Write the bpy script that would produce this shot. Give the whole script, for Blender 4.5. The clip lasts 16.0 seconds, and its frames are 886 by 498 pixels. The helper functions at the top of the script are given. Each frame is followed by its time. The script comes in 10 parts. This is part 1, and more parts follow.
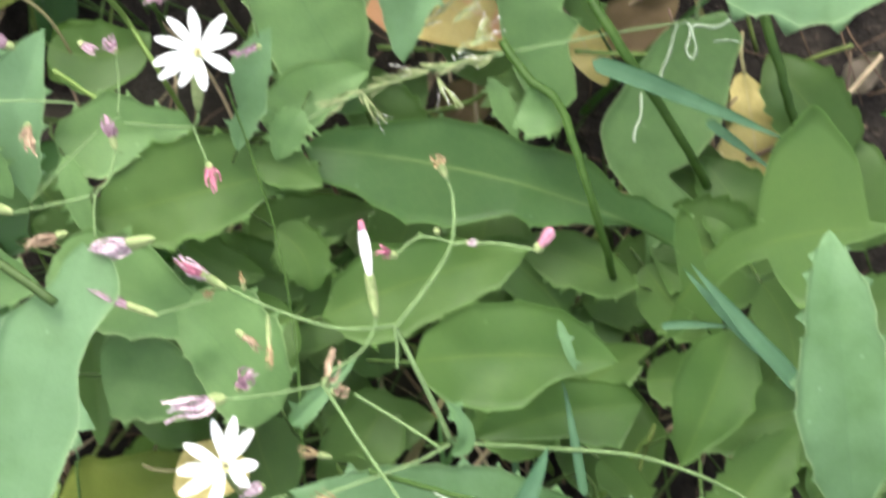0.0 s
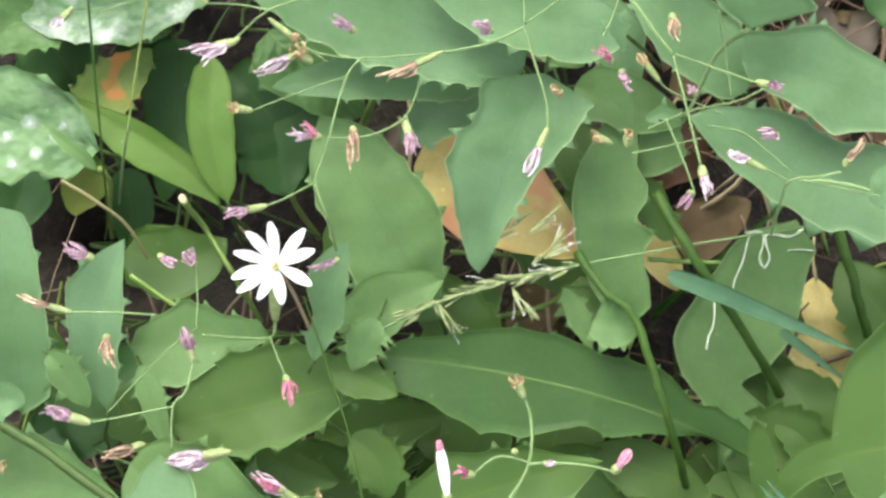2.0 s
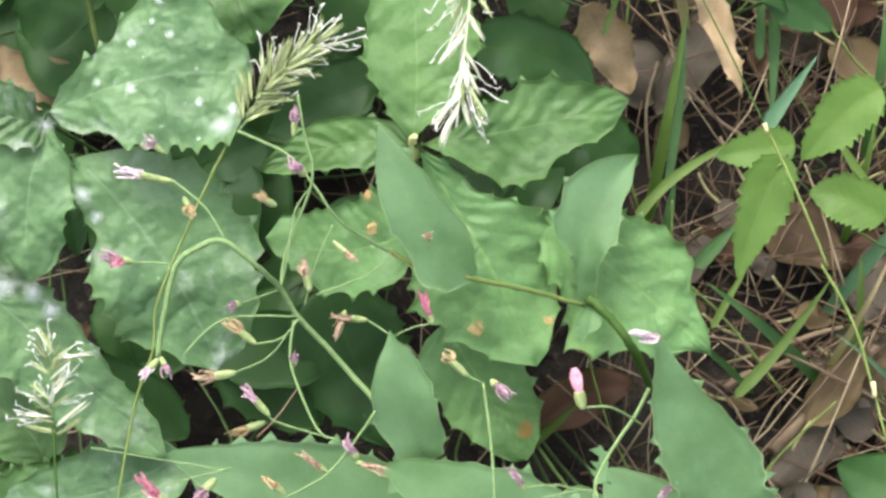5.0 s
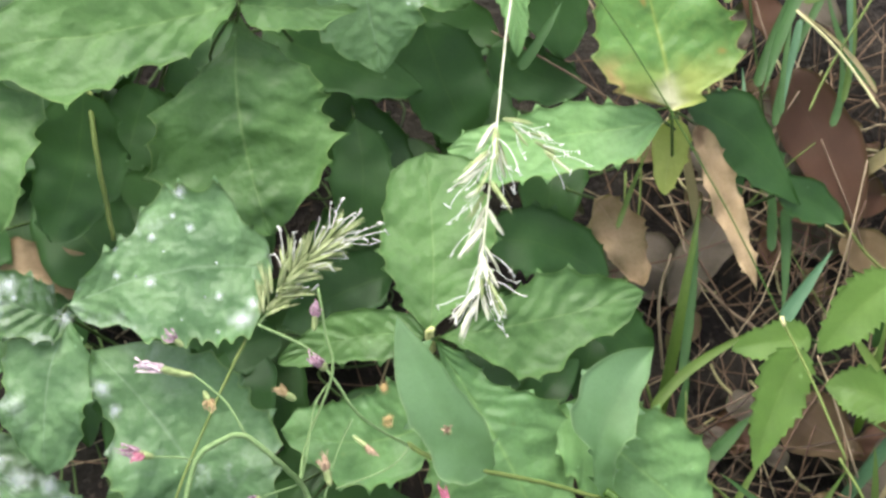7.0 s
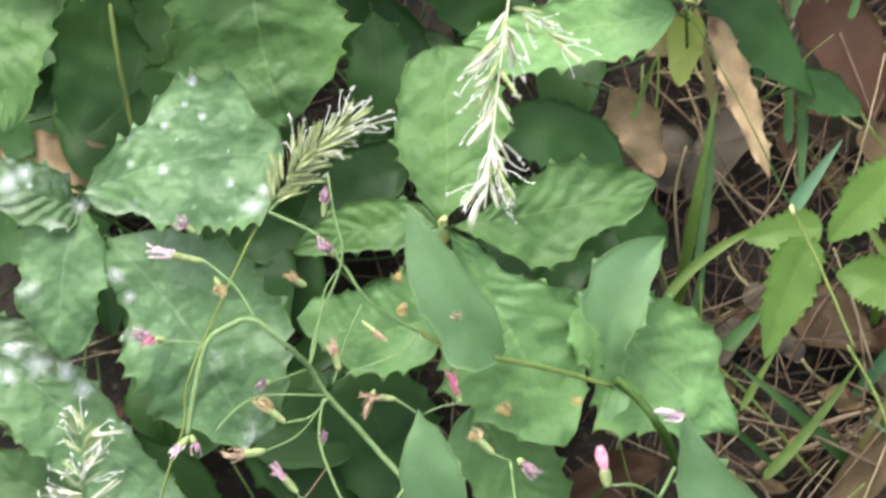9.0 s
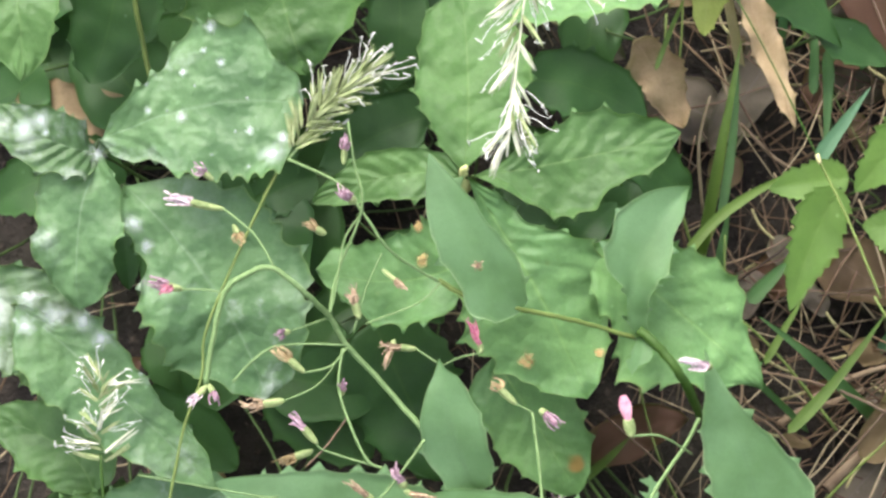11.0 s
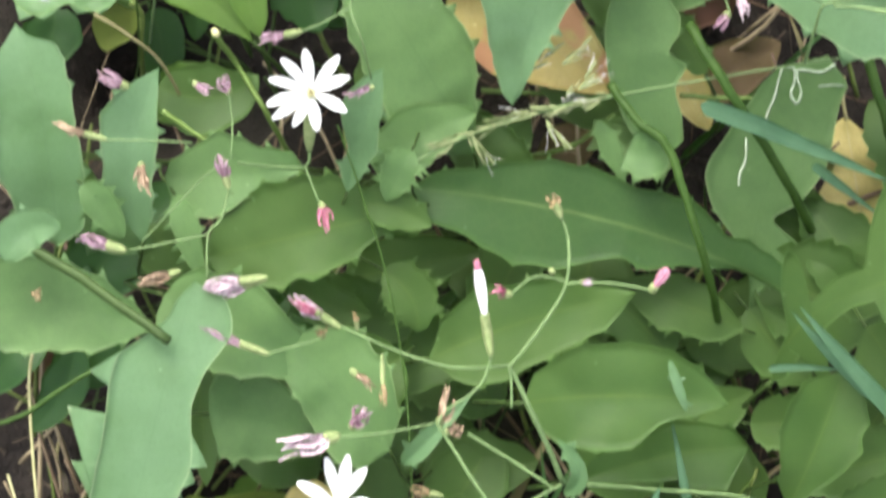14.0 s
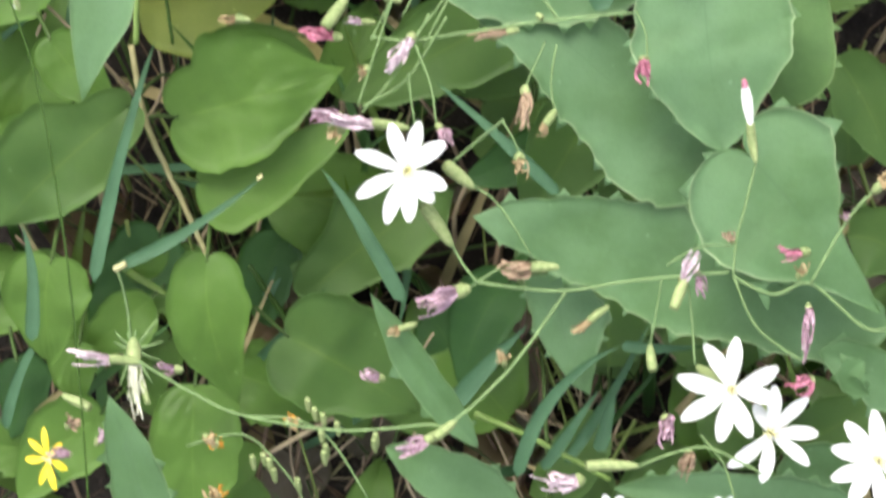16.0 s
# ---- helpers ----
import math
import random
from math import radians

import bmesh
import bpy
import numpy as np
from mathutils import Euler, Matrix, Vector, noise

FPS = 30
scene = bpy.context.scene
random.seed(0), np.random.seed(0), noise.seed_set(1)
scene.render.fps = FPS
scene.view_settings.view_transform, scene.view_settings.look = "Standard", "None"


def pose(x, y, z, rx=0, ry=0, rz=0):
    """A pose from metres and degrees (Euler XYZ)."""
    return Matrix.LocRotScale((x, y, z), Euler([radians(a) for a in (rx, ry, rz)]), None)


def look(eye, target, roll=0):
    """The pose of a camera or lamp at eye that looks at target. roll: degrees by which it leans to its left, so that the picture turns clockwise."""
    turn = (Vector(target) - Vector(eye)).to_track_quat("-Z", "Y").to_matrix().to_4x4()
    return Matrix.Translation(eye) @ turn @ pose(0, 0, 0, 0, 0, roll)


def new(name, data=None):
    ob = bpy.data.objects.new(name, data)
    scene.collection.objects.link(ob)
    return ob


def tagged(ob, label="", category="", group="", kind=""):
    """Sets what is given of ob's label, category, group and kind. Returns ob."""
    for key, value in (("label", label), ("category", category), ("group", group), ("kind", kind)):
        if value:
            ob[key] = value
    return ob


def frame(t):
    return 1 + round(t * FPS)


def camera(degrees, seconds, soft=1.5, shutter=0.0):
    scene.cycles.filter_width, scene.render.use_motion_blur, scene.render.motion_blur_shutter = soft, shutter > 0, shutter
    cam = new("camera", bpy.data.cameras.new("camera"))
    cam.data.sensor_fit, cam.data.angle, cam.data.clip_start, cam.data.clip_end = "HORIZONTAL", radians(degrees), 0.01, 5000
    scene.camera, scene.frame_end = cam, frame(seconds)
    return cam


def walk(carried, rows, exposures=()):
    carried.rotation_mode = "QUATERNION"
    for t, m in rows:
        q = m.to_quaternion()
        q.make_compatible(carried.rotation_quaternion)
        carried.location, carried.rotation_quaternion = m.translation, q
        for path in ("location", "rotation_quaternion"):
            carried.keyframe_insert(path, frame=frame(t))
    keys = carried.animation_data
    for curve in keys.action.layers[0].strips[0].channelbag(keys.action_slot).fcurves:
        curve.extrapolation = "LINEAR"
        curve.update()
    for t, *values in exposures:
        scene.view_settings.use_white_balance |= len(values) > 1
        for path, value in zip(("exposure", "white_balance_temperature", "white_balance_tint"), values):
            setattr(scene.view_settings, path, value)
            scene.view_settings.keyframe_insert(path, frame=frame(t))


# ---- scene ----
# Lens and path of the camera: seconds, metres, degrees.
cam = camera(20.0, 16.0, soft=2.75, shutter=0.42)
PATH = [
    (0, 0.00492, -0.23321, 0.65484, 20.421, -0.349, -0.459),
    (0.5, -0.00405, -0.22875, 0.65610, 22.913, 0.171, 0.027),
    (1, -0.00769, -0.22558, 0.66019, 24.311, -0.014, 0.014),
    (1.5, -0.01006, -0.22149, 0.66164, 23.912, 0.095, 0.051),
    (2, -0.00447, -0.21065, 0.66642, 22.919, 0.271, 0.279),
    (2.5, -0.00176, -0.20802, 0.66651, 24.162, 0.342, 0.002),
    (3, 0.00031, -0.19045, 0.67334, 25.351, -0.019, -0.080),
    (3.5, 0.00811, -0.17893, 0.67798, 26.854, 0.457, 0.248),
    (3.7, 0.00986, -0.17761, 0.67815, 27.743, 1.342, 0.782),
    (5.8, 0.00399, -0.16161, 0.68880, 30.536, 0.577, 0.037),
    (6, 0.00286, -0.16241, 0.68812, 31.013, 0.681, 0.187),
    (6.5, -0.00051, -0.16453, 0.68722, 32.429, 0.524, -0.105),
    (7, -0.00461, -0.16161, 0.68934, 33.653, 0.213, -0.053),
    (7.5, 0.00158, -0.16490, 0.69012, 34.235, 0.641, 0.255),
    (8, 0.00574, -0.16639, 0.69218, 34.803, 1.058, 0.481),
    (8.5, 0.01165, -0.16834, 0.69171, 33.985, 1.426, 0.713),
    (9, 0.01325, -0.17255, 0.68839, 31.999, 1.763, 0.964),
    (9.2, 0.01333, -0.17206, 0.68817, 31.648, 2.022, 1.127),
    (11.3, 0.01096, -0.17446, 0.67740, 31.307, 1.938, 1.243),
    (11.5, 0.01346, -0.17588, 0.67695, 31.125, 1.990, 1.013),
    (12, 0.01470, -0.18935, 0.67290, 29.292, 2.195, 0.869),
    (12.5, 0.00639, -0.19446, 0.67240, 25.169, 1.418, 0.355),
    (13, 0.00546, -0.20316, 0.66822, 23.218, 1.226, 0.994),
    (13.5, -0.00550, -0.22002, 0.66240, 22.696, 0.960, 0.514),
    (14, -0.01425, -0.23878, 0.65521, 21.828, 0.205, 0.099),
    (14.5, -0.01942, -0.25744, 0.64924, 20.364, -0.110, -0.052),
    (15, -0.02264, -0.27933, 0.64123, 19.163, -0.406, -0.352),
    (15.5, -0.03214, -0.29501, 0.63177, 17.316, -1.231, -0.790),
    (16, -0.02606, -0.30158, 0.62838, 15.040, -1.019, -0.732),
]
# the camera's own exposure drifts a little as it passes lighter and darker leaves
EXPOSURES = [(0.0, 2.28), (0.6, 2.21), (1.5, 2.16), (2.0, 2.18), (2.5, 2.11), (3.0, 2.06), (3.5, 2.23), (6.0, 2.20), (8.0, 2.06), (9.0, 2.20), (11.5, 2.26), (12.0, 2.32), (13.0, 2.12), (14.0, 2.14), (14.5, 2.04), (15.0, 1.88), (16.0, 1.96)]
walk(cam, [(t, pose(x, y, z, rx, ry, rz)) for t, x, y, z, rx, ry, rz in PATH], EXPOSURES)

# ---- light: bright thin overcast over an open bank ----
SKY_STRENGTH, SUN_STRENGTH = 0.15, 1.1
world = bpy.data.worlds.new("sky")
scene.world = world
world.use_nodes = True
wn = world.node_tree.nodes
sky = wn.new("ShaderNodeTexSky")
sky.sky_type, sky.sun_disc = "NISHITA", False
sky.sun_elevation, sky.sun_rotation = radians(62), radians(-30)
sky.air_density, sky.dust_density, sky.ozone_density = 1.0, 3.0, 1.0
veil = wn.new("ShaderNodeHueSaturation")  # thin cloud takes most of the blue out of the sky
veil.inputs["Saturation"].default_value = 0.3
world.node_tree.links.new(sky.outputs[0], veil.inputs["Color"])
world.node_tree.links.new(veil.outputs[0], wn["Background"].inputs[0])
wn["Background"].inputs[1].default_value = SKY_STRENGTH
sun = new("sun", bpy.data.lights.new("sun", "SUN"))
sun.data.energy, sun.data.angle, sun.data.color = SUN_STRENGTH, radians(40), (1.0, 0.95, 0.82)
sun.matrix_world = look((-1.2, 1.9, 4.2), (0, 0, 0))

# ---- the bank: u to the right, v up the slope, w out of the ground, in centimetres ----
SLOPE = pose(0, 0, 0, 20, 0, 0)
CM = 0.01


def link(a, b):
    a.id_data.links.new(a, b)


class Nodes:
    """Short forms for a material's nodes."""

    def __init__(self, name):
        self.mat = bpy.data.materials.new(name)
        self.mat.use_nodes = True
        self.tree = self.mat.node_tree
        self.tree.nodes.clear()

    def add(self, kind, **inputs):
        n = self.tree.nodes.new(kind)
        for k, v in inputs.items():
            self.put(n.inputs[k.replace("_", " ")], v)
        return n

    def put(self, socket, v):
        if isinstance(v, bpy.types.NodeSocket):
            self.tree.links.new(v, socket)
        else:
            socket.default_value = v

    def math(self, op, a, b=0.0, c=0.0, clamp=False):
        n = self.tree.nodes.new("ShaderNodeMath")
        n.operation, n.use_clamp = op, clamp
        for s, v in zip(n.inputs, (a, b, c)):
            self.put(s, v)
        return n.outputs[0]

    def step(self, v, lo, hi, a=0.0, b=1.0):
        n = self.tree.nodes.new("ShaderNodeMapRange")
        n.interpolation_type = "SMOOTHSTEP"
        for s, x in zip(n.inputs, (v, lo, hi, a, b)):
            self.put(s, x)
        return n.outputs[0]

    def mix(self, f, a, b, blend="MIX"):
        n = self.tree.nodes.new("ShaderNodeMix")
        n.data_type, n.blend_type = "RGBA", blend
        self.put(n.inputs[0], f)
        for s, v in ((n.inputs[6], a), (n.inputs[7], b)):
            self.put(s, (*v, 1) if isinstance(v, tuple) else v)
        return n.outputs[2]

    def noise(self, vector, scale, detail=3.0, rough=0.55):
        n = self.add("ShaderNodeTexNoise", Scale=scale, Detail=detail, Roughness=rough)
        if vector is not None:
            self.put(n.inputs["Vector"], vector)
        return n.outputs[0]

    def coords(self):
        """Object coordinates moved by a random amount for each object."""
        t, o = self.add("ShaderNodeTexCoord"), self.add("ShaderNodeObjectInfo")
        shift = self.math("MULTIPLY", o.outputs["Random"], 37.0)
        v = self.tree.nodes.new("ShaderNodeVectorMath")
        v.operation = "ADD"
        self.put(v.inputs[0], t.outputs["Object"])
        self.put(v.inputs[1], shift)
        return v.outputs[0], o.outputs["Random"]

    def finish(self, color, rough=0.5, bump=None, strength=0.3, distance=0.001, shine=0.0, shine_color=None, spec=0.5):
        p = self.add("ShaderNodeBsdfPrincipled")
        self.put(p.inputs["Base Color"], (*color, 1) if isinstance(color, tuple) else color)
        self.put(p.inputs["Roughness"], rough)
        self.put(p.inputs["Specular IOR Level"], spec)
        out = self.add("ShaderNodeOutputMaterial")
        shader = p.outputs[0]
        if bump is not None:
            b = self.add("ShaderNodeBump", Strength=strength, Distance=distance, Height=bump)
            self.put(p.inputs["Normal"], b.outputs[0])
        if shine:
            tr = self.add("ShaderNodeBsdfTranslucent")
            c = shine_color if shine_color is not None else color
            self.put(tr.inputs["Color"], (*c, 1) if isinstance(c, tuple) else c)
            m = self.add("ShaderNodeMixShader", Fac=shine)
            self.put(m.inputs[1], shader)
            self.put(m.inputs[2], tr.outputs[0])
            shader = m.outputs[0]
        self.put(out.inputs[0], shader)
        return self.mat


def leaf_material(name, dark, light, vein, veins=8, vein_width=0.035, rough=0.5, mildew=0.0, spots=0.0, yellow=0.0, bump=0.5, spot_color=(0.36, 0.2, 0.06), edge=None, vein_slope=0.55, bulge=0.0, midrib=1.0, vein_side=0.26, pucker=0.5, grainy=1.0, thin=False):
    """A leaf's skin: two greens, a midrib with side veins, and wear. rel holds (along, across)."""
    n = Nodes(name)
    pos, rnd = n.coords()
    uv = n.add("ShaderNodeUVMap")
    uv.uv_map = "rel"
    sep = n.add("ShaderNodeSeparateXYZ", Vector=uv.outputs[0])
    s, a = sep.outputs[0], sep.outputs[1]
    off = n.math("ABSOLUTE", n.math("SUBTRACT", a, 0.5))
    off = n.math("MULTIPLY", off, 2.0)
    wob = n.math("MULTIPLY", n.math("SUBTRACT", n.noise(pos, 60, 2), 0.5), 0.2)
    big, fine = n.noise(pos, 28, 3), n.noise(pos, 420, 4, 0.65)
    col = n.mix(n.step(big, 0.3, 0.7), dark, light)
    col = n.mix(n.math("MULTIPLY", rnd, 0.3), col, tuple(0.62 * d + 0.2 * l for d, l in zip(dark, light)))
    patch = n.noise(pos, 90, 4, 0.62)
    col = n.mix(n.step(patch, 0.42, 0.66, 0.0, 0.3 * grainy), col, tuple(1.22 * l for l in light))
    col = n.mix(n.step(patch, 0.5, 0.3, 0.0, 0.4 * grainy), col, tuple(0.78 * d for d in dark))
    col = n.mix(n.step(fine, 0.4, 0.75, 0.0, 0.3 * grainy), col, tuple(1.25 * l for l in light))
    grain = n.noise(pos, 1300, 3, 0.7)
    col = n.mix(n.step(grain, 0.52, 0.34, 0.0, 0.3 * grainy), col, tuple(0.74 * d for d in dark))
    # pale pinpricks and a few darker bruises
    prick = n.add("ShaderNodeTexVoronoi", Vector=pos, Scale=260.0)
    pick = n.add("ShaderNodeSeparateColor", Color=prick.outputs["Color"])
    pale = n.math("MULTIPLY", n.step(prick.outputs["Distance"], 0.08, 0.17, 0.5, 0.0), n.step(pick.outputs[1], 0.93, 0.96))
    col = n.mix(pale, col, tuple(min(1.0, 0.1 + 1.8 * l) for l in light))
    bruise = n.math("MULTIPLY", n.step(n.noise(pos, 48, 4, 0.6), 0.62, 0.7), 0.35)
    col = n.mix(bruise, col, tuple(0.6 * d for d in dark))
    # the midrib thins towards the tip; side veins fade in and out
    mid = n.step(n.math("ADD", off, n.math("MULTIPLY", s, 0.5 * vein_width)), 0.0, vein_width * 1.5, 0.7 * midrib, 0.0)
    run = n.math("ADD", n.math("SUBTRACT", n.math("MULTIPLY", s, float(veins)), n.math("MULTIPLY", n.math("POWER", off, 0.8), vein_slope * veins * 0.45)), n.math("MULTIPLY", wob, 5.0))
    run = n.math("ADD", run, n.math("MULTIPLY", n.step(a, 0.5, 0.5001), 0.37))
    saw = n.math("ABSOLUTE", n.math("SUBTRACT", n.math("FRACT", run), 0.5))
    side = n.step(saw, 0.0, 0.055, vein_side, 0.0)
    side = n.math("MULTIPLY", side, n.step(off, 0.4, 0.95, 1.0, 0.0))
    side = n.math("MULTIPLY", side, n.step(patch, 0.38, 0.58, 0.15, 0.9))
    v = n.math("MAXIMUM", mid, side)
    net = n.add("ShaderNodeTexVoronoi", Vector=pos, Scale=330.0)
    net.feature = "DISTANCE_TO_EDGE"
    small = n.step(net.outputs["Distance"], 0.0, 0.12, 0.09, 0.0)
    col = n.mix(n.math("MAXIMUM", v, small), col, vein)
    if yellow:
        y = n.step(n.math("ADD", n.math("SUBTRACT", 1.0, s), n.math("MULTIPLY", n.math("SUBTRACT", big, 0.5), 1.2)), 1.0 - yellow, 1.5 - yellow, 0.0, 0.9)
        col = n.mix(y, col, (0.46, 0.46, 0.13))
        rot = n.step(n.math("ADD", n.math("MULTIPLY", n.math("SUBTRACT", 1.0, a), 0.8), n.math("MULTIPLY", patch, 0.5)), 0.86, 0.98, 0.0, 0.75)
        col = n.mix(n.math("MULTIPLY", rot, n.step(s, 0.2, 0.42, 1.0, 0.0)), col, (0.42, 0.25, 0.12))
        bleach = n.step(n.math("ADD", n.math("ADD", s, n.math("MULTIPLY", patch, 0.3)), n.math("MULTIPLY", n.math("ABSOLUTE", n.math("SUBTRACT", a, 0.48)), 0.6)), 0.24, 0.42, 0.9, 0.0)
        col = n.mix(bleach, col, (0.72, 0.68, 0.46))
    if spots:
        sp = n.step(n.noise(pos, 75, 2, 0.5), 0.72 - 0.16 * spots, 0.78 - 0.16 * spots, 0.0, 0.9)
        col = n.mix(sp, col, spot_color)
    if edge:
        e = n.step(n.math("ADD", off, n.math("MULTIPLY", n.math("SUBTRACT", fine, 0.5), 0.025)), 0.968, 0.992, 0.0, 0.72)
        col = n.mix(e, col, edge)
    rough_v = n.step(big, 0.2, 0.8, rough - 0.06, rough + 0.1)
    if mildew:
        m1 = n.step(n.noise(pos, 62, 6, 0.66), 0.66 - 0.17 * mildew, 0.86 - 0.17 * mildew, 0.0, 0.8)
        m2 = n.step(n.noise(pos, 33, 2), 0.45, 0.62, 0.15, 1.0)
        dots = n.add("ShaderNodeTexVoronoi", Vector=pos, Scale=150.0)
        cell = n.add("ShaderNodeSeparateColor", Color=dots.outputs["Color"])
        reach = n.step(cell.outputs[0], 0.55, 1.0, 0.02, 0.17)
        dot = n.math("MULTIPLY", n.step(n.math("SUBTRACT", reach, n.math("ADD", dots.outputs["Distance"], n.math("MULTIPLY", n.math("SUBTRACT", fine, 0.5), 0.5))), 0.0, 0.12, 0.0, 0.8), n.step(cell.outputs[0], 0.55, 0.6))
        m1 = n.math("MAXIMUM", n.math("MULTIPLY", m1, m2), dot)
        col = n.mix(m1, col, (0.62, 0.66, 0.62))
        rough_v = n.math("MAXIMUM", rough_v, m1)
    pillow = n.math("MULTIPLY", n.step(saw, 0.0, 0.5, -bulge, bulge), n.step(n.noise(pos, 42, 2), 0.3, 0.65, 0.1, 1.3))
    height = n.math("ADD", n.math("ADD", n.math("MULTIPLY", fine, 0.16), n.math("MULTIPLY", v, -0.08)), n.math("ADD", n.math("ADD", n.math("MULTIPLY", big, 0.5), pillow), n.math("MULTIPLY", n.noise(pos, 150, 2, 0.5), pucker)))
    thru = n.mix(0.72, col, (0.50, 0.68, 0.32)) if thin else n.mix(0.6, col, (0.25, 0.42, 0.08))
    return n.finish(col, rough_v, height, bump, 0.0016, shine=0.48, shine_color=thru, spec=0.3)


GLAUCOUS = leaf_material("glaucous_leaf", (0.092, 0.179, 0.067), (0.130, 0.226, 0.118), (0.08, 0.15, 0.07), veins=6, rough=0.55, bump=0.35, edge=(0.44, 0.54, 0.32), midrib=0.95, vein_width=0.02, vein_side=0.13, grainy=1.2, thin=True)
HERBGREEN = leaf_material("herb_leaf", (0.086, 0.168, 0.057), (0.127, 0.218, 0.077), (0.074, 0.144, 0.052), veins=6, rough=0.55, bump=0.35, edge=(0.40, 0.52, 0.26), midrib=0.95, vein_width=0.02, vein_side=0.13, grainy=1.2, thin=True)
ROSETTE = leaf_material("rosette_leaf", (0.046, 0.101, 0.022), (0.075, 0.137, 0.032), (0.135, 0.203, 0.041), veins=7, rough=0.5, bump=0.4, edge=(0.15, 0.27, 0.08), vein_side=0.15, midrib=1.0, grainy=0.6, thin=True)
DEEPGREEN = leaf_material("deep_green_leaf", (0.030, 0.078, 0.019), (0.048, 0.105, 0.028), (0.20, 0.28, 0.09), veins=7, rough=0.5, bump=0.4, edge=(0.15, 0.27, 0.08), vein_side=0.15, midrib=1.2, grainy=0.6, thin=True)
SERRATE = leaf_material("serrate_leaf", (0.058, 0.126, 0.040), (0.100, 0.200, 0.060), (0.188, 0.305, 0.102), veins=8, rough=0.43, bump=1.0, bulge=0.09, vein_width=0.028, edge=(0.2, 0.3, 0.1), pucker=1.3)
MILDEWED = leaf_material("mildewed_leaf", (0.081, 0.163, 0.073), (0.147, 0.260, 0.111), (0.227, 0.329, 0.193), veins=8, rough=0.40, bump=1.25, bulge=0.05, mildew=0.85, vein_side=0.22, edge=(0.2, 0.3, 0.1), pucker=1.3)
WHITENED = leaf_material("heavily_mildewed_leaf", (0.054, 0.113, 0.044), (0.097, 0.179, 0.067), (0.214, 0.310, 0.179), veins=8, rough=0.40, bump=1.3, bulge=0.11, mildew=1.3, vein_side=0.38, edge=(0.2, 0.3, 0.1), pucker=1.3)
SPOTTED = leaf_material("spotted_leaf", (0.113, 0.237, 0.092), (0.178, 0.329, 0.118), (0.240, 0.390, 0.130), veins=9, rough=0.43, bump=0.9, bulge=0.09, spots=0.25, edge=(0.22, 0.32, 0.1), pucker=1.3)
# darker copy of the leaf greens: shade between the leaves put into the colour
SHADE = leaf_material("shade_tinted_leaf", (0.020, 0.063, 0.016), (0.036, 0.098, 0.022), (0.057, 0.127, 0.027), veins=9, rough=0.5, bump=0.4, bulge=0.0, pucker=0.8, vein_side=0.14)
YELLOWING = leaf_material("yellowing_leaf", (0.075, 0.17, 0.045), (0.12, 0.245, 0.06), (0.32, 0.38, 0.09), veins=9, rough=0.42, bump=0.8, bulge=0.06, yellow=0.33, spots=0.1, edge=(0.3, 0.35, 0.1), pucker=1.3)
HEART = leaf_material("heart_leaf", (0.068, 0.140, 0.023), (0.099, 0.186, 0.032), (0.146, 0.244, 0.046), veins=4, rough=0.46, bump=0.8, vein_slope=1.5, grainy=0.5, bulge=0.06, vein_side=0.2, pucker=0.7, thin=True)
LIME = leaf_material("lime_leaf", (0.072, 0.142, 0.024), (0.105, 0.189, 0.036), (0.145, 0.225, 0.052), veins=8, rough=0.5, bump=0.5, bulge=0.05, thin=True)
OLIVE = leaf_material("olive_leaf", (0.136, 0.184, 0.031), (0.190, 0.218, 0.037), (0.224, 0.245, 0.061), veins=7, rough=0.5, bump=0.5, spots=0.1, thin=True)
YELLOWGREEN = leaf_material("yellow_green_leaf", (0.34, 0.40, 0.09), (0.48, 0.52, 0.15), (0.52, 0.54, 0.2), veins=7, rough=0.5, bump=0.7, spots=0.1)
FALLEN_YELLOW = leaf_material("fallen_yellow_leaf", (0.596, 0.473, 0.164), (0.715, 0.591, 0.249), (0.715, 0.624, 0.423), veins=7, rough=0.55, bump=0.6, spots=0.12, spot_color=(0.14, 0.07, 0.03))
FALLEN_ORANGE = leaf_material("fallen_orange_leaf", (0.58, 0.43, 0.15), (0.64, 0.53, 0.22), (0.60, 0.50, 0.28), veins=7, rough=0.55, bump=0.6, spots=1.5, spot_color=(0.62, 0.31, 0.18))
RUSTY = leaf_material("rusty_leaf", (0.10, 0.17, 0.04), (0.2, 0.26, 0.06), (0.24, 0.3, 0.08), veins=8, rough=0.5, bump=0.7, spots=1.35, spot_color=(0.5, 0.2, 0.05))
DEAD = leaf_material("dead_leaf", (0.068, 0.040, 0.021), (0.116, 0.074, 0.040), (0.119, 0.083, 0.056), veins=8, rough=0.7, bump=0.8, spots=0.3, spot_color=(0.1, 0.06, 0.045))
TAN = leaf_material("tan_leaf", (0.116, 0.074, 0.036), (0.162, 0.111, 0.059), (0.161, 0.122, 0.076), veins=8, rough=0.7, bump=0.9, spots=0.2, spot_color=(0.16, 0.09, 0.06))
DRYTAN = leaf_material("dry_tan_leaf", (0.21, 0.13, 0.068), (0.44, 0.32, 0.20), (0.38, 0.28, 0.17), veins=8, rough=0.7, bump=0.9, spots=0.4, spot_color=(0.17, 0.10, 0.06))
REDDISH = leaf_material("reddish_dead_leaf", (0.057, 0.023, 0.013), (0.085, 0.038, 0.022), (0.088, 0.044, 0.025), veins=8, rough=0.65, bump=0.7, spots=0.2, spot_color=(0.08, 0.045, 0.04))
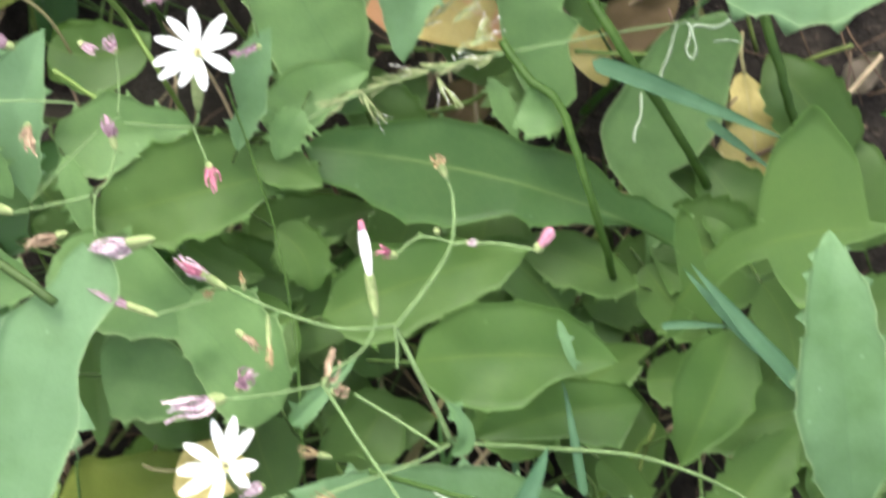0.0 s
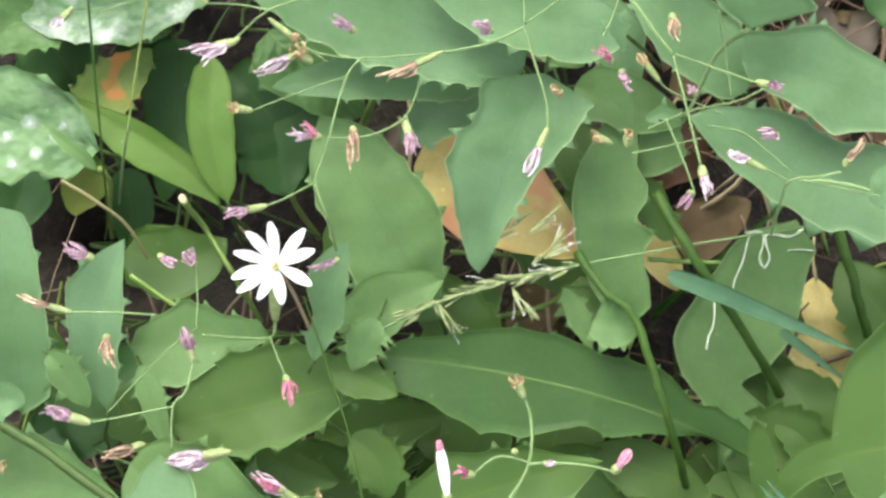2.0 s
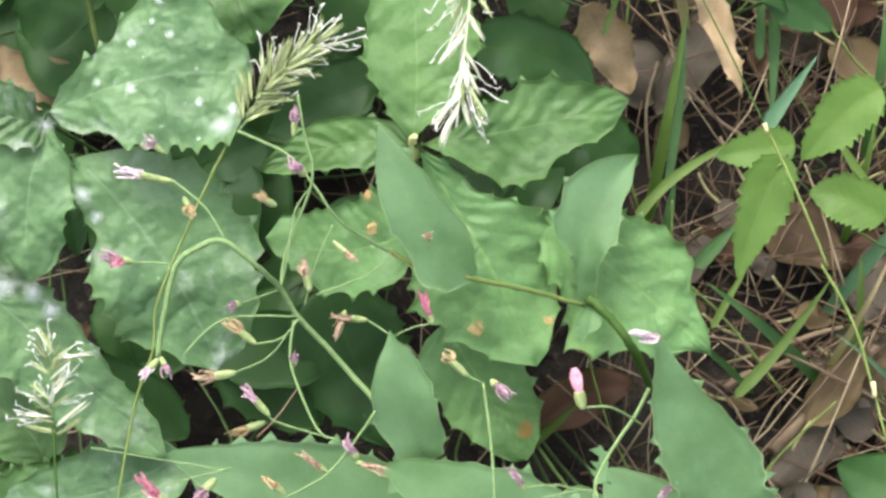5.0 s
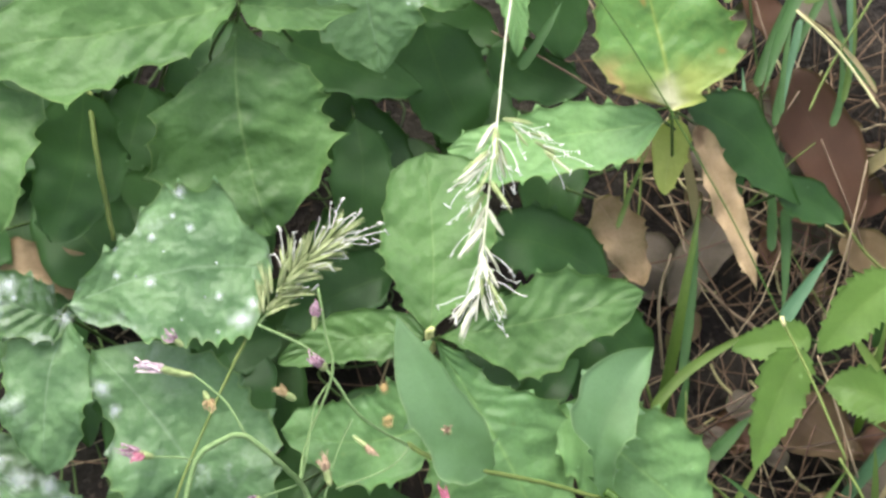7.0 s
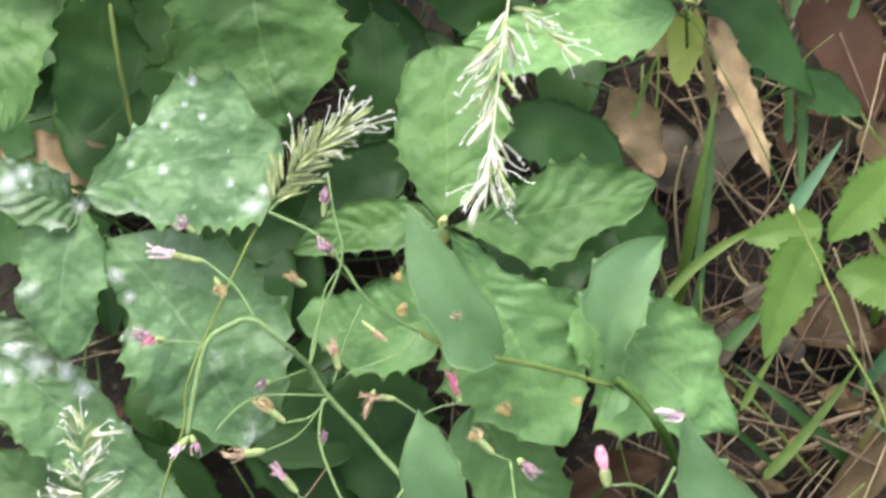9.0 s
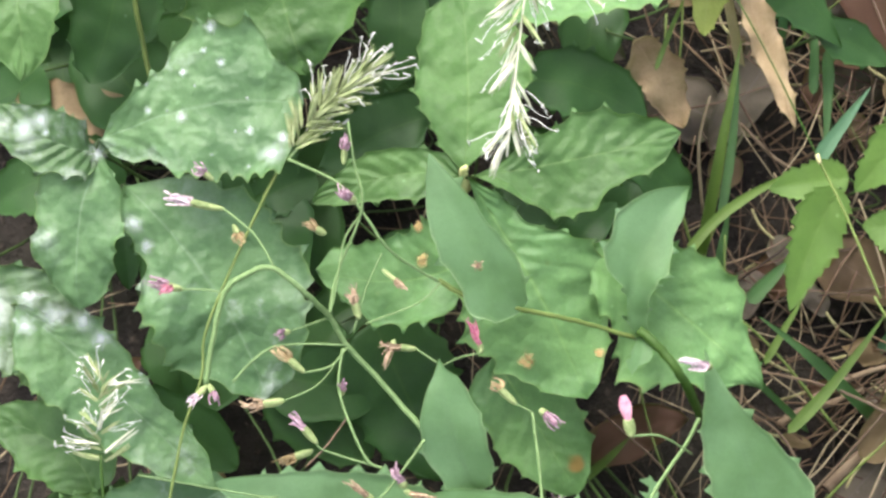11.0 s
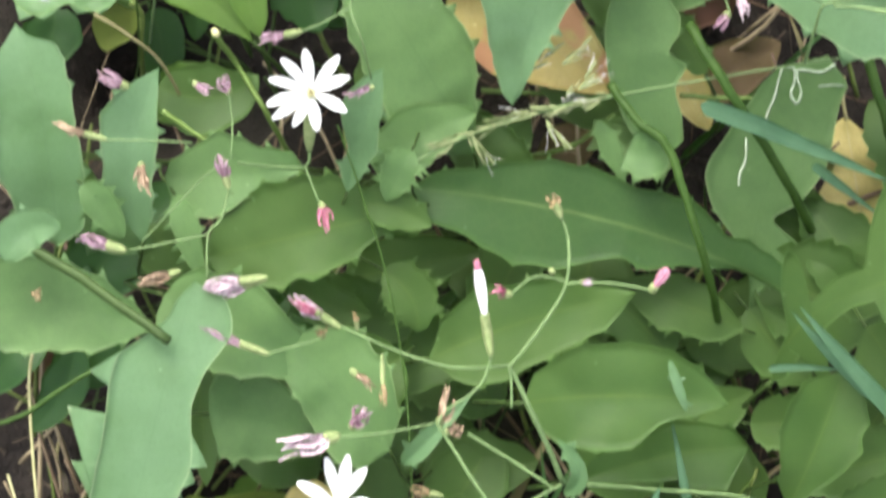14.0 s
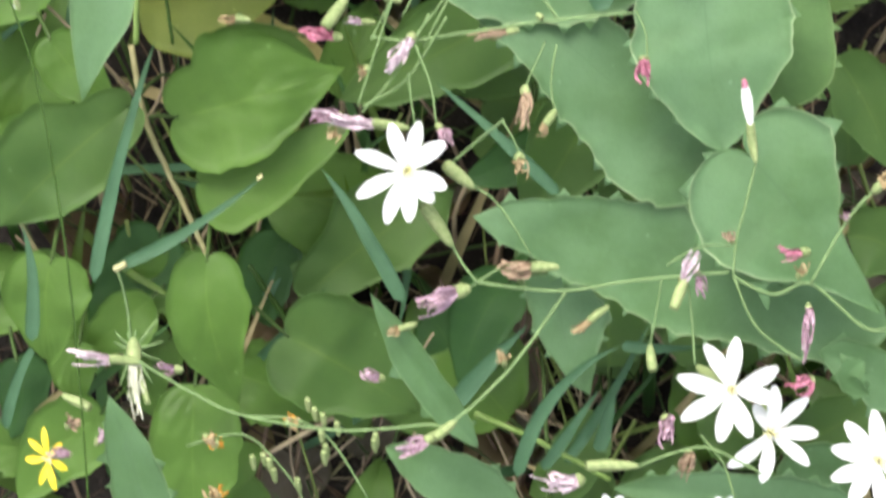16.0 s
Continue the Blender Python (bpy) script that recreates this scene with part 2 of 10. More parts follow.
GREYDEAD = leaf_material("grey_dead_leaf", (0.083, 0.064, 0.050), (0.144, 0.114, 0.089), (0.184, 0.157, 0.141), veins=8, rough=0.75, bump=0.8, spots=0.3, spot_color=(0.07, 0.055, 0.05))
DARKBLADE = leaf_material("dark_blade", (0.04, 0.10, 0.03), (0.065, 0.145, 0.045), (0.08, 0.17, 0.05), veins=1, rough=0.5, bump=0.2)
STRAWBLADE = leaf_material("dry_blade", (0.28, 0.22, 0.11), (0.38, 0.31, 0.17), (0.4, 0.33, 0.2), veins=1, rough=0.65, bump=0.3)
BLADE = leaf_material("grass_blade", (0.054, 0.130, 0.067), (0.085, 0.178, 0.095), (0.086, 0.162, 0.086), veins=1, rough=0.5, bump=0.2)
GREENBLADE = leaf_material("green_blade", (0.073, 0.134, 0.023), (0.110, 0.172, 0.035), (0.146, 0.202, 0.054), veins=1, rough=0.45, bump=0.2)


def plain_material(name, one, two, scale=300.0, rough=0.55, bump=0.3, shine=0.0):
    n = Nodes(name)
    pos, rnd = n.coords()
    fine, big = n.noise(pos, scale, 4, 0.6), n.noise(pos, scale * 0.12, 2)
    col = n.mix(n.step(fine, 0.3, 0.7), one, two)
    col = n.mix(n.step(big, 0.35, 0.7, 0.0, 0.4), col, tuple(0.7 * c for c in one))
    col = n.mix(n.math("MULTIPLY", rnd, 0.3), col, tuple(min(1, 1.2 * c) for c in two))
    return n.finish(col, rough, fine, bump, 0.0006, shine=shine, spec=0.18)


STEM = plain_material("pale_green_stem", (0.095, 0.155, 0.058), (0.15, 0.22, 0.09), 700)
DARKSTEM = plain_material("green_stalk", (0.020, 0.049, 0.006), (0.034, 0.071, 0.011), 200)
GREENSTEM = plain_material("light_green_stalk", (0.099, 0.162, 0.035), (0.149, 0.216, 0.063), 200)
BUDTIP = plain_material("pale_leaf_bud", (0.40, 0.42, 0.16), (0.55, 0.55, 0.26), 300)
OLIVESTEM = plain_material("olive_stalk", (0.072, 0.108, 0.025), (0.122, 0.158, 0.043), 200)
# stalks under leaves have shade put into this colour; one thick stalk is dark itself
PETIOLE = plain_material("dark_and_shade_tinted_stalk", (0.027, 0.051, 0.012), (0.042, 0.072, 0.018), 300)
TANSTEM = plain_material("tan_stalk", (0.198, 0.173, 0.079), (0.254, 0.238, 0.122), 200)
STRAW = plain_material("straw_stem", (0.36, 0.34, 0.16), (0.46, 0.44, 0.24), 260)
TWIG = plain_material("brown_twig", (0.092, 0.062, 0.040), (0.178, 0.130, 0.086), 150, 0.8, 0.8)
PETAL = plain_material("white_petal", (0.58, 0.60, 0.58), (0.77, 0.77, 0.76), 420, 0.6, 0.3, 0.25)
PINK = plain_material("withered_pink_petal", (0.17, 0.06, 0.10), (0.54, 0.40, 0.46), 1600, 0.7, 0.5, 0.2)
PALEPINK = plain_material("pale_pink_petal", (0.33, 0.18, 0.25), (0.74, 0.66, 0.68), 1400, 0.7, 0.5, 0.2)
CRIMSON = plain_material("crimson_petal", (0.30, 0.06, 0.11), (0.52, 0.24, 0.31), 1200, 0.65, 0.4, 0.2)
ROSE = plain_material("rose_petal", (0.38, 0.10, 0.18), (0.58, 0.33, 0.39), 700, 0.65, 0.4, 0.2)
RUST = plain_material("dry_rust_petal", (0.14, 0.085, 0.05), (0.48, 0.36, 0.25), 1500, 0.8, 0.5, 0.1)
ORANGE = plain_material("orange_pappus", (0.24, 0.17, 0.08), (0.40, 0.31, 0.18), 500, 0.8, 0.5, 0.1)
GOLD = plain_material("orange_petal", (0.42, 0.17, 0.02), (0.62, 0.30, 0.05), 700, 0.65, 0.4, 0.2)
STAMEN = plain_material("yellow_stamen", (0.62, 0.57, 0.26), (0.74, 0.70, 0.46), 600, 0.7, 0.4)
SEPAL = plain_material("green_involucre", (0.15, 0.205, 0.075), (0.27, 0.31, 0.14), 900, 0.6, 0.5, 0.1)
YELLOW = plain_material("yellow_petal", (0.72, 0.55, 0.03), (0.82, 0.66, 0.06), 260, 0.6, 0.3, 0.2)
SPIKE = plain_material("grass_spikelet", (0.15, 0.205, 0.07), (0.33, 0.36, 0.19), 420, 0.65, 0.5, 0.15)
CHAFF = plain_material("pale_chaff", (0.62, 0.62, 0.55), (0.78, 0.77, 0.72), 420, 0.7, 0.4, 0.15)
HUSK = plain_material("pale_husk", (0.42, 0.44, 0.30), (0.62, 0.62, 0.50), 420, 0.65, 0.5, 0.15)
MINE = plain_material("leaf_mine_trail", (0.27, 0.34, 0.22), (0.42, 0.49, 0.36), 420, 0.7, 0.4)
NEEDLE = plain_material("dry_pine_needle", (0.067, 0.041, 0.024), (0.135, 0.090, 0.055), 120, 0.7, 0.3)
DARKNEEDLE = plain_material("rotting_pine_needle", (0.025, 0.018, 0.012), (0.06, 0.045, 0.03), 120, 0.8, 0.3)
DRYSTRAW = plain_material("grey_straw", (0.184, 0.145, 0.088), (0.324, 0.260, 0.167), 160, 0.75, 0.3)


def patch_material(name, one, two, full=0.3):
    """Mildew or rot in a thin film: dense in the middle (rel's first value), thinning outwards."""
    n = Nodes(name)
    pos, rnd = n.coords()
    uv = n.add("ShaderNodeUVMap")
    uv.uv_map = "rel"
    sep = n.add("ShaderNodeSeparateXYZ", Vector=uv.outputs[0])
    fine = n.noise(pos, 500, 4, 0.65)
    col = n.mix(n.step(fine, 0.3, 0.7), one, two)
    dense = n.step(n.math("ADD", sep.outputs[0], n.math("MULTIPLY", n.math("SUBTRACT", fine, 0.5), 0.9)), full, 1.0, 0.62, 0.0)
    mat = n.finish(col, 0.8, fine, 0.3, 0.0004, spec=0.15)
    out = next(x for x in n.tree.nodes if x.type == "OUTPUT_MATERIAL")
    solid = out.inputs[0].links[0].from_socket
    m = n.add("ShaderNodeMixShader", Fac=dense)
    n.put(m.inputs[1], n.add("ShaderNodeBsdfTransparent").outputs[0])
    n.put(m.inputs[2], solid)
    n.put(out.inputs[0], m.outputs[0])
    return mat


SPOT = patch_material("orange_leaf_spot", (0.42, 0.27, 0.11), (0.52, 0.38, 0.18), 0.45)
WHITESPOT = patch_material("white_mildew_spot", (0.34, 0.40, 0.35), (0.54, 0.58, 0.55), -0.1)


def soil_material():
    n = Nodes("litter_soil")
    t = n.add("ShaderNodeTexCoord")
    pos = t.outputs["Object"]
    fine, mid, big = n.noise(pos, 320, 5, 0.65), n.noise(pos, 70, 4, 0.6), n.noise(pos, 14, 3)
    col = n.mix(n.step(mid, 0.35, 0.65), (0.008, 0.006, 0.005), (0.024, 0.019, 0.015))
    col = n.mix(n.step(fine, 0.55, 0.75, 0.0, 0.7), col, (0.085, 0.065, 0.048))
    col = n.mix(n.step(big, 0.5, 0.7, 0.0, 0.5), col, (0.05, 0.045, 0.03))
    return n.finish(col, 0.9, n.math("ADD", fine, n.math("MULTIPLY", mid, 2.0)), 0.9, 0.003, spec=0.2)


SOIL = soil_material()


# ---- mesh helpers ----
def mesh_of(name, verts, faces, material, rel=None, smooth=True):
    me = bpy.data.meshes.new(name)
    me.from_pydata([tuple(v) for v in verts], [], faces)
    if rel is not None:
        layer = me.uv_layers.new(name="rel")
        idx = np.empty(len(me.loops), dtype=np.int32)
        me.loops.foreach_get("vertex_index", idx)
        layer.data.foreach_set("uv", np.asarray(rel, dtype=np.float32)[idx].ravel())
    me.polygons.foreach_set("use_smooth", [smooth] * len(me.polygons))
    me.materials.append(material)
    me.update()
    return me


def part(name, me, parent, label="", m=None):
    """Links one mesh as a part of a thing; verts are in metres in the thing's own frame."""
    ob = new(name, me)
    ob.parent = parent
    if m is not None:
        ob.matrix_basis = m
    if label:
        ob["label"] = label
    return ob


def thing(name, u, v, label, category, group="", w=0.0, kind=""):
    """An empty on the bank, whose parts are given in the bank's own centimetres."""
    ob = new(name)
    ob.empty_display_size = 0.01
    ob.matrix_world = Matrix.Translation(SLOPE @ Vector((u, v, w)) * CM) @ SLOPE
    ob["at"] = (float(u), float(v), float(w))
    return tagged(ob, label, category, group, kind)


def local(th, p):
    a = th["at"]
    return Vector((p[0] - a[0], p[1] - a[1], p[2] - a[2])) * CM


def bezier(p, q, r, t):
    """The curve that starts at p, passes q half way and ends at r."""
    c = 2 * q - 0.5 * (p + r)
    return (1 - t) ** 2 * p + 2 * t * (1 - t) * c + t * t * r


# how wide a leaf is along its length: exponents towards base and tip
SHAPES = {
    "lance": (0.75, 0.95), "ovate": (0.5, 0.85), "oval": (0.5, 0.74), "wide": (0.42, 0.62), "tongue": (0.7, 0.4),
    "heart": (0.36, 0.8), "blade": (0.2, 0.85), "arrow": (0.35, 1.1), "spoon": (1.1, 0.5),
}


ALONG = (0.0, 0.03, 0.08, 0.14, 0.21, 0.28, 0.36, 0.44, 0.52, 0.60, 0.68, 0.76, 0.84, 0.91, 0.96, 1.0)


def width_at(s, widths):
    """A leaf's width along its midrib, gliding through the widths given at ALONG."""
    v = (0.0, *widths, 0.0)
    i = min(14, max(0, sum(1 for a in ALONG[1:] if a <= s)))
    t = (s - ALONG[i]) / (ALONG[i + 1] - ALONG[i])
    a, b, c, d = v[max(0, i - 1)], v[i], v[i + 1], v[min(15, i + 2)]
    soft = 0.5 * (2 * b + (c - a) * t + (2 * a - 5 * b + 4 * c - d) * t * t + (3 * b - a - 3 * c + d) * t**3)
    return max(0.0, 0.5 * soft + 0.5 * (b + (c - b) * t))


def leaf_mesh(pts, half, shape, teeth=0, depth=0.0, tooth="saw", lobe=0.0, fold=12.0, lean=0.0, wave=0.06, seed=0, thick=0.025, across=5, waves=2.0, sides=None, spines=0, spine=0.2, scallop=0.05, notch=1.2, thorns=(), relief=0.05, lobed=()):
    """A leaf along a curve through three points (base, middle, tip; centimetres), half as wide as given."""
    rng = random.Random(seed * 7919 + 13)
    p, q, r = (Vector(x) for x in pts)
    a, b = SHAPES[shape]
    top = (a / (a + b)) ** a * (b / (a + b)) ** b
    rows = max(26, 150 if lobed else 0, teeth * 6, 60 if sides else 0, min(80, spines * 7))
    length = (r - p).length
    verts, rel = [], []
    ph = [rng.uniform(0, 6.28) for _ in range(8)]
    at = [[0.0] + [0.08 + 0.87 * (k + 0.5 + rng.uniform(-0.3, 0.3)) / spines for k in range(spines)] + [1.0] for _ in range(2)] if spines else None
    jag = [[rng.uniform(0.6, 1.3) for _ in range(max(teeth, spines) + 2)] for _ in range(2)]
    for i in range(rows + 1):
        s = (i / rows) ** (1.6 if lobe else 1.0)
        c = bezier(p, q, r, s)
        d = bezier(p, q, r, min(1, s + 0.01)) - bezier(p, q, r, max(0, s - 0.01))
        d.normalize()
        side = d.cross(Vector((0, 0, 1)))
        if side.length < 0.05:
            side = Vector((1, 0, 0))
        side.normalize()
        up = side.cross(d)
        turn = Matrix.Rotation(radians(lean), 3, d)
        side, up = turn @ side, turn @ up
        base = max(0.0, min(1.0, s)) ** a * max(0.0, 1 - s) ** b / top
        for j in range(-across, across + 1):
            x = j / across
            k = 0 if j < 0 else 1
            wide = half * base * (1 + 0.07 * math.sin(5 * s + ph[k]) + 0.045 * math.sin(13 * s + ph[k + 2]) + 0.02 * math.sin(29 * s + ph[k + 5]))
            if sides:
                wide = half * width_at(s, sides[k]) * (1 + 0.025 * math.sin(17 * s + ph[k]) + 0.015 * math.sin(37 * s + ph[k + 5]))
            if lobe and s < 0.2:
                full = half * width_at(0.2, sides[k]) if sides else half * 0.2**a * 0.8**b / top
                wide = full * 0.5 * (1 - math.cos(math.pi * s / 0.2))
            push = 0.0
            for c0, k0, broad, out, slant in lobed:
                # a lobe of the blade, rounded at its end and slanting along the leaf
                u = abs(s - c0) / broad
                if k0 == k and u < 1:
                    b0 = (1 - u**1.7) ** 0.8 * (1 + 0.04 * math.sin(60 * s + ph[k]))
                    wide += out * b0
                    push += slant * out * b0 * abs(x)
            if teeth:
                z = s * teeth + 0.31 * k + 0.3 * math.sin(7 * s + ph[k + 1])
                z = min(max(z, 0.0), teeth + 0.99)
                f, g = z % 1.0, jag[k][int(z)]
                edge = max(0.0, (abs(x) - 0.6) / 0.4)
                if tooth == "saw":
                    wide *= 1 + depth * g * (f - 0.4) * edge
                elif tooth == "spine":
                    wide *= 1 + depth * g * (max(0.0, 1 - 4.2 * abs(f - 0.6)) - 0.15) * edge
                    push += 0.35 * depth * half * edge * max(0.0, 1 - 4 * abs(f - 0.6))
                else:
                    wide *= 1 + depth * g * (abs(math.sin(math.pi * f)) - 0.6) * edge
            if spines:
                # the edge draws in between two spines
                m = max(q for q, c0 in enumerate(at[k]) if c0 <= s)
                m = min(m, spines)
                f = (s - at[k][m]) / (at[k][m + 1] - at[k][m])
                wide *= 1 - scallop * jag[k][m % len(jag[k])] * max(0.0, math.sin(math.pi * f)) ** 0.7 * max(0.0, abs(x) - 0.5) * 2
            y = x * wide
            back = -lobe * half * abs(x) ** notch * math.sin(math.pi * min(1.0, s / 0.2)) + push
            lift = math.tan(radians(fold)) * abs(y)
            lift += wave * half * abs(x) ** 1.5 * math.sin(waves * 6.283 * s + ph[4 + k]) 
            at_ = Vector((s * length, y, 7.3 * seed))
            lift += relief * half * (noise.noise(at_ * 0.7) + 0.6 * noise.noise(at_ * 1.7)) * min(1.0, 6 * s)
            verts.append(c + side * y + up * lift + d * back)
            rel.append((s, 0.5 + 0.5 * x))
    n = 2 * across + 1
    faces = [(i * n + j, i * n + j + 1, (i + 1) * n + j + 1, (i + 1) * n + j) for i in range(rows) for j in range(n - 1)]
    # a thin second skin underneath
    m = len(verts)
    down = Vector((0, 0, -thick))
    verts += [v + down for v in verts[:m]]
    rel += rel[:m]
    faces += [tuple(m + k for k in reversed(f)) for f in faces[: rows * (n - 1)]]
    rim = [i * n for i in range(rows + 1)]
    far = [i * n + n - 1 for i in range(rows + 1)]
    faces += [(rim[i + 1], rim[i], rim[i] + m, rim[i + 1] + m) for i in range(rows)]
    faces += [(far[i], far[i + 1], far[i + 1] + m, far[i] + m) for i in range(rows)]
    # spines stand on the edge and lean towards the tip
    sharp = [(c0, k, spine * rng.uniform(0.45, 1.25)) for k in (0, 1) for c0 in at[k][1:-1] if rng.random() < 1.1 - 0.8 * c0] if spines else []
    for c0, k, size, *more in sharp + list(thorns):
        broad, lean_ = more if more else (0.02 + 0.25 * size, 0.45)
        i = min(rows - 2, max(2, round(rows * c0 ** (1 / 1.6 if lobe else 1.0))))
        r = max(0, min(i - 1, rows - i - 1, round(broad * rows / length)))
        j, inner = (0, 1) if k == 0 else (n - 1, n - 2)
        here = verts[i * n + j]
        out = here - verts[i * n + inner]
        if out.length < 1e-6:
            continue
        along = (verts[(i + 1) * n + j] - verts[(i - 1) * n + j]).normalized()
        own = len(verts)
        ends = range(i - r, i + r + 2)
        verts += [verts[q * n + j] for q in ends] + [verts[q * n + j + m] for q in ends]
        rel += [(rel[q * n + j][0], 0.1 + 0.8 * k) for q in ends] * 2
        tip, count = len(verts), len(ends)
        verts.append(here + out.normalized() * size + along * size * lean_ + Vector((0, 0, 0.1 * size - 0.5 * thick)))
        rel.append((c0, float(k)))
        for q in range(count - 1):
            e, h = own + q, own + q + 1
            faces += [(e, h, tip), (h + count, e + count, tip)] if k else [(h, e, tip), (e + count, h + count, tip)]
        faces += [(own, tip, own + count), (own + count - 1, own + 2 * count - 1, tip)]
    return verts, faces, rel


COUNT = [0]
SKINS = {}


def on_leaf(th, p):
    """The place on the plant's leaves nearest below or above a point."""
    skin = np.concatenate(SKINS[th.name])
    away = np.hypot(skin[:, 0] - p[0], skin[:, 1] - p[1])
    close = skin[away < max(0.4, away.min() + 0.1)]
    level = close[np.argmin(np.abs(close[:, 2] - p[2])), 2]
    close = close[np.abs(close[:, 2] - level) < 0.35]
    near = close[np.argsort(np.hypot(close[:, 0] - p[0], close[:, 1] - p[1]))[:3]]
    return Vector((p[0], p[1], float(near[:, 2].mean()) + 0.03))


def leaf(th, base, mid, tip, half, shape, material, label="", name="leaf", stalk=0.0, **more):
    """A leaf of a plant; with a stalk of that radius it is joined to the plant's foot."""
    COUNT[0] += 1
    verts, faces, rel = leaf_mesh((base, mid, tip), half, shape, seed=COUNT[0], **more)
    SKINS.setdefault(th.name, []).append(np.array([tuple(v) for v in verts[: len(verts) // 2]]))
    ob = part(name, mesh_of(name, [local(th, v) for v in verts], faces, material, rel), th, label)
    if stalk:
        foot = Vector(th["at"])
        b = Vector(base)
        d = (b - Vector(mid)).normalized()
        drop = Vector((b.x + 1.2 * d.x, b.y + 1.2 * d.y, b.z * 0.55))
        low = foot + (b - foot) * 0.12
        low.z = max(0.0, foot.z)
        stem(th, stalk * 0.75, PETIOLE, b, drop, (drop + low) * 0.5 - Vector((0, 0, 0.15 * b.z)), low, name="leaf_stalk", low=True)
    return ob


def leaf_thing(name, base, mid, tip, half, shape, material, label, category="leaf", group="", **more):
    """A loose leaf that lies on the ground."""
    th = thing(name, base[0], base[1], label, category, group)
    COUNT[0] += 1
    verts, faces, rel = leaf_mesh((base, mid, tip), half, shape, seed=COUNT[0], **more)
    part("blade", mesh_of("blade", [local(th, v) for v in verts], faces, material, rel), th)
    b = Vector(base)
    d = (b - Vector(mid)).normalized()
    stem(th, 0.05, TANSTEM, b - d * 0.1, b + d * 0.5, b + d * 1.0 + Vector((0.15, 0.1, -0.15)), name="leaf_stalk", low=True)
    return th


def tube(points, radius, sides=7, taper=1.0, bulge=()):
    """A round tube along points (Vectors, centimetres)."""
    verts, faces = [], []
    n = len(points)
    last = None
    for i, c in enumerate(points):
        d = points[min(n - 1, i + 1)] - points[max(0, i - 1)]
        d = d.normalized() if d.length > 1e-9 else Vector((0, 0, 1))
        x = d.orthogonal().normalized() if last is None else (last - d * last.dot(d)).normalized()
        last = x
        y = d.cross(x)
        s = i / max(1, n - 1)
        r = (radius * (1 + (taper - 1) * s)) if not bulge else radius * float(np.interp(s, np.linspace(0, 1, len(bulge)), bulge))
        verts += [c + (x * math.cos(k * 6.2832 / sides) + y * math.sin(k * 6.2832 / sides)) * r for k in range(sides)]
    for i in range(n - 1):
        faces += [(i * sides + k, i * sides + (k + 1) % sides, (i + 1) * sides + (k + 1) % sides, (i + 1) * sides + k) for k in range(sides)]
    faces += [tuple(reversed(range(sides))), tuple((n - 1) * sides + k for k in range(sides))]
    return verts, faces


def smooth_line(points, per=6):
    """A soft curve through all the points."""
    p = [Vector(x) for x in points]
    if len(p) == 2:
        return [p[0].lerp(p[1], k / 4) for k in range(5)]
    out = []
    for i in range(len(p) - 1):
        a, b, c, d = p[max(0, i - 1)], p[i], p[i + 1], p[min(len(p) - 1, i + 2)]
        for k in range(per):
            t = k / per
            out.append(0.5 * ((2 * b) + (c - a) * t + (2 * a - 5 * b + 4 * c - d) * t * t + (3 * b - a - 3 * c + d) * t**3))
    return out + [p[-1]]


def stem(th, radius, material, *points, name="stem", taper=0.85, low=False, label=""):
    line = smooth_line(points, 4 if low else 6)
    rng = random.Random(int(1000 * abs(points[0][0])) + len(line))
    for c in line[1:-1]:
        c += Vector((rng.uniform(-1, 1), rng.uniform(-1, 1), rng.uniform(-1, 1))) * radius * 0.15
    v, f = tube(line, radius, 6, taper)
    return part(name, mesh_of(name, [local(th, x) for x in v], f, material), th, label)


# ---- flowers and seed heads ----
def strip(points, width, twist=0.0, steps=7, notch=0.0, cup=0.0, limp=False):
    """A thin petal along three points: verts and faces, centimetres."""
    p, q, r = points
    verts, faces = [], []
    for i in range(steps + 1):
        s = i / steps
        c = bezier(p, q, r, s)
        d = (bezier(p, q, r, min(1, s + 0.02)) - bezier(p, q, r, max(0, s - 0.02))).normalized()
        side = d.cross(Vector((0.05, 0.02, 1)))
        side = side.normalized() if side.length > 0.05 else Vector((1, 0, 0))
        side = Matrix.Rotation(twist * s, 3, d) @ side
        up = side.cross(d)
        wide = width * (0.2 + 0.85 * math.sin(math.pi * (0.03 + 0.78 * s)) ** 1.1) * (1 - 0.5 * (max(0, s - 0.6) / 0.4) ** 2)
        if limp:
            wide = width * (0.75 + 0.35 * math.sin(7 * s + twist)) * (1 - 0.5 * s * s)
        for k in (-1, -0.5, 0, 0.5, 1):
            dent = -notch * width * (0.0 if abs(k) == 0.5 else 0.9 if k == 0 else 0.5) * (1 if s > 0.98 else 0)
            verts.append(c + side * k * wide + up * (cup * wide * k * k + 0.05 * wide * math.cos(6.3 * k)) + d * dent)
    for i in range(steps):
        faces += [(i * 5 + k, i * 5 + k + 1, i * 5 + k + 6, i * 5 + k + 5) for k in range(4)]
    m = len(verts)
    verts += [v + Vector((0, 0, -0.012)) for v in verts]
    faces += [tuple(m + k for k in reversed(f)) for f in faces]
    return verts, faces


def joined(pieces):
    verts, faces = [], []
    for v, f in pieces:
        k = len(verts)
        verts += v
        faces += [tuple(k + i for i in g) for g in f]
    return verts, faces


def shell(th, name, pieces, material, parent=None, label="", smooth=True):
    v, f = joined(pieces)
    return part(name, mesh_of(name, [local(th, x) for x in v], f, material, smooth=smooth), parent or th, label)


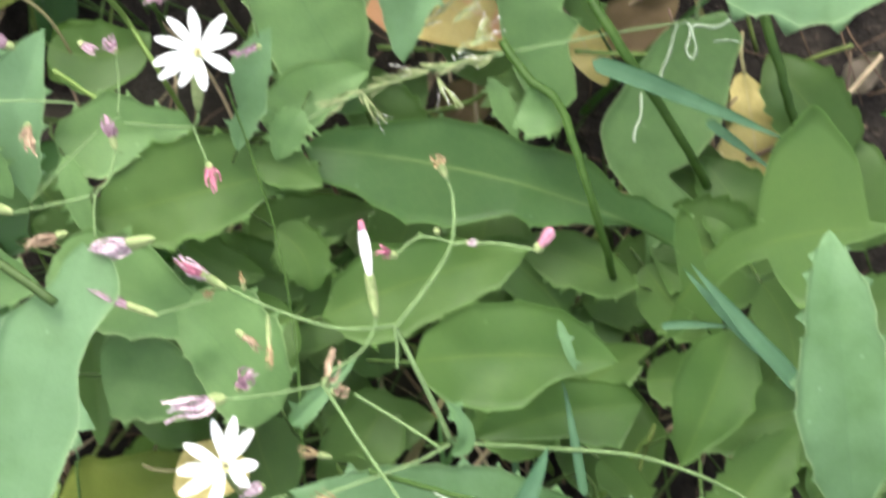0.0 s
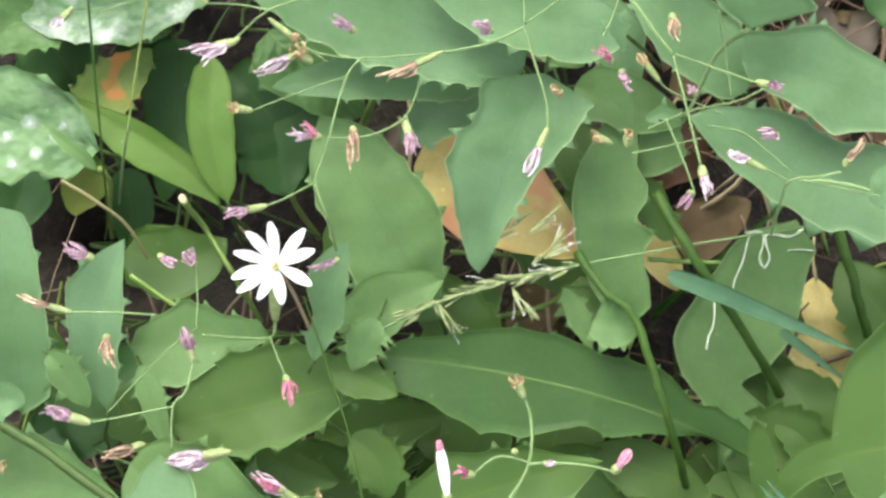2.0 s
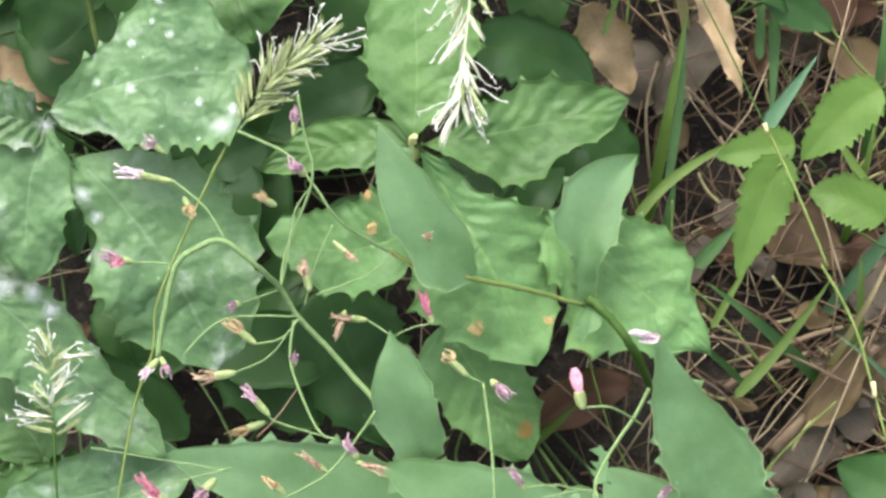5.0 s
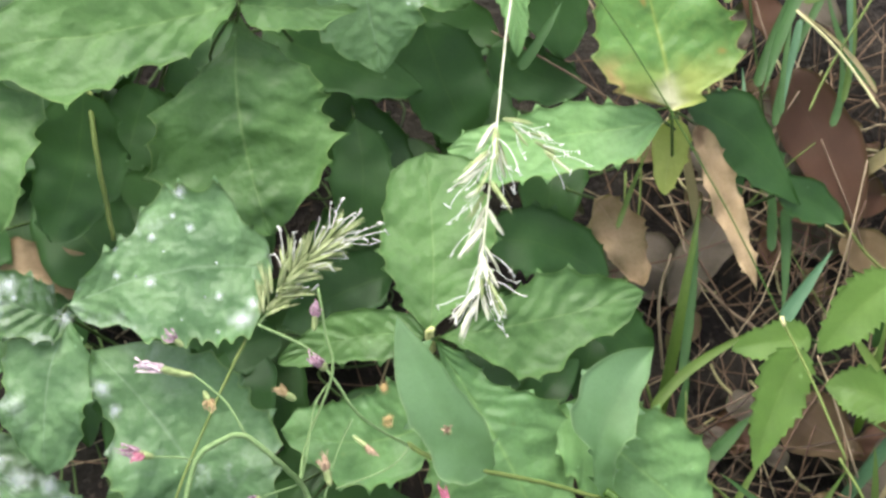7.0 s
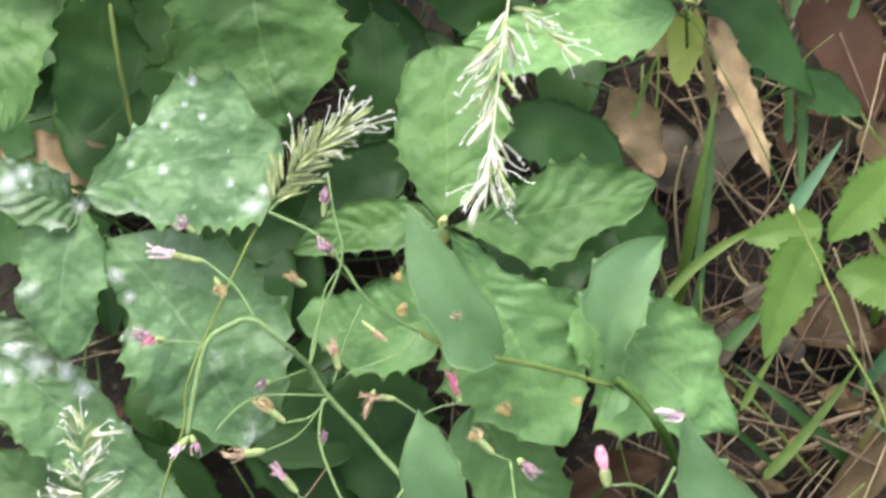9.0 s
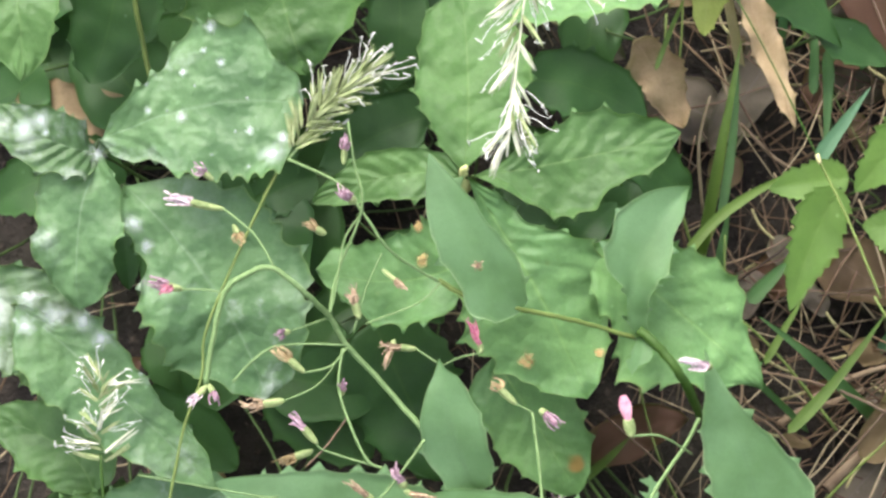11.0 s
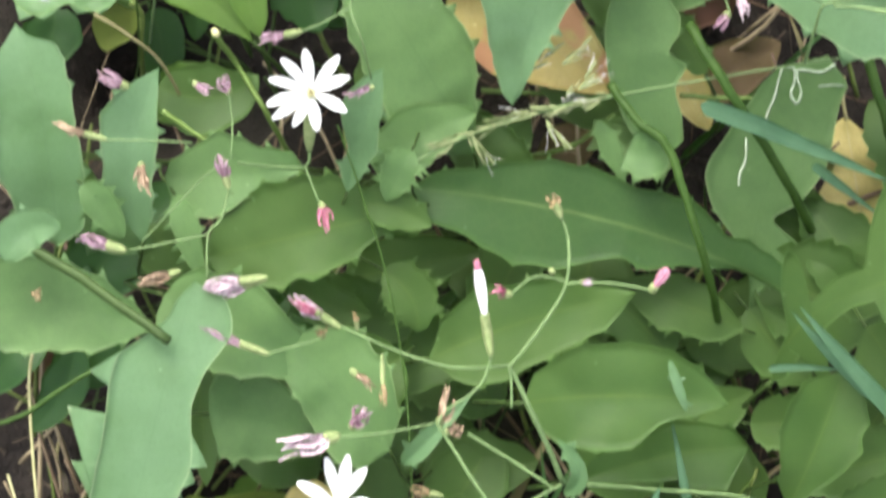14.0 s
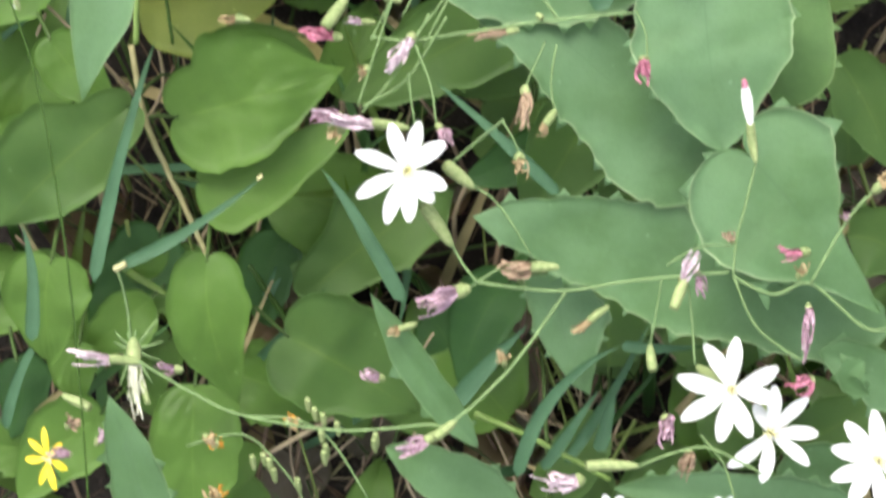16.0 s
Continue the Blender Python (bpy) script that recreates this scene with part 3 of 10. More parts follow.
def open_flower(th, centre, radius, angles, foot=None, tilt=(0.0, 0.0), material=None, widths=0.172, lift=0.12, label="open white flower with narrow notched petals", seed=1):
    """Rays in the given directions (degrees) round a tuft of stamens, on a slim green cup."""
    rng = random.Random(seed)
    c = Vector(centre)
    axis = Vector((tilt[0], tilt[1], 1)).normalized()
    x = Vector((1, 0, 0)) - axis * axis.x
    x.normalize()
    y = axis.cross(x)
    foot = Vector(foot) if foot else c - axis * 1.1
    v, f = tube(smooth_line([foot, (foot + c) * 0.5 + axis * 0.1, c - axis * 0.03], 5), 0.15, 8, bulge=(0.45, 0.95, 1.05, 0.95, 0.9))
    head = part("flower", mesh_of("flower", [local(th, p) for p in v], f, SEPAL), th, label)
    for a, far in angles:
        a = radians(a)
        out = x * math.cos(a) + y * math.sin(a)
        r = radius * far
        p0 = c + out * 0.06
        p2 = c + out * r + axis * (r * (lift + rng.uniform(-0.1, 0.1)))
        p1 = (p0 + p2) * 0.5 + axis * (r * 0.10) + out.cross(axis) * r * rng.uniform(-0.04, 0.04)
        shell(th, "petal", [strip((p0, p1, p2), widths * radius * rng.uniform(0.9, 1.1), rng.uniform(-0.25, 0.25), 8, 0.5, rng.uniform(-0.15, 0.25))], material or PETAL, head)
    bits = []
    for _ in range(13):
        a, k = rng.uniform(0, 6.28), rng.uniform(0.03, 0.16) * radius
        out = x * math.cos(a) + y * math.sin(a)
        bits.append(tube([c + out * 0.3 * k, c + out * k * 0.8 + axis * 0.16, c + out * k * 1.25 + axis * 0.28], 0.02, 5, 1.2))
    shell(th, "stamen_tuft", bits, STAMEN, head, "pale yellow stamens")
    return head


def floret(th, base, tip, kind="pink", thick=0.11, cup=0.5, seed=0):
    """A finished or closed flower head: a slim green cup and what is left of its petals."""
    b, t = Vector(base), Vector(tip)
    rng = random.Random(int(abs(b.x * 131 + b.y * 57) * 10) + seed)
    d = t - b
    n = d.normalized()
    size = d.length
    sidew = n.orthogonal().normalized()
    sag = Vector((0, 0, -0.06 * size))
    top = b + d * cup
    line = smooth_line([b, b + d * cup * 0.5 + sag, top], 5)
    v, f = tube(line, thick, 8, bulge=(0.35, 0.8, 1.0, 1.0, 0.86))
    head = part("flower_head", mesh_of("flower_head", [local(th, p) for p in v], f, SEPAL), th)
    if kind == "green":
        return head
    pieces = []
    if kind in ("bud", "whitebud"):
        lines = smooth_line([top - d * 0.04, b + d * 0.72 + sidew * 0.01, t], 5)
        pieces.append(tube(lines, thick * 0.56, 9, bulge=(0.85, 0.95, 1.05, 1.12, 0.9)))
        for k in range(4):
            a = k * 1.57 + 0.3
            o = (Matrix.Rotation(a, 3, n) @ sidew) * thick * 0.7
            pieces.append(strip((top + o * 0.7, b + d * 0.75 + o * 1.02, t + o * 0.35), thick * 0.42, 0.2, 5))
        shell(th, "closed_petals", pieces, PETAL if kind == "whitebud" else ROSE, head, "rolled white petals with pink tip" if kind == "whitebud" else "rolled crimson petals")
        if kind == "whitebud":
            shell(th, "pink_tip", [tube(smooth_line([t - d * 0.09, t - d * 0.03, t + d * 0.03], 3), thick * 0.68, 8, bulge=(0.9, 1.0, 0.7))], CRIMSON, head, "pink tip of the rolled petals")
        return head
    count = {"pink": 11, "pale": 11, "rust": 9, "seed": 8, "crim": 9, "husk": 16, "gold": 10}[kind]
    for k in range(count):
        a = k * 6.28 / count + rng.uniform(-0.4, 0.4)
        o = Matrix.Rotation(a, 3, n) @ sidew
        spread = rng.uniform(0.15, 1.15) * thick * (1.6 if kind == "husk" else 1.1)
        far = rng.uniform(0.45, 1.05)
        p0, p2 = top + o * thick * 0.5 - d * 0.03, b + d * (cup + (1 - cup) * far) + o * spread
        p2 = p2 + Vector((rng.uniform(-1, 1), rng.uniform(-1, 1), rng.uniform(-1, 0.6))) * thick * 1.1
        p1 = (p0 + p2) * 0.5 + Vector((rng.uniform(-1, 1), rng.uniform(-1, 1), rng.uniform(-0.6, 1))) * thick * 0.9
        pieces.append(strip((p0, p1, p2), thick * (rng.uniform(0.14, 0.24) if kind == "husk" else rng.uniform(0.3, 0.62)), rng.uniform(-4, 4), 8, 0.3, 0.9, True))
    pieces.append(tube(smooth_line([top - d * 0.02, b + d * (cup + 0.5 * (1 - cup)), b + d * (cup + 0.75 * (1 - cup))], 3), thick * 0.55, 7, 0.4))
    mat = {"pink": PINK, "pale": PALEPINK, "rust": RUST, "seed": ORANGE, "crim": CRIMSON, "husk": HUSK, "gold": GOLD}[kind]
    shell(th, "withered_petals", pieces, mat, head, {"pink": "shrivelled mauve-pink petals", "pale": "limp pale pink petals", "rust": "dry rust-brown petals", "seed": "dry brown petals", "crim": "shrunken crimson petals", "husk": "dry cream bristles", "gold": "shrivelled orange petals"}[kind])
    return head


def spikelet_mesh(length, radius, bow):
    body = tube([Vector((0.05 * bow * length * (k / 5) ** 2, 0, length * k / 5)) for k in range(6)], radius, 6, bulge=(0.3, 0.95, 1.0, 0.8, 0.5, 0.08))
    scale = [strip((Vector((0, radius * s, 0.05 * length)), Vector((0, radius * 1.3 * s, length * 0.5)), Vector((radius * 0.6 * s, radius * 1.1 * s, length * 1.02))), radius * 0.7, 0.3 * s, 4) for s in (1, -1)]
    return joined([body] + scale)


SPIKES = []


def spike_meshes():
    """Three green spikelets, three pale empty ones and three tufts of anthers."""
    if not SPIKES:
        for mat in (SPIKE, HUSK):
            for k in range(3):
                v, f = spikelet_mesh(0.7 + 0.13 * k, 0.038, k)
                SPIKES.append(mesh_of("spikelet", [p * CM for p in v], f, mat))
        rng = random.Random(5)
        for k in range(3):
            bits = []
            for _ in range(3):
                e = Vector((rng.uniform(-0.3, 0.3), rng.uniform(-0.3, 0.3), rng.uniform(0.55, 0.95)))
                h = e * rng.uniform(1.15, 1.4) + Vector((rng.uniform(-0.1, 0.1), rng.uniform(-0.1, 0.1), -0.03))
                bits.append(tube(smooth_line([Vector((0, 0, 0.25)), e * 0.6, e, h], 3), 0.008, 4, 1.0))
                way = Vector((rng.uniform(-0.12, 0.12), rng.uniform(-0.12, 0.12), rng.uniform(-0.12, 0.06)))
                for o in (0.012, -0.012):
                    bits.append(tube([h - way * 0.3 + Vector((o, -o, 0)), h + way * 0.4 + Vector((o, o, 0)), h + way + Vector((2 * o, -o, 0))], 0.011, 5, bulge=(0.7, 1.0, 0.5)))
            v, f = joined(bits)
            SPIKES.append(mesh_of("anther", [p * CM for p in v], f, CHAFF))
    return SPIKES


def panicle(th, points, count, spread, radius, size=1.0, seed=0, anthers=1.0, pale=0.0):
    """A seed head of a grass: spikelets set round the end of its stalk."""
    rng = random.Random(seed)
    line = smooth_line(points, 8)
    for k in range(count):
        s = (k + rng.uniform(0, 0.8)) / count
        i = min(len(line) - 2, int(s * (len(line) - 1)))
        c = line[i].lerp(line[i + 1], (s * (len(line) - 1)) % 1.0)
        d = (line[i + 1] - line[i]).normalized()
        o = Matrix.Rotation(rng.uniform(0, 6.28), 3, d) @ d.orthogonal().normalized()
        o.z *= 0.6
        away = spread * (0.35 + 0.65 * math.sin(math.pi * min(1, 0.25 + 0.72 * s))) * rng.uniform(0.6, 1.1)
        start = c + o * rng.uniform(0.0, 0.3) * radius
        head = (d * rng.uniform(0.75, 1.1) + o * away).normalized()
        turn = head.to_track_quat("Z", "Y").to_matrix().to_4x4()
        m = Matrix.Translation(local(th, start)) @ turn @ Matrix.Rotation(rng.uniform(0, 6.28), 4, "Z") @ Matrix.Scale(size * rng.uniform(0.8, 1.25), 4)
        sp = part("spikelet", spike_meshes()[k % 3 + (3 if rng.random() < pale else 0)], th, "", m)
        if rng.random() < anthers:
            part("anther", spike_meshes()[6 + k % 3], sp, "pale hanging anthers")


def blade(th, points, half, material=None, name="blade", fold=9.0, **more):
    """A narrow grass blade through three points."""
    return leaf(th, *points, half, "blade", material or BLADE, name=name, fold=fold, wave=0.02, across=3, **more)


def trail(th, points, radius=0.045, label="pale winding trail of a leaf miner"):
    """A leaf miner's track, lying on its leaf."""
    line = [on_leaf(th, p) for p in smooth_line(points, 6)]
    rng = random.Random(3)
    v, f = tube(line, radius, 6, bulge=[rng.uniform(0.7, 1.15) for _ in range(24)])
    return part("miner_trail", mesh_of("miner_trail", [local(th, x) for x in v], f, MINE), th, label)


def spot(th, at, radius, material, label="", seed=0):
    """A thin uneven patch on a leaf, fading out towards its rim."""
    rng = random.Random(seed + int(97 * abs(at[0])))
    c = on_leaf(th, at)
    n = 18
    rim = [c + Vector((math.cos(k * 6.2832 / n), math.sin(k * 6.2832 / n), 0)) * radius * rng.uniform(1.0, 1.6) for k in range(n)]
    verts, rel = [c + Vector((0, 0, 0.02))], [(0.0, 0.5)]
    for far, lift in ((0.35, 0.02), (0.7, 0.015), (1.0, 0.01)):
        verts += [on_leaf(th, c.lerp(p, far)) + Vector((0, 0, lift)) for p in rim]
        rel += [(far, 0.5)] * n
    faces = [(0, 1 + k, 1 + (k + 1) % n) for k in range(n)]
    for q in (0, n):
        faces += [(1 + q + k, 1 + q + n + k, 1 + q + n + (k + 1) % n, 1 + q + (k + 1) % n) for k in range(n)]
    return part("spot", mesh_of("spot", [local(th, p) for p in verts], faces, material, rel), th, label)


# ---- the ground ----
def hollow(u, v):
    """How deep, in centimetres, the dip added for shade goes under the seedling."""
    return 4.6 * math.exp(-(((u + 9.9) / 2.7) ** 2) - ((v - 6.7) / 2.0) ** 2)


def ground():
    """The soil of the bank: fine near the plants, and out to the distance."""
    step = [-3000, -1200, -500, -220, -110, -60] + [k * 1.0 for k in range(-34, 35)] + [60, 110, 220, 500, 1200, 3000]
    n = len(step)
    verts = []
    for b in step:
        for a in step:
            p = Vector((a, b + 8, 0))
            near = max(0.0, 1 - max(abs(a), abs(b)) / 60)
            z = near * (0.7 * noise.noise(p * 0.16) + 0.35 * noise.noise(p * 0.55) + 0.15 * noise.noise(p * 1.4)) - 0.5 - hollow(p.x, p.y)
            q = SLOPE @ Vector((a, b + 8, z)) * CM
            if max(abs(a), abs(b)) > 60:
                q.z = 1.2 * math.tanh(q.z / 1.2)
            verts.append(q)
    faces = [(j * n + i, j * n + i + 1, (j + 1) * n + i + 1, (j + 1) * n + i) for j in range(n - 1) for i in range(n - 1)]
    return tagged(new("ground", mesh_of("ground", verts, faces, SOIL)), "dark soil of a bank under dead leaves", "ground", kind="structure")


ground()


# shrub seedlings with broad toothed leaves
shrub_a = thing('toothed_shrub', -6.8, 30.9, 'low shrub with broad dark green toothed leaves', 'shrub', 'toothed shrubs')
leaf(shrub_a, (-5.92, 29.86, 9.00), (-8.55, 29.18, 9.00), (-13.52, 28.43, 9.00), 2.15, 'wide', SERRATE, sides=((0.07, 0.17, 0.27, 0.38, 0.47, 0.51, 0.55, 0.58, 0.83, 0.87, 0.84, 0.51, 0.35, 0.29), (0.50, 0.60, 0.71, 0.84, 0.93, 0.97, 1.00, 0.97, 0.79, 0.62, 0.72, 0.59, 0.42, 0.22)), fold=5, wave=0.1, stalk=0.06, spines=9, spine=0.13, scallop=0.12, relief=0.1)
leaf(shrub_a, (-5.86, 29.78, 9.00), (-4.41, 29.84, 8.50), (-2.82, 30.01, 8.00), 0.76, 'wide', SERRATE, sides=((0.14, 0.31, 0.51, 0.66, 0.76, 0.86, 0.92, 0.85, 0.77, 0.15, 0.16, 0.18, 0.19, 0.06), (0.36, 0.80, 0.87, 0.96, 1.00, 0.95, 0.90, 0.87, 0.86, 0.86, 0.57, 0.35, 0.24, 0.17)), stalk=0.06, spines=5, spine=0.13, scallop=0.1, relief=0.1)
leaf(shrub_a, (-5.98, 29.90, 8.00), (-5.90, 27.10, 7.50), (-5.12, 24.27, 6.50), 2.88, 'wide', SERRATE, sides=((0.06, 0.16, 0.33, 0.56, 0.68, 0.79, 0.88, 0.85, 0.90, 0.88, 0.75, 0.65, 0.42, 0.25), (0.02, 0.05, 0.09, 0.20, 0.37, 0.57, 0.85, 0.83, 1.00, 0.96, 0.87, 0.63, 0.39, 0.22)), fold=4, stalk=0.06, spines=8, spine=0.13, scallop=0.12, relief=0.1)
leaf(shrub_a, (-2.90, 32.42, 8.00), (-2.63, 30.55, 7.00), (-2.21, 28.88, 6.00), 1.62, 'ovate', MILDEWED, teeth=8, depth=0.26, tooth='saw', fold=6, wave=0.09, stalk=0.06)
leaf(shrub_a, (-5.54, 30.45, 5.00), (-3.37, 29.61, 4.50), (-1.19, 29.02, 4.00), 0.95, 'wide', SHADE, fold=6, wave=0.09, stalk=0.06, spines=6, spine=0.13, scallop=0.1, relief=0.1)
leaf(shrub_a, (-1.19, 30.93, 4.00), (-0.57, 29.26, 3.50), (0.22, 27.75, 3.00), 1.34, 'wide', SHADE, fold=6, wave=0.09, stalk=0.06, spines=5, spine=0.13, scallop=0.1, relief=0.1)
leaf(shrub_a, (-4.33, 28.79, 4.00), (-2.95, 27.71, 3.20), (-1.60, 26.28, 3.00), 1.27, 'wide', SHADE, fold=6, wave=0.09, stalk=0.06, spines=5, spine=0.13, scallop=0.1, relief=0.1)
leaf(shrub_a, (-1.77, 33.19, 6.00), (-0.84, 31.87, 6.00), (0.16, 30.98, 5.50), 1.29, 'wide', SERRATE, fold=6, wave=0.09, stalk=0.06, spines=4, spine=0.13, scallop=0.1, relief=0.1)
leaf(shrub_a, (0.56, 33.35, 6.00), (1.25, 31.38, 5.50), (1.40, 29.62, 5.00), 0.50, 'ovate', SPOTTED, teeth=8, depth=0.26, tooth='saw', fold=6, wave=0.09, stalk=0.06)
shrub_b = thing('toothed_shrub', -11.7, 23.4, 'low shrub with mildewed broad toothed leaves', 'shrub', 'toothed shrubs')
leaf(shrub_b, (-9.94, 21.75, 9.50), (-7.36, 22.48, 10.00), (-4.81, 22.59, 10.00), 2.28, 'wide', MILDEWED, sides=((0.06, 0.15, 0.23, 0.33, 0.44, 0.59, 0.88, 1.00, 0.96, 0.94, 0.96, 0.58, 0.42, 0.36), (0.23, 0.35, 0.42, 0.45, 0.61, 0.81, 0.86, 0.91, 0.88, 0.90, 0.93, 0.96, 0.88, 0.62)), fold=5, wave=0.12, stalk=0.06, spines=9, spine=0.13, scallop=0.12, relief=0.1)
leaf(shrub_b, (-13.62, 28.44, 8.50), (-12.58, 26.35, 8.00), (-12.31, 23.69, 8.00), 1.96, 'wide', SERRATE, sides=((0.06, 0.17, 0.30, 0.45, 0.67, 0.96, 1.00, 0.82, 0.79, 0.59, 0.46, 0.38, 0.25, 0.13), (0.04, 0.12, 0.20, 0.31, 0.40, 0.51, 0.62, 0.67, 0.62, 0.57, 0.52, 0.48, 0.28, 0.12)), fold=5, stalk=0.06, spines=8, spine=0.13, scallop=0.12, relief=0.1)
leaf(shrub_b, (-10.32, 28.51, 5.50), (-10.63, 26.56, 4.50), (-11.26, 24.68, 4.00), 1.39, 'wide', SHADE, fold=6, wave=0.09, stalk=0.06, spines=6, spine=0.13, scallop=0.1, relief=0.1)
leaf(shrub_b, (-9.94, 21.53, 9.00), (-10.44, 19.79, 9.00), (-10.48, 17.64, 8.50), 1.35, 'wide', MILDEWED, sides=((0.09, 0.25, 0.48, 0.74, 0.78, 0.84, 0.93, 0.92, 0.83, 0.78, 0.76, 0.70, 0.54, 0.43), (0.04, 0.12, 0.21, 0.40, 1.00, 0.97, 0.95, 0.88, 0.84, 0.87, 0.69, 0.54, 0.40, 0.21)), fold=5, wave=0.16, stalk=0.06, spines=7, spine=0.13, scallop=0.12, relief=0.1)
leaf(shrub_b, (-10.09, 21.60, 9.00), (-11.08, 21.71, 9.50), (-12.97, 22.59, 9.50), 0.84, 'wide', WHITENED, fold=6, wave=0.09, stalk=0.06, spines=5, spine=0.13, scallop=0.1, relief=0.1)
leaf(shrub_b, (-9.35, 20.73, 9.00), (-7.13, 18.21, 8.50), (-5.83, 15.56, 7.50), 2.58, 'wide', MILDEWED, sides=((0.15, 0.37, 0.52, 0.68, 0.84, 0.90, 0.96, 0.95, 1.00, 0.80, 0.71, 0.57, 0.43, 0.33), (0.15, 0.29, 0.35, 0.39, 0.43, 0.70, 0.79, 0.83, 0.78, 0.80, 0.71, 0.50, 0.32, 0.15)), fold=4, wave=0.1, stalk=0.06, spines=10, spine=0.13, scallop=0.12, relief=0.1)
leaf(shrub_b, (-12.25, 17.97, 7.50), (-9.98, 16.04, 7.00), (-7.26, 13.45, 6.00), 1.76, 'wide', MILDEWED, fold=6, sides=((0.07, 0.13, 0.18, 0.18, 0.59, 0.60, 0.60, 0.54, 0.45, 0.36, 0.37, 0.37, 0.29, 0.13), (0.24, 0.42, 0.65, 0.77, 0.81, 0.85, 0.84, 0.84, 0.78, 0.68, 0.58, 0.47, 0.32, 0.14)), stalk=0.06, spines=10, spine=0.13, scallop=0.1, relief=0.1)
leaf(shrub_b, (-10.03, 15.86, 5.00), (-8.15, 15.03, 4.50), (-7.00, 14.19, 4.00), 0.88, 'wide', SHADE, fold=6, wave=0.09, stalk=0.06, spines=5, spine=0.13, scallop=0.1, relief=0.1)
leaf(shrub_b, (-12.72, 25.34, 3.00), (-13.75, 24.82, 2.50), (-15.26, 24.29, 2.00), 0.91, 'wide', SHADE, fold=6, wave=0.09, stalk=0.06, spines=4, spine=0.13, scallop=0.1, relief=0.1)
stem(shrub_b, 0.081, OLIVESTEM, (-10.21, 28.61, 5.20), (-9.91, 26.68, 5.20), (-9.49, 24.61, 4.60), name='stem')
shrub_c = thing('toothed_shrub', -1.1, 22.6, 'low shrub with dark green toothed leaves round a pale bud', 'shrub', 'toothed shrubs')
leaf(shrub_c, (-0.99, 21.66, 6.40), (-0.89, 23.87, 6.20), (-1.11, 26.76, 5.60), 1.60, 'wide', SERRATE, fold=6, sides=((0.09, 0.24, 0.40, 0.54, 0.64, 0.75, 0.84, 0.92, 0.95, 0.87, 0.81, 0.79, 0.62, 0.44), (0.06, 0.18, 0.32, 0.51, 0.68, 0.89, 0.98, 1.05, 1.12, 1.05, 0.97, 0.89, 0.82, 0.76)), stalk=0.06, spines=7, spine=0.13, scallop=0.1, relief=0.1)
leaf(shrub_c, (-0.73, 21.57, 6.40), (1.85, 22.01, 6.30), (4.67, 22.83, 6.00), 1.56, 'wide', SERRATE, sides=((0.05, 0.12, 0.21, 0.31, 0.40, 0.53, 0.66, 0.80, 0.87, 0.80, 0.62, 0.49, 0.35, 0.23), (0.07, 0.19, 0.33, 0.53, 0.77, 0.92, 0.99, 1.00, 0.83, 0.60, 0.56, 0.54, 0.36, 0.17)), fold=6, wave=0.1, stalk=0.06, spines=8, spine=0.13, scallop=0.12, relief=0.1)
leaf(shrub_c, (-1.11, 21.59, 6.30), (-2.90, 21.66, 6.00), (-4.96, 21.02, 5.60), 0.74, 'wide', SERRATE, fold=6, wave=0.09, stalk=0.06, spines=6, spine=0.13, scallop=0.1, relief=0.1)
leaf(shrub_c, (-0.88, 21.46, 6.60), (0.81, 18.79, 6.00), (2.20, 15.91, 5.40), 2.60, 'wide', SPOTTED, sides=((0.05, 0.13, 0.21, 0.25, 0.29, 0.47, 0.72, 0.82, 0.77, 0.66, 0.55, 0.43, 0.28, 0.18), (0.02, 0.07, 0.19, 0.33, 0.51, 0.72, 0.75, 0.87, 1.00, 0.80, 0.76, 0.53, 0.40, 0.21)), fold=4, wave=0.08, stalk=0.06, spines=10, spine=0.13, scallop=0.12, relief=0.1)
leaf(shrub_c, (2.21, 19.73, 6.20), (4.41, 18.23, 5.80), (6.70, 16.21, 5.20), 2.53, 'wide', SPOTTED, sides=((0.09, 0.23, 0.35, 0.42, 0.50, 0.57, 0.64, 0.72, 0.65, 0.69, 0.42, 0.31, 0.20, 0.11), (0.10, 0.24, 0.39, 0.54, 0.59, 0.65, 0.81, 1.00, 0.95, 0.77, 0.58, 0.45, 0.18, 0.07)), fold=5, stalk=0.06, spines=9, spine=0.13, scallop=0.12, relief=0.1)
leaf(shrub_c, (-0.95, 19.45, 5.60), (-2.88, 18.98, 5.40), (-4.93, 19.38, 5.00), 1.52, 'wide', SPOTTED, fold=5, wave=0.1, sides=((0.07, 0.46, 0.66, 0.81, 0.82, 0.84, 0.87, 0.83, 0.81, 0.59, 0.42, 0.31, 0.23, 0.12), (0.91, 0.93, 0.94, 0.95, 0.93, 0.90, 0.87, 0.82, 0.78, 0.73, 0.67, 0.60, 0.55, 0.50)), stalk=0.06, spines=6, spine=0.13, scallop=0.1, relief=0.1)
leaf(shrub_c, (-0.28, 17.30, 3.40), (0.93, 15.45, 3.40), (1.97, 13.67, 3.00), 1.41, 'wide', SPOTTED, fold=6, wave=0.09, stalk=0.06, spines=6, spine=0.13, scallop=0.1, relief=0.1)
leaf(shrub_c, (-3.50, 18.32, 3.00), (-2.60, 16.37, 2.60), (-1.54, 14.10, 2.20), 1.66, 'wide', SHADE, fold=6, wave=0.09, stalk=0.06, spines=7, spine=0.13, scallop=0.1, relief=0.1)
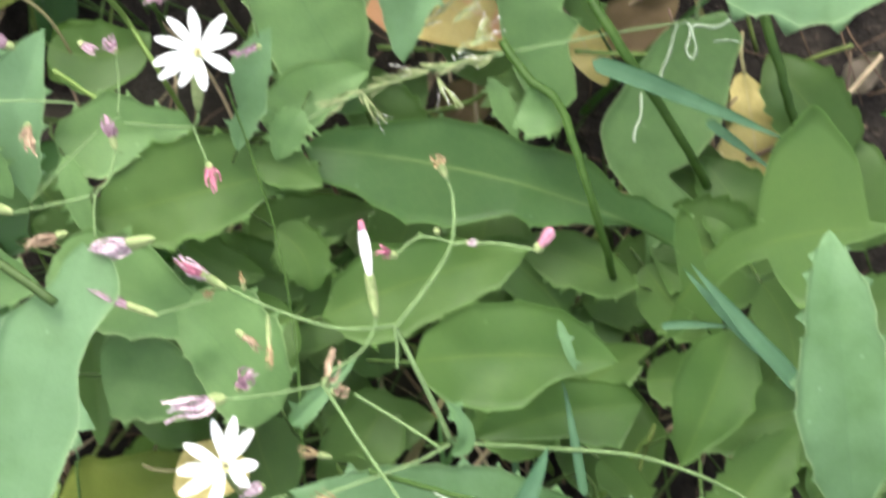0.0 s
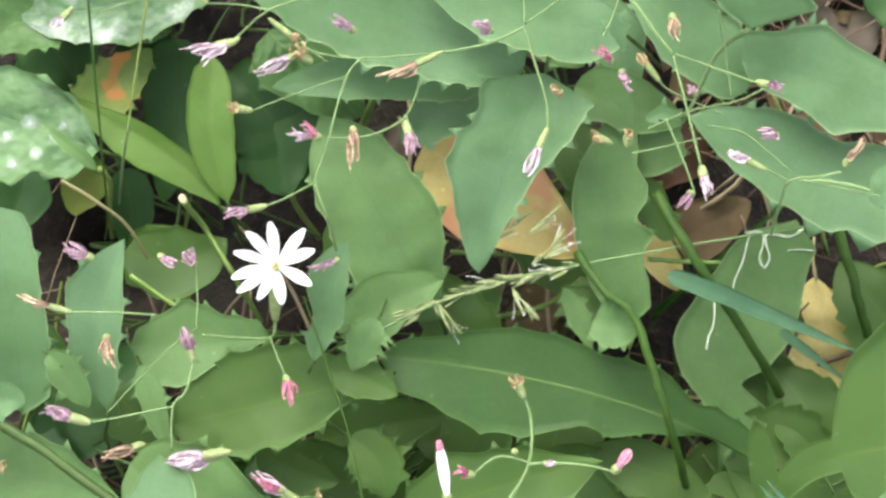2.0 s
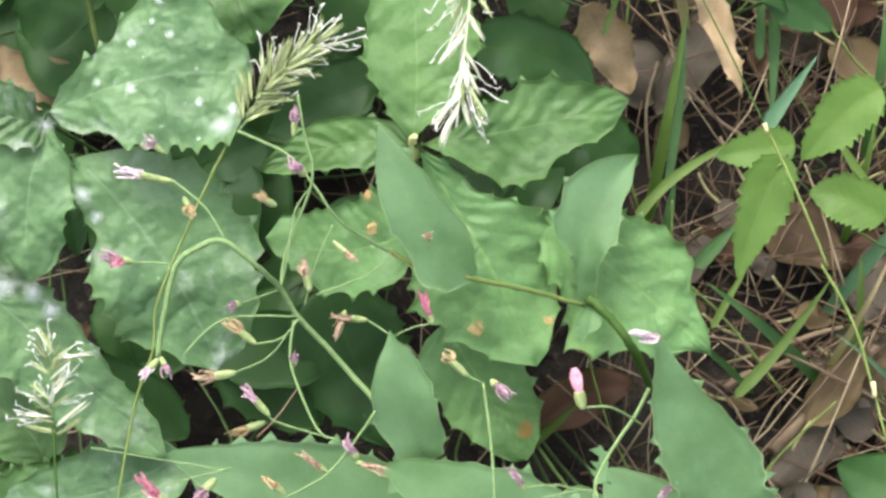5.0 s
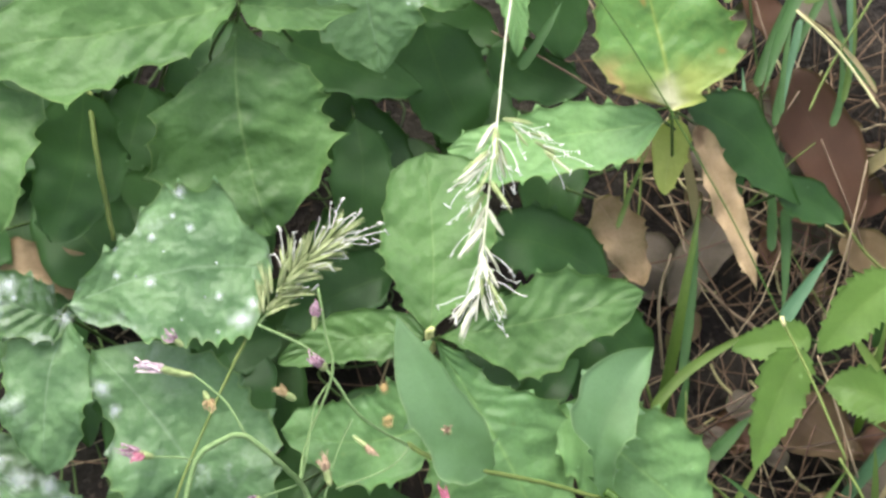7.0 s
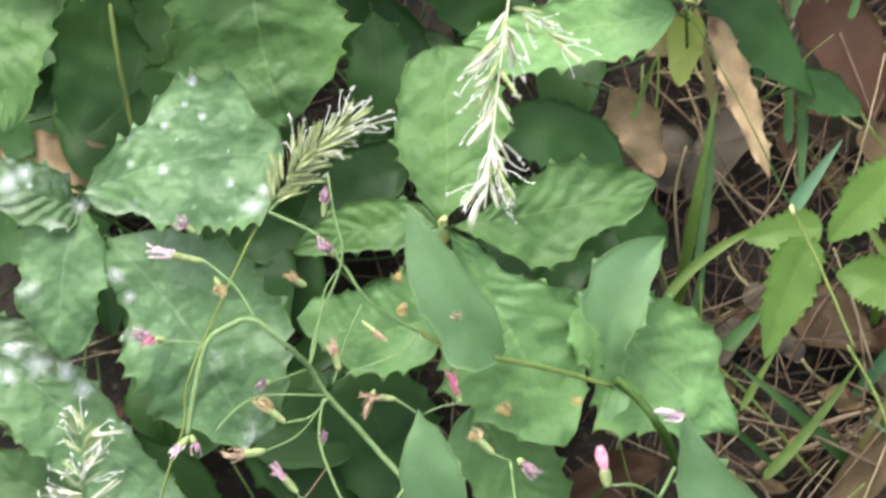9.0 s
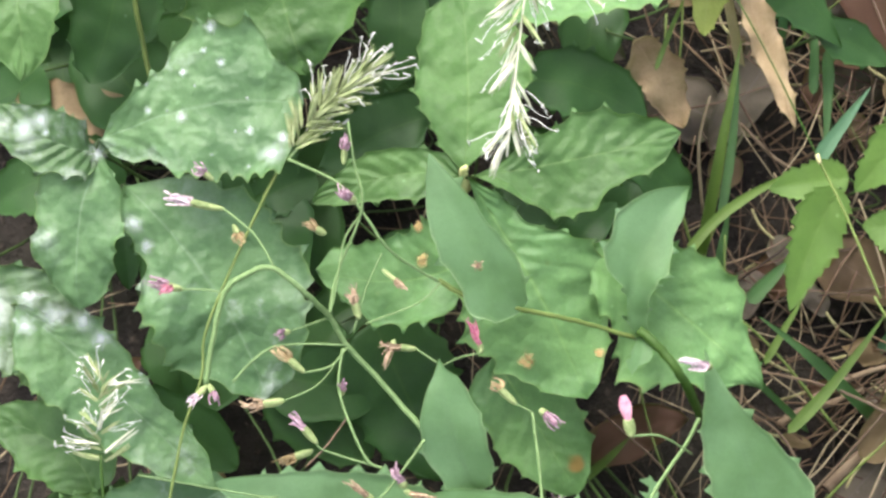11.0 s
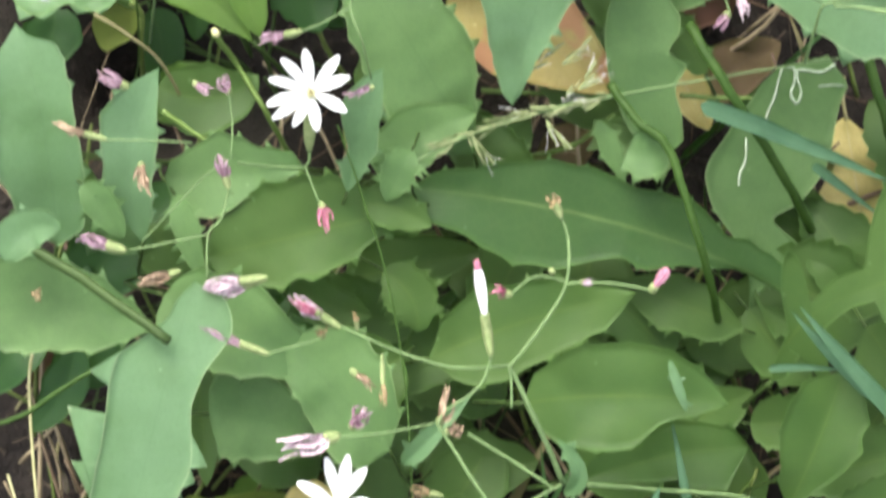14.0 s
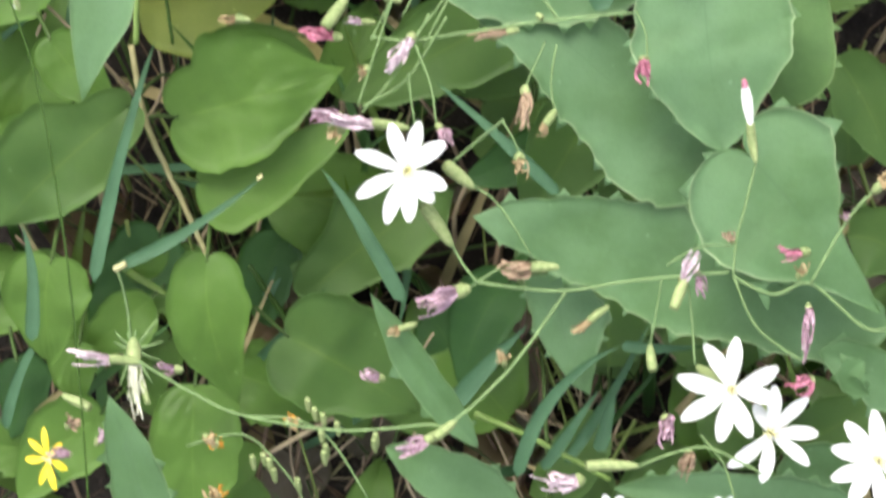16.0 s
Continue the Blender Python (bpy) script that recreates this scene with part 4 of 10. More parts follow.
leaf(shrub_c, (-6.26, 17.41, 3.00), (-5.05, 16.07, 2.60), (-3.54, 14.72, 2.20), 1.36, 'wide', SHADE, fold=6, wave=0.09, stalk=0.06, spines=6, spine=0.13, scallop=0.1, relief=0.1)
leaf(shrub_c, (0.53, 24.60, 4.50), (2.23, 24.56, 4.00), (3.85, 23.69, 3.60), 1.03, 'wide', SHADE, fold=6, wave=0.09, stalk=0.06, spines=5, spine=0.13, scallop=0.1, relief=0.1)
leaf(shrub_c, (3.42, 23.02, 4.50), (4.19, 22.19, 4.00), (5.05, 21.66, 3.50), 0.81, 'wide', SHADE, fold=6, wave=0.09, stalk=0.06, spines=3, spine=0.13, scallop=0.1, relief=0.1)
stem(shrub_c, 0.149, BUDTIP, (-0.94, 21.36, 5.80), (-0.98, 21.62, 6.60), (-0.91, 21.64, 7.00), name='bud', taper=0.5)
spot(shrub_c, (0.64, 16.85, 5.80), 0.19, SPOT, 'orange-tan spot on the leaf')
spot(shrub_c, (2.54, 17.07, 5.60), 0.13, SPOT, 'orange-tan spot on the leaf')
spot(shrub_c, (-2.18, 20.35, 6.20), 0.13, SPOT, '')
spot(shrub_c, (-2.07, 19.50, 6.20), 0.17, SPOT, '')
shrub_d = thing('toothed_shrub', 6.0, 29.1, 'low shrub with yellowing broad toothed leaves', 'shrub', 'toothed shrubs')
leaf(shrub_d, (5.44, 27.68, 6.50), (4.99, 29.96, 7.20), (4.22, 32.77, 7.00), 2.31, 'wide', YELLOWING, sides=((0.13, 0.41, 0.60, 0.71, 0.81, 0.81, 0.78, 0.75, 0.71, 0.62, 0.52, 0.37, 0.22, 0.10), (0.42, 0.39, 0.73, 0.92, 0.92, 1.00, 0.91, 0.82, 0.68, 0.55, 0.41, 0.30, 0.21, 0.10)), fold=6, wave=0.08, stalk=0.06, spines=8, spine=0.13, scallop=0.12, relief=0.1)
leaf(shrub_d, (5.27, 27.49, 6.00), (2.53, 27.28, 5.40), (-0.54, 27.01, 5.00), 1.26, 'wide', SPOTTED, sides=((0.20, 0.52, 0.74, 0.85, 0.90, 0.96, 0.84, 0.95, 0.98, 0.97, 1.00, 0.92, 0.75, 0.45), (0.28, 0.42, 0.49, 0.57, 0.64, 0.71, 0.72, 0.72, 0.68, 0.58, 0.47, 0.46, 0.38, 0.17)), fold=6, stalk=0.06, spines=8, spine=0.13, scallop=0.12, relief=0.1)
leaf(shrub_d, (5.68, 27.69, 5.60), (5.49, 26.89, 4.80), (5.39, 25.88, 4.40), 0.52, 'wide', YELLOWGREEN, stalk=0.06, spines=3, spine=0.13, scallop=0.1, relief=0.1)
leaf(shrub_d, (5.94, 28.24, 5.00), (7.69, 27.53, 4.20), (9.16, 25.79, 3.60), 1.06, 'wide', SHADE, fold=8, sides=((0.12, 0.29, 0.53, 0.76, 0.91, 1.05, 0.89, 0.76, 0.62, 0.45, 0.29, 0.17, 0.09, 0.04), (0.13, 0.33, 0.54, 0.74, 0.88, 0.93, 0.97, 0.99, 0.99, 0.90, 0.78, 0.59, 0.36, 0.17)), stalk=0.06, spines=6, spine=0.13, scallop=0.1, relief=0.1)
leaf(shrub_d, (6.18, 27.53, 5.60), (6.92, 25.50, 5.20), (7.71, 23.12, 5.00), 0.43, 'wide', DRYTAN, wave=0.5, waves=4.0, fold=35, stalk=0.06, spines=5, spine=0.08, scallop=0.18, relief=0.5)
leaf(shrub_d, (3.48, 25.91, 4.00), (4.19, 25.02, 3.40), (4.86, 23.67, 3.00), 0.74, 'wide', DRYTAN, wave=0.35, spines=6, spine=0.08, scallop=0.14, relief=0.4, stalk=0.06)
leaf(shrub_d, (8.48, 26.08, 3.60), (9.46, 26.02, 3.20), (10.41, 25.42, 3.00), 0.67, 'wide', SHADE, stalk=0.06, spines=3, spine=0.13, scallop=0.1, relief=0.1)

# small seedling with lime toothed leaves
seedling = thing('toothed_seedling', 9.4, 22.4, 'small seedling with lime green saw-toothed leaves', 'plant')
leaf(seedling, (11.00, 22.76, 7.50), (9.98, 22.04, 7.30), (8.99, 20.99, 7.00), 0.73, 'ovate', LIME, teeth=11, depth=0.25, tooth='saw', fold=12, stalk=0.05)
leaf(seedling, (8.90, 21.46, 6.50), (7.96, 21.42, 6.30), (6.89, 21.30, 6.00), 0.57, 'ovate', LIME, teeth=11, depth=0.25, tooth='saw', fold=12, stalk=0.05)
leaf(seedling, (8.66, 21.17, 6.60), (7.99, 19.89, 6.30), (7.38, 18.10, 6.00), 0.65, 'ovate', LIME, teeth=11, depth=0.25, tooth='saw', fold=12, stalk=0.05)
leaf(seedling, (11.14, 19.54, 6.60), (10.14, 20.05, 6.60), (9.23, 20.24, 6.40), 0.71, 'ovate', LIME, teeth=11, depth=0.25, tooth='saw', fold=12, stalk=0.05)
leaf(seedling, (9.05, 32.63, 6.00), (10.26, 31.89, 6.00), (11.46, 31.31, 6.00), 0.57, 'ovate', LIME, teeth=11, depth=0.25, tooth='saw', fold=12, stalk=0.05)
leaf(seedling, (12.42, 12.27, 3.40), (11.38, 12.98, 3.00), (10.23, 13.54, 3.00), 0.93, 'oval', SHADE, stalk=0.05)

# white-flowered herb, upper stems
herb_top = thing('white_flowered_herb', 0.7, 17.1, 'glaucous herb with lobed leaves and withered pink flower heads', 'plant', 'white-flowered herbs')
leaf(herb_top, (0.53, 17.81, 7.60), (-0.55, 19.31, 8.40), (-1.79, 21.65, 8.60), 1.15, 'oval', GLAUCOUS, sides=((0.29, 0.69, 0.83, 1.00, 0.98, 0.80, 0.88, 0.94, 0.85, 0.77, 0.68, 0.50, 0.31, 0.14), (0.24, 0.32, 0.41, 0.51, 0.60, 0.58, 0.55, 0.51, 0.46, 0.41, 0.35, 0.25, 0.15, 0.07)), fold=12, wave=0.05, spines=5, spine=0.2, scallop=0.07)
leaf(herb_top, (3.48, 17.27, 6.20), (3.43, 19.06, 7.00), (4.81, 21.22, 6.60), 1.00, 'oval', GLAUCOUS, sides=((0.01, 0.04, 0.07, 0.09, 0.08, 0.16, 0.75, 0.95, 0.92, 1.00, 0.96, 0.73, 0.45, 0.20), (0.35, 0.38, 0.42, 0.46, 0.51, 0.59, 0.71, 0.83, 0.79, 0.68, 0.57, 0.47, 0.27, 0.12)), fold=18, wave=0.1, spines=5, spine=0.2, scallop=0.07)
leaf(herb_top, (3.54, 17.57, 6.20), (3.57, 16.89, 6.60), (3.31, 16.31, 6.80), 0.28, 'ovate', GLAUCOUS, sides=((0.09, 0.24, 0.42, 0.63, 0.75, 0.80, 0.86, 0.92, 0.80, 0.40, 0.05, 0.04, 0.02, 0.01), (0.07, 0.18, 0.32, 0.47, 0.63, 0.81, 0.85, 0.88, 0.91, 0.94, 0.97, 1.00, 0.87, 0.39)), depth=0.3, fold=14, wave=0.05, teeth=3)
stem(herb_top, 0.075, OLIVESTEM, (-1.54, 18.51, 8.00), (-0.67, 18.03, 8.00), (0.55, 17.84, 7.60), (1.90, 17.66, 7.00), (3.44, 17.36, 6.20), name='stem')
stem(herb_top, 0.14, DARKSTEM, (3.50, 17.51, 6.50), (4.07, 16.98, 6.60), (4.64, 16.21, 6.40), (5.27, 15.50, 4.00), (5.90, 15.31, 0.30), name='stem')
leaf(herb_top, (-0.55, 13.15, 8.60), (-1.13, 14.59, 9.40), (-1.44, 16.29, 9.60), 0.85, 'oval', GLAUCOUS, sides=((0.17, 0.46, 0.69, 0.77, 0.86, 0.95, 0.95, 0.90, 0.82, 0.68, 0.53, 0.36, 0.20, 0.09), (0.56, 0.65, 0.77, 0.90, 0.98, 0.99, 0.99, 1.00, 0.98, 0.87, 0.76, 0.56, 0.21, 0.09)), fold=24, lean=-8, wave=0.1, spines=4, spine=0.2, scallop=0.07)
leaf(herb_top, (6.46, 11.25, 10.60), (5.78, 13.51, 11.60), (4.79, 16.10, 12.40), 1.68, 'ovate', GLAUCOUS, sides=((0.08, 0.21, 0.37, 0.46, 0.52, 0.59, 0.62, 0.61, 0.59, 0.50, 0.39, 0.27, 0.15, 0.07), (1.00, 0.99, 0.87, 0.73, 0.79, 0.82, 0.69, 0.56, 0.41, 0.26, 0.16, 0.08, 0.03, 0.01)), fold=10, spines=8, spine=0.2, scallop=0.07)
leaf(herb_top, (6.42, 10.68, 9.00), (8.41, 10.23, 9.00), (12.21, 8.80, 8.50), 1.28, 'oval', GLAUCOUS, sides=((0.55, 0.59, 0.60, 0.65, 0.72, 0.87, 1.00, 0.90, 0.81, 0.70, 0.57, 0.44, 0.27, 0.12), (0.12, 0.32, 0.40, 0.48, 0.53, 0.58, 0.68, 0.83, 0.92, 0.69, 0.50, 0.37, 0.24, 0.11)), fold=6, wave=0.04, thorns=((0.02, 0, 0.3), (0.05, 0, 0.26), (0.1, 0, 0.14), (0.28, 0, 0.2), (0.36, 0, 0.34, 0.12, 0.2), (0.42, 0, 0.16), (0.06, 1, 0.2), (0.42, 1, 0.16)))
leaf(herb_top, (5.18, 9.46, 8.00), (8.23, 7.99, 8.00), (11.96, 7.02, 8.00), 1.30, 'oval', GLAUCOUS, sides=((0.19, 0.48, 0.63, 0.81, 0.96, 0.98, 0.95, 0.85, 0.90, 1.00, 0.98, 0.90, 0.52, 0.23), (0.06, 0.17, 0.29, 0.42, 0.56, 0.68, 0.78, 0.82, 0.95, 0.86, 0.90, 0.73, 0.44, 0.19)), stalk=0.07, fold=8, spines=7, spine=0.2, scallop=0.07, thorns=((0.55, 1, 0.4, 0.3, 0.1), (0.71, 1, 0.4, 0.35, 0.1), (0.86, 1, 0.35, 0.3, 0.1)))
leaf(herb_top, (3.63, 11.33, 9.00), (1.16, 11.93, 9.00), (-1.66, 13.03, 9.00), 1.09, 'oval', GLAUCOUS, stalk=0.07, fold=6, spines=7, spine=0.2, scallop=0.07)
leaf(herb_top, (1.17, 10.67, 8.00), (-2.46, 12.10, 8.00), (-6.97, 13.38, 8.40), 1.39, 'oval', GLAUCOUS, stalk=0.07, fold=6, spines=10, spine=0.2, scallop=0.07)
leaf(herb_top, (1.16, 10.75, 7.00), (-1.75, 10.68, 7.00), (-5.16, 10.25, 7.00), 0.82, 'oval', GLAUCOUS, spines=7, spine=0.2, scallop=0.07)
leaf(herb_top, (0.61, 10.62, 6.40), (-0.61, 9.95, 6.00), (-1.94, 8.96, 5.80), 0.89, 'oval', GLAUCOUS, spines=4, spine=0.2, scallop=0.07)
leaf(herb_top, (6.75, 10.17, 7.00), (5.27, 11.71, 7.20), (3.84, 13.09, 7.20), 1.05, 'oval', GLAUCOUS, stalk=0.07, spines=5, spine=0.2, scallop=0.07)

# white-flowered herb, middle stems
herb_mid = thing('white_flowered_herb', 4.4, 3.5, 'glaucous white-flowered herb with lobed spiny leaves', 'plant', 'white-flowered herbs')
leaf(herb_mid, (1.69, 10.51, 8.00), (0.72, 8.19, 7.60), (0.07, 5.60, 6.80), 1.54, 'oval', GLAUCOUS, sides=((0.94, 0.94, 0.93, 0.87, 0.81, 0.72, 0.61, 0.51, 0.43, 0.35, 0.27, 0.21, 0.15, 0.09), (0.17, 0.46, 0.81, 0.90, 0.81, 0.83, 1.00, 0.98, 0.91, 0.76, 0.60, 0.44, 0.30, 0.20)), stalk=0.07, fold=9, spines=6, spine=0.2, scallop=0.07)
leaf(herb_mid, (4.04, 4.41, 5.50), (3.33, 7.34, 6.00), (3.83, 10.51, 6.00), 1.08, 'oval', HERBGREEN, sides=((0.16, 0.44, 0.60, 0.67, 0.73, 0.79, 0.85, 0.84, 0.79, 0.62, 0.43, 0.27, 0.13, 0.06), (0.46, 0.58, 0.68, 0.68, 0.74, 1.00, 0.65, 0.91, 0.98, 0.64, 0.62, 0.52, 0.42, 0.19)), fold=6, wave=0.05, thorns=((0.36, 1, 0.16), (0.52, 1, 0.14), (0.3, 0, 0.1), (0.66, 0, 0.1)))
leaf(herb_mid, (4.15, 8.12, 5.40), (4.70, 8.88, 5.60), (4.96, 9.94, 5.60), 0.68, 'oval', HERBGREEN, sides=((0.08, 0.22, 0.38, 0.57, 0.68, 0.73, 0.78, 0.83, 0.87, 0.92, 0.90, 0.74, 0.59, 0.28), (0.07, 0.18, 0.32, 0.49, 0.64, 0.82, 1.00, 0.95, 0.87, 0.74, 0.54, 0.33, 0.19, 0.08)), fold=5, thorns=((0.3, 1, 0.14), (0.55, 1, 0.16), (0.8, 1, 0.14), (0.7, 0, 0.12)))
leaf(herb_mid, (-0.89, 4.46, 5.40), (-2.48, 7.20, 6.00), (-4.03, 9.62, 6.00), 1.50, 'oval', HERBGREEN, sides=((0.34, 0.60, 0.71, 0.83, 0.96, 0.98, 1.00, 0.96, 0.90, 0.84, 0.72, 0.60, 0.40, 0.18), (0.09, 0.24, 0.41, 0.59, 0.77, 0.89, 0.97, 0.93, 0.88, 0.81, 0.73, 0.62, 0.41, 0.20)), stalk=0.07, fold=8, spines=7, spine=0.2, scallop=0.07)
leaf(herb_mid, (-4.04, 3.36, 7.60), (-3.68, 4.80, 8.00), (-3.14, 6.37, 8.40), 0.65, 'oval', GLAUCOUS, sides=((0.09, 0.23, 0.41, 0.52, 0.43, 0.32, 0.56, 0.83, 1.00, 0.99, 0.99, 0.76, 0.54, 0.26), (0.09, 0.24, 0.42, 0.52, 0.61, 0.73, 0.76, 0.70, 0.63, 0.56, 0.49, 0.33, 0.19, 0.08)), stalk=0.06, fold=12, spines=4, spine=0.2, scallop=0.07)
leaf(herb_mid, (-3.33, 3.89, 6.00), (-2.26, 4.89, 6.00), (-0.82, 5.47, 6.00), 0.83, 'oval', HERBGREEN, stalk=0.06, spines=3, spine=0.2, scallop=0.07)
leaf(herb_mid, (-2.10, 3.09, 6.60), (-4.84, 2.42, 7.00), (-7.59, 1.77, 7.00), 1.54, 'oval', ROSETTE, sides=((0.31, 0.48, 0.39, 0.33, 0.44, 0.57, 0.69, 0.78, 0.78, 0.79, 0.76, 0.68, 0.61, 0.49), (0.08, 0.20, 0.35, 0.52, 0.68, 0.83, 0.89, 0.94, 1.00, 0.97, 0.91, 0.83, 0.60, 0.34)), stalk=0.07, fold=7, spines=5, spine=0.18, scallop=0.08)
leaf(herb_mid, (-3.72, 3.08, 7.00), (-2.94, 3.01, 7.00), (-1.95, 2.52, 7.00), 0.59, 'oval', ROSETTE, spines=3, spine=0.18, scallop=0.08)
leaf(herb_mid, (-5.13, 3.97, 7.00), (-6.84, 3.86, 7.00), (-8.63, 3.79, 7.00), 1.18, 'oval', HERBGREEN, sides=((0.05, 0.12, 0.20, 0.29, 0.37, 0.47, 0.58, 0.72, 0.86, 1.00, 1.00, 0.93, 0.69, 0.48), (0.16, 0.40, 0.45, 0.51, 0.57, 0.64, 0.75, 0.87, 1.00, 0.85, 0.69, 0.55, 0.42, 0.33)), stalk=0.06, spines=4, spine=0.2, scallop=0.07)
leaf(herb_mid, (-9.13, 2.11, 7.40), (-9.40, 4.10, 8.00), (-8.64, 6.36, 8.40), 0.80, 'oval', GLAUCOUS, stalk=0.06, sides=((0.05, 0.16, 0.31, 0.52, 0.76, 0.87, 0.83, 0.88, 1.04, 1.13, 1.06, 0.77, 0.49, 0.21), (0.16, 0.39, 0.59, 0.68, 0.76, 0.81, 0.83, 0.86, 0.87, 0.83, 0.66, 0.45, 0.28, 0.13)), spines=5, spine=0.2, scallop=0.07)
leaf(herb_mid, (-11.32, 2.05, 7.00), (-11.52, 4.94, 8.00), (-12.23, 7.52, 8.00), 0.97, 'oval', GLAUCOUS, stalk=0.07, fold=8, sides=((0.38, 0.85, 0.99, 1.15, 1.29, 1.37, 1.31, 1.23, 1.14, 1.05, 0.95, 0.83, 0.53, 0.24), (0.32, 0.78, 0.81, 0.85, 0.90, 0.97, 0.88, 0.86, 0.93, 0.98, 0.96, 0.90, 0.26, 0.11)), spines=7, spine=0.2, scallop=0.07)
leaf(herb_mid, (6.46, 0.12, 3.60), (6.66, 3.36, 4.10), (8.38, 7.14, 4.20), 1.60, 'oval', HERBGREEN, sides=((0.00, 0.01, 0.01, 0.02, 0.03, 0.39, 0.77, 0.98, 1.00, 0.91, 0.78, 0.71, 0.53, 0.25), (0.02, 0.06, 0.10, 0.60, 0.77, 0.70, 0.24, 0.59, 0.75, 0.79, 0.74, 0.63, 0.58, 0.53)), stalk=0.07, fold=5, wave=0.05, thorns=((0.13, 1, 0.2), (0.2, 0, 0.15), (0.33, 0, 0.16), (0.42, 0, 0.14), (0.5, 1, 0.14)))
leaf(herb_mid, (4.20, 4.49, 5.40), (3.31, 4.57, 5.30), (2.20, 5.35, 5.00), 0.67, 'oval', ROSETTE, spines=5, spine=0.34, scallop=0.1)
leaf(herb_mid, (5.09, 6.55, 5.00), (4.42, 7.56, 5.20), (3.92, 8.29, 5.20), 0.51, 'oval', ROSETTE, stalk=0.06, spines=3, spine=0.18, scallop=0.08)
trail(herb_mid, [(7.20, 6.84, 4.70), (7.10, 6.57, 4.70), (6.95, 5.99, 4.70), (6.78, 5.61, 4.70), (6.69, 5.22, 4.70)], 0.035)
trail(herb_mid, [(6.22, 4.96, 4.60), (6.20, 4.38, 4.60), (6.06, 4.04, 4.55), (6.03, 3.72, 4.50)], 0.035)
trail(herb_mid, [(7.03, 6.79, 4.70), (7.47, 6.79, 4.70), (7.49, 6.43, 4.70), (7.40, 6.13, 4.70), (7.53, 5.87, 4.70), (7.67, 6.13, 4.70), (7.58, 6.72, 4.70), (8.20, 6.69, 4.70), (8.57, 6.90, 4.70)], 0.035)
trail(herb_mid, [(8.12, 6.32, 4.70), (8.49, 6.35, 4.70), (8.81, 6.31, 4.70)], 0.022)

# rosette with long toothed leaves
rosette = thing('toothed_rosette', 6.8, -3.1, 'leafy rosette with long green toothed leaves', 'plant')
leaf(rosette, (7.75, 0.61, 4.60), (3.11, 2.55, 6.00), (-2.46, 3.52, 6.40), 1.63, 'tongue', DEEPGREEN, sides=((0.13, 0.07, 0.04, 0.04, 0.20, 0.34, 0.59, 0.55, 0.79, 0.95, 1.00, 0.81, 0.61, 0.51), (0.21, 0.33, 0.43, 0.49, 0.39, 0.66, 0.68, 0.68, 0.76, 0.78, 0.68, 0.52, 0.39, 0.29)), spines=10, spine=0.14, scallop=0.06, wave=0.08, stalk=0.1, fold=5)
leaf(rosette, (6.71, -1.38, 5.40), (8.25, 0.71, 6.60), (12.19, 1.40, 8.00), 0.54, 'tongue', ROSETTE, sides=((0.01, 0.04, 0.07, 0.13, 0.19, 0.36, 0.64, 0.94, 1.00, 0.94, 0.86, 0.71, 0.48, 0.25), (0.59, 0.71, 0.85, 0.91, 0.86, 0.80, 0.72, 0.64, 0.65, 0.70, 0.81, 0.74, 0.56, 0.30)), stalk=0.1, fold=4, across=6, lobed=((0.32, 0, 0.07, 1.5, 0.75), (0.78, 0, 0.15, 2.6, 0.2), (0.28, 1, 0.1, 1.5, -0.5), (0.75, 1, 0.12, 1.3, -0.2)), thorns=((0.32, 0, 0.14),))
leaf(rosette, (10.77, -5.47, 9.50), (10.27, -1.89, 11.00), (10.01, 1.32, 11.00), 1.13, 'oval', GLAUCOUS, stalk=0.09, spines=8, spine=0.2, scallop=0.07)
leaf(rosette, (0.29, -1.83, 8.50), (2.60, -1.63, 9.00), (5.24, -1.84, 9.00), 1.48, 'ovate', ROSETTE, sides=((0.20, 0.49, 0.59, 0.71, 0.82, 0.89, 0.95, 0.95, 0.90, 0.83, 0.75, 0.57, 0.38, 0.17), (0.36, 0.56, 0.72, 0.86, 0.90, 0.95, 1.00, 0.91, 0.82, 0.52, 0.40, 0.28, 0.17, 0.08)), stalk=0.07, fold=6, spines=5, spine=0.18, scallop=0.08)
leaf(rosette, (1.72, -3.89, 6.00), (3.95, -3.26, 6.00), (6.06, -3.00, 6.00), 1.07, 'oval', ROSETTE, stalk=0.07, sides=((0.14, 0.37, 0.47, 0.53, 0.60, 0.70, 0.80, 0.84, 0.84, 0.79, 0.72, 0.57, 0.45, 0.20), (0.05, 0.14, 0.23, 0.33, 0.42, 0.49, 0.54, 0.59, 0.82, 0.96, 1.00, 0.97, 0.60, 0.31)), spines=4, spine=0.18, scallop=0.08)
leaf(rosette, (6.95, -4.53, 6.60), (7.67, -2.85, 7.00), (8.31, -1.04, 7.00), 1.10, 'oval', ROSETTE, stalk=0.07, sides=((0.10, 0.26, 0.45, 0.56, 0.66, 0.78, 0.87, 0.95, 1.03, 1.00, 0.91, 0.81, 0.51, 0.23), (0.08, 0.22, 0.34, 0.47, 0.61, 0.76, 0.91, 1.02, 0.98, 0.93, 0.88, 0.76, 0.65, 0.44)), spines=3, spine=0.18, scallop=0.08)
leaf(rosette, (8.04, -6.30, 6.00), (8.90, -5.01, 6.00), (9.98, -3.72, 6.00), 0.97, 'oval', ROSETTE, teeth=8, depth=0.2, stalk=0.07)
leaf(rosette, (-2.68, -0.73, 6.00), (-5.03, -1.75, 6.00), (-7.56, -2.45, 6.00), 1.46, 'oval', ROSETTE, stalk=0.07, spines=5, spine=0.18, scallop=0.08)
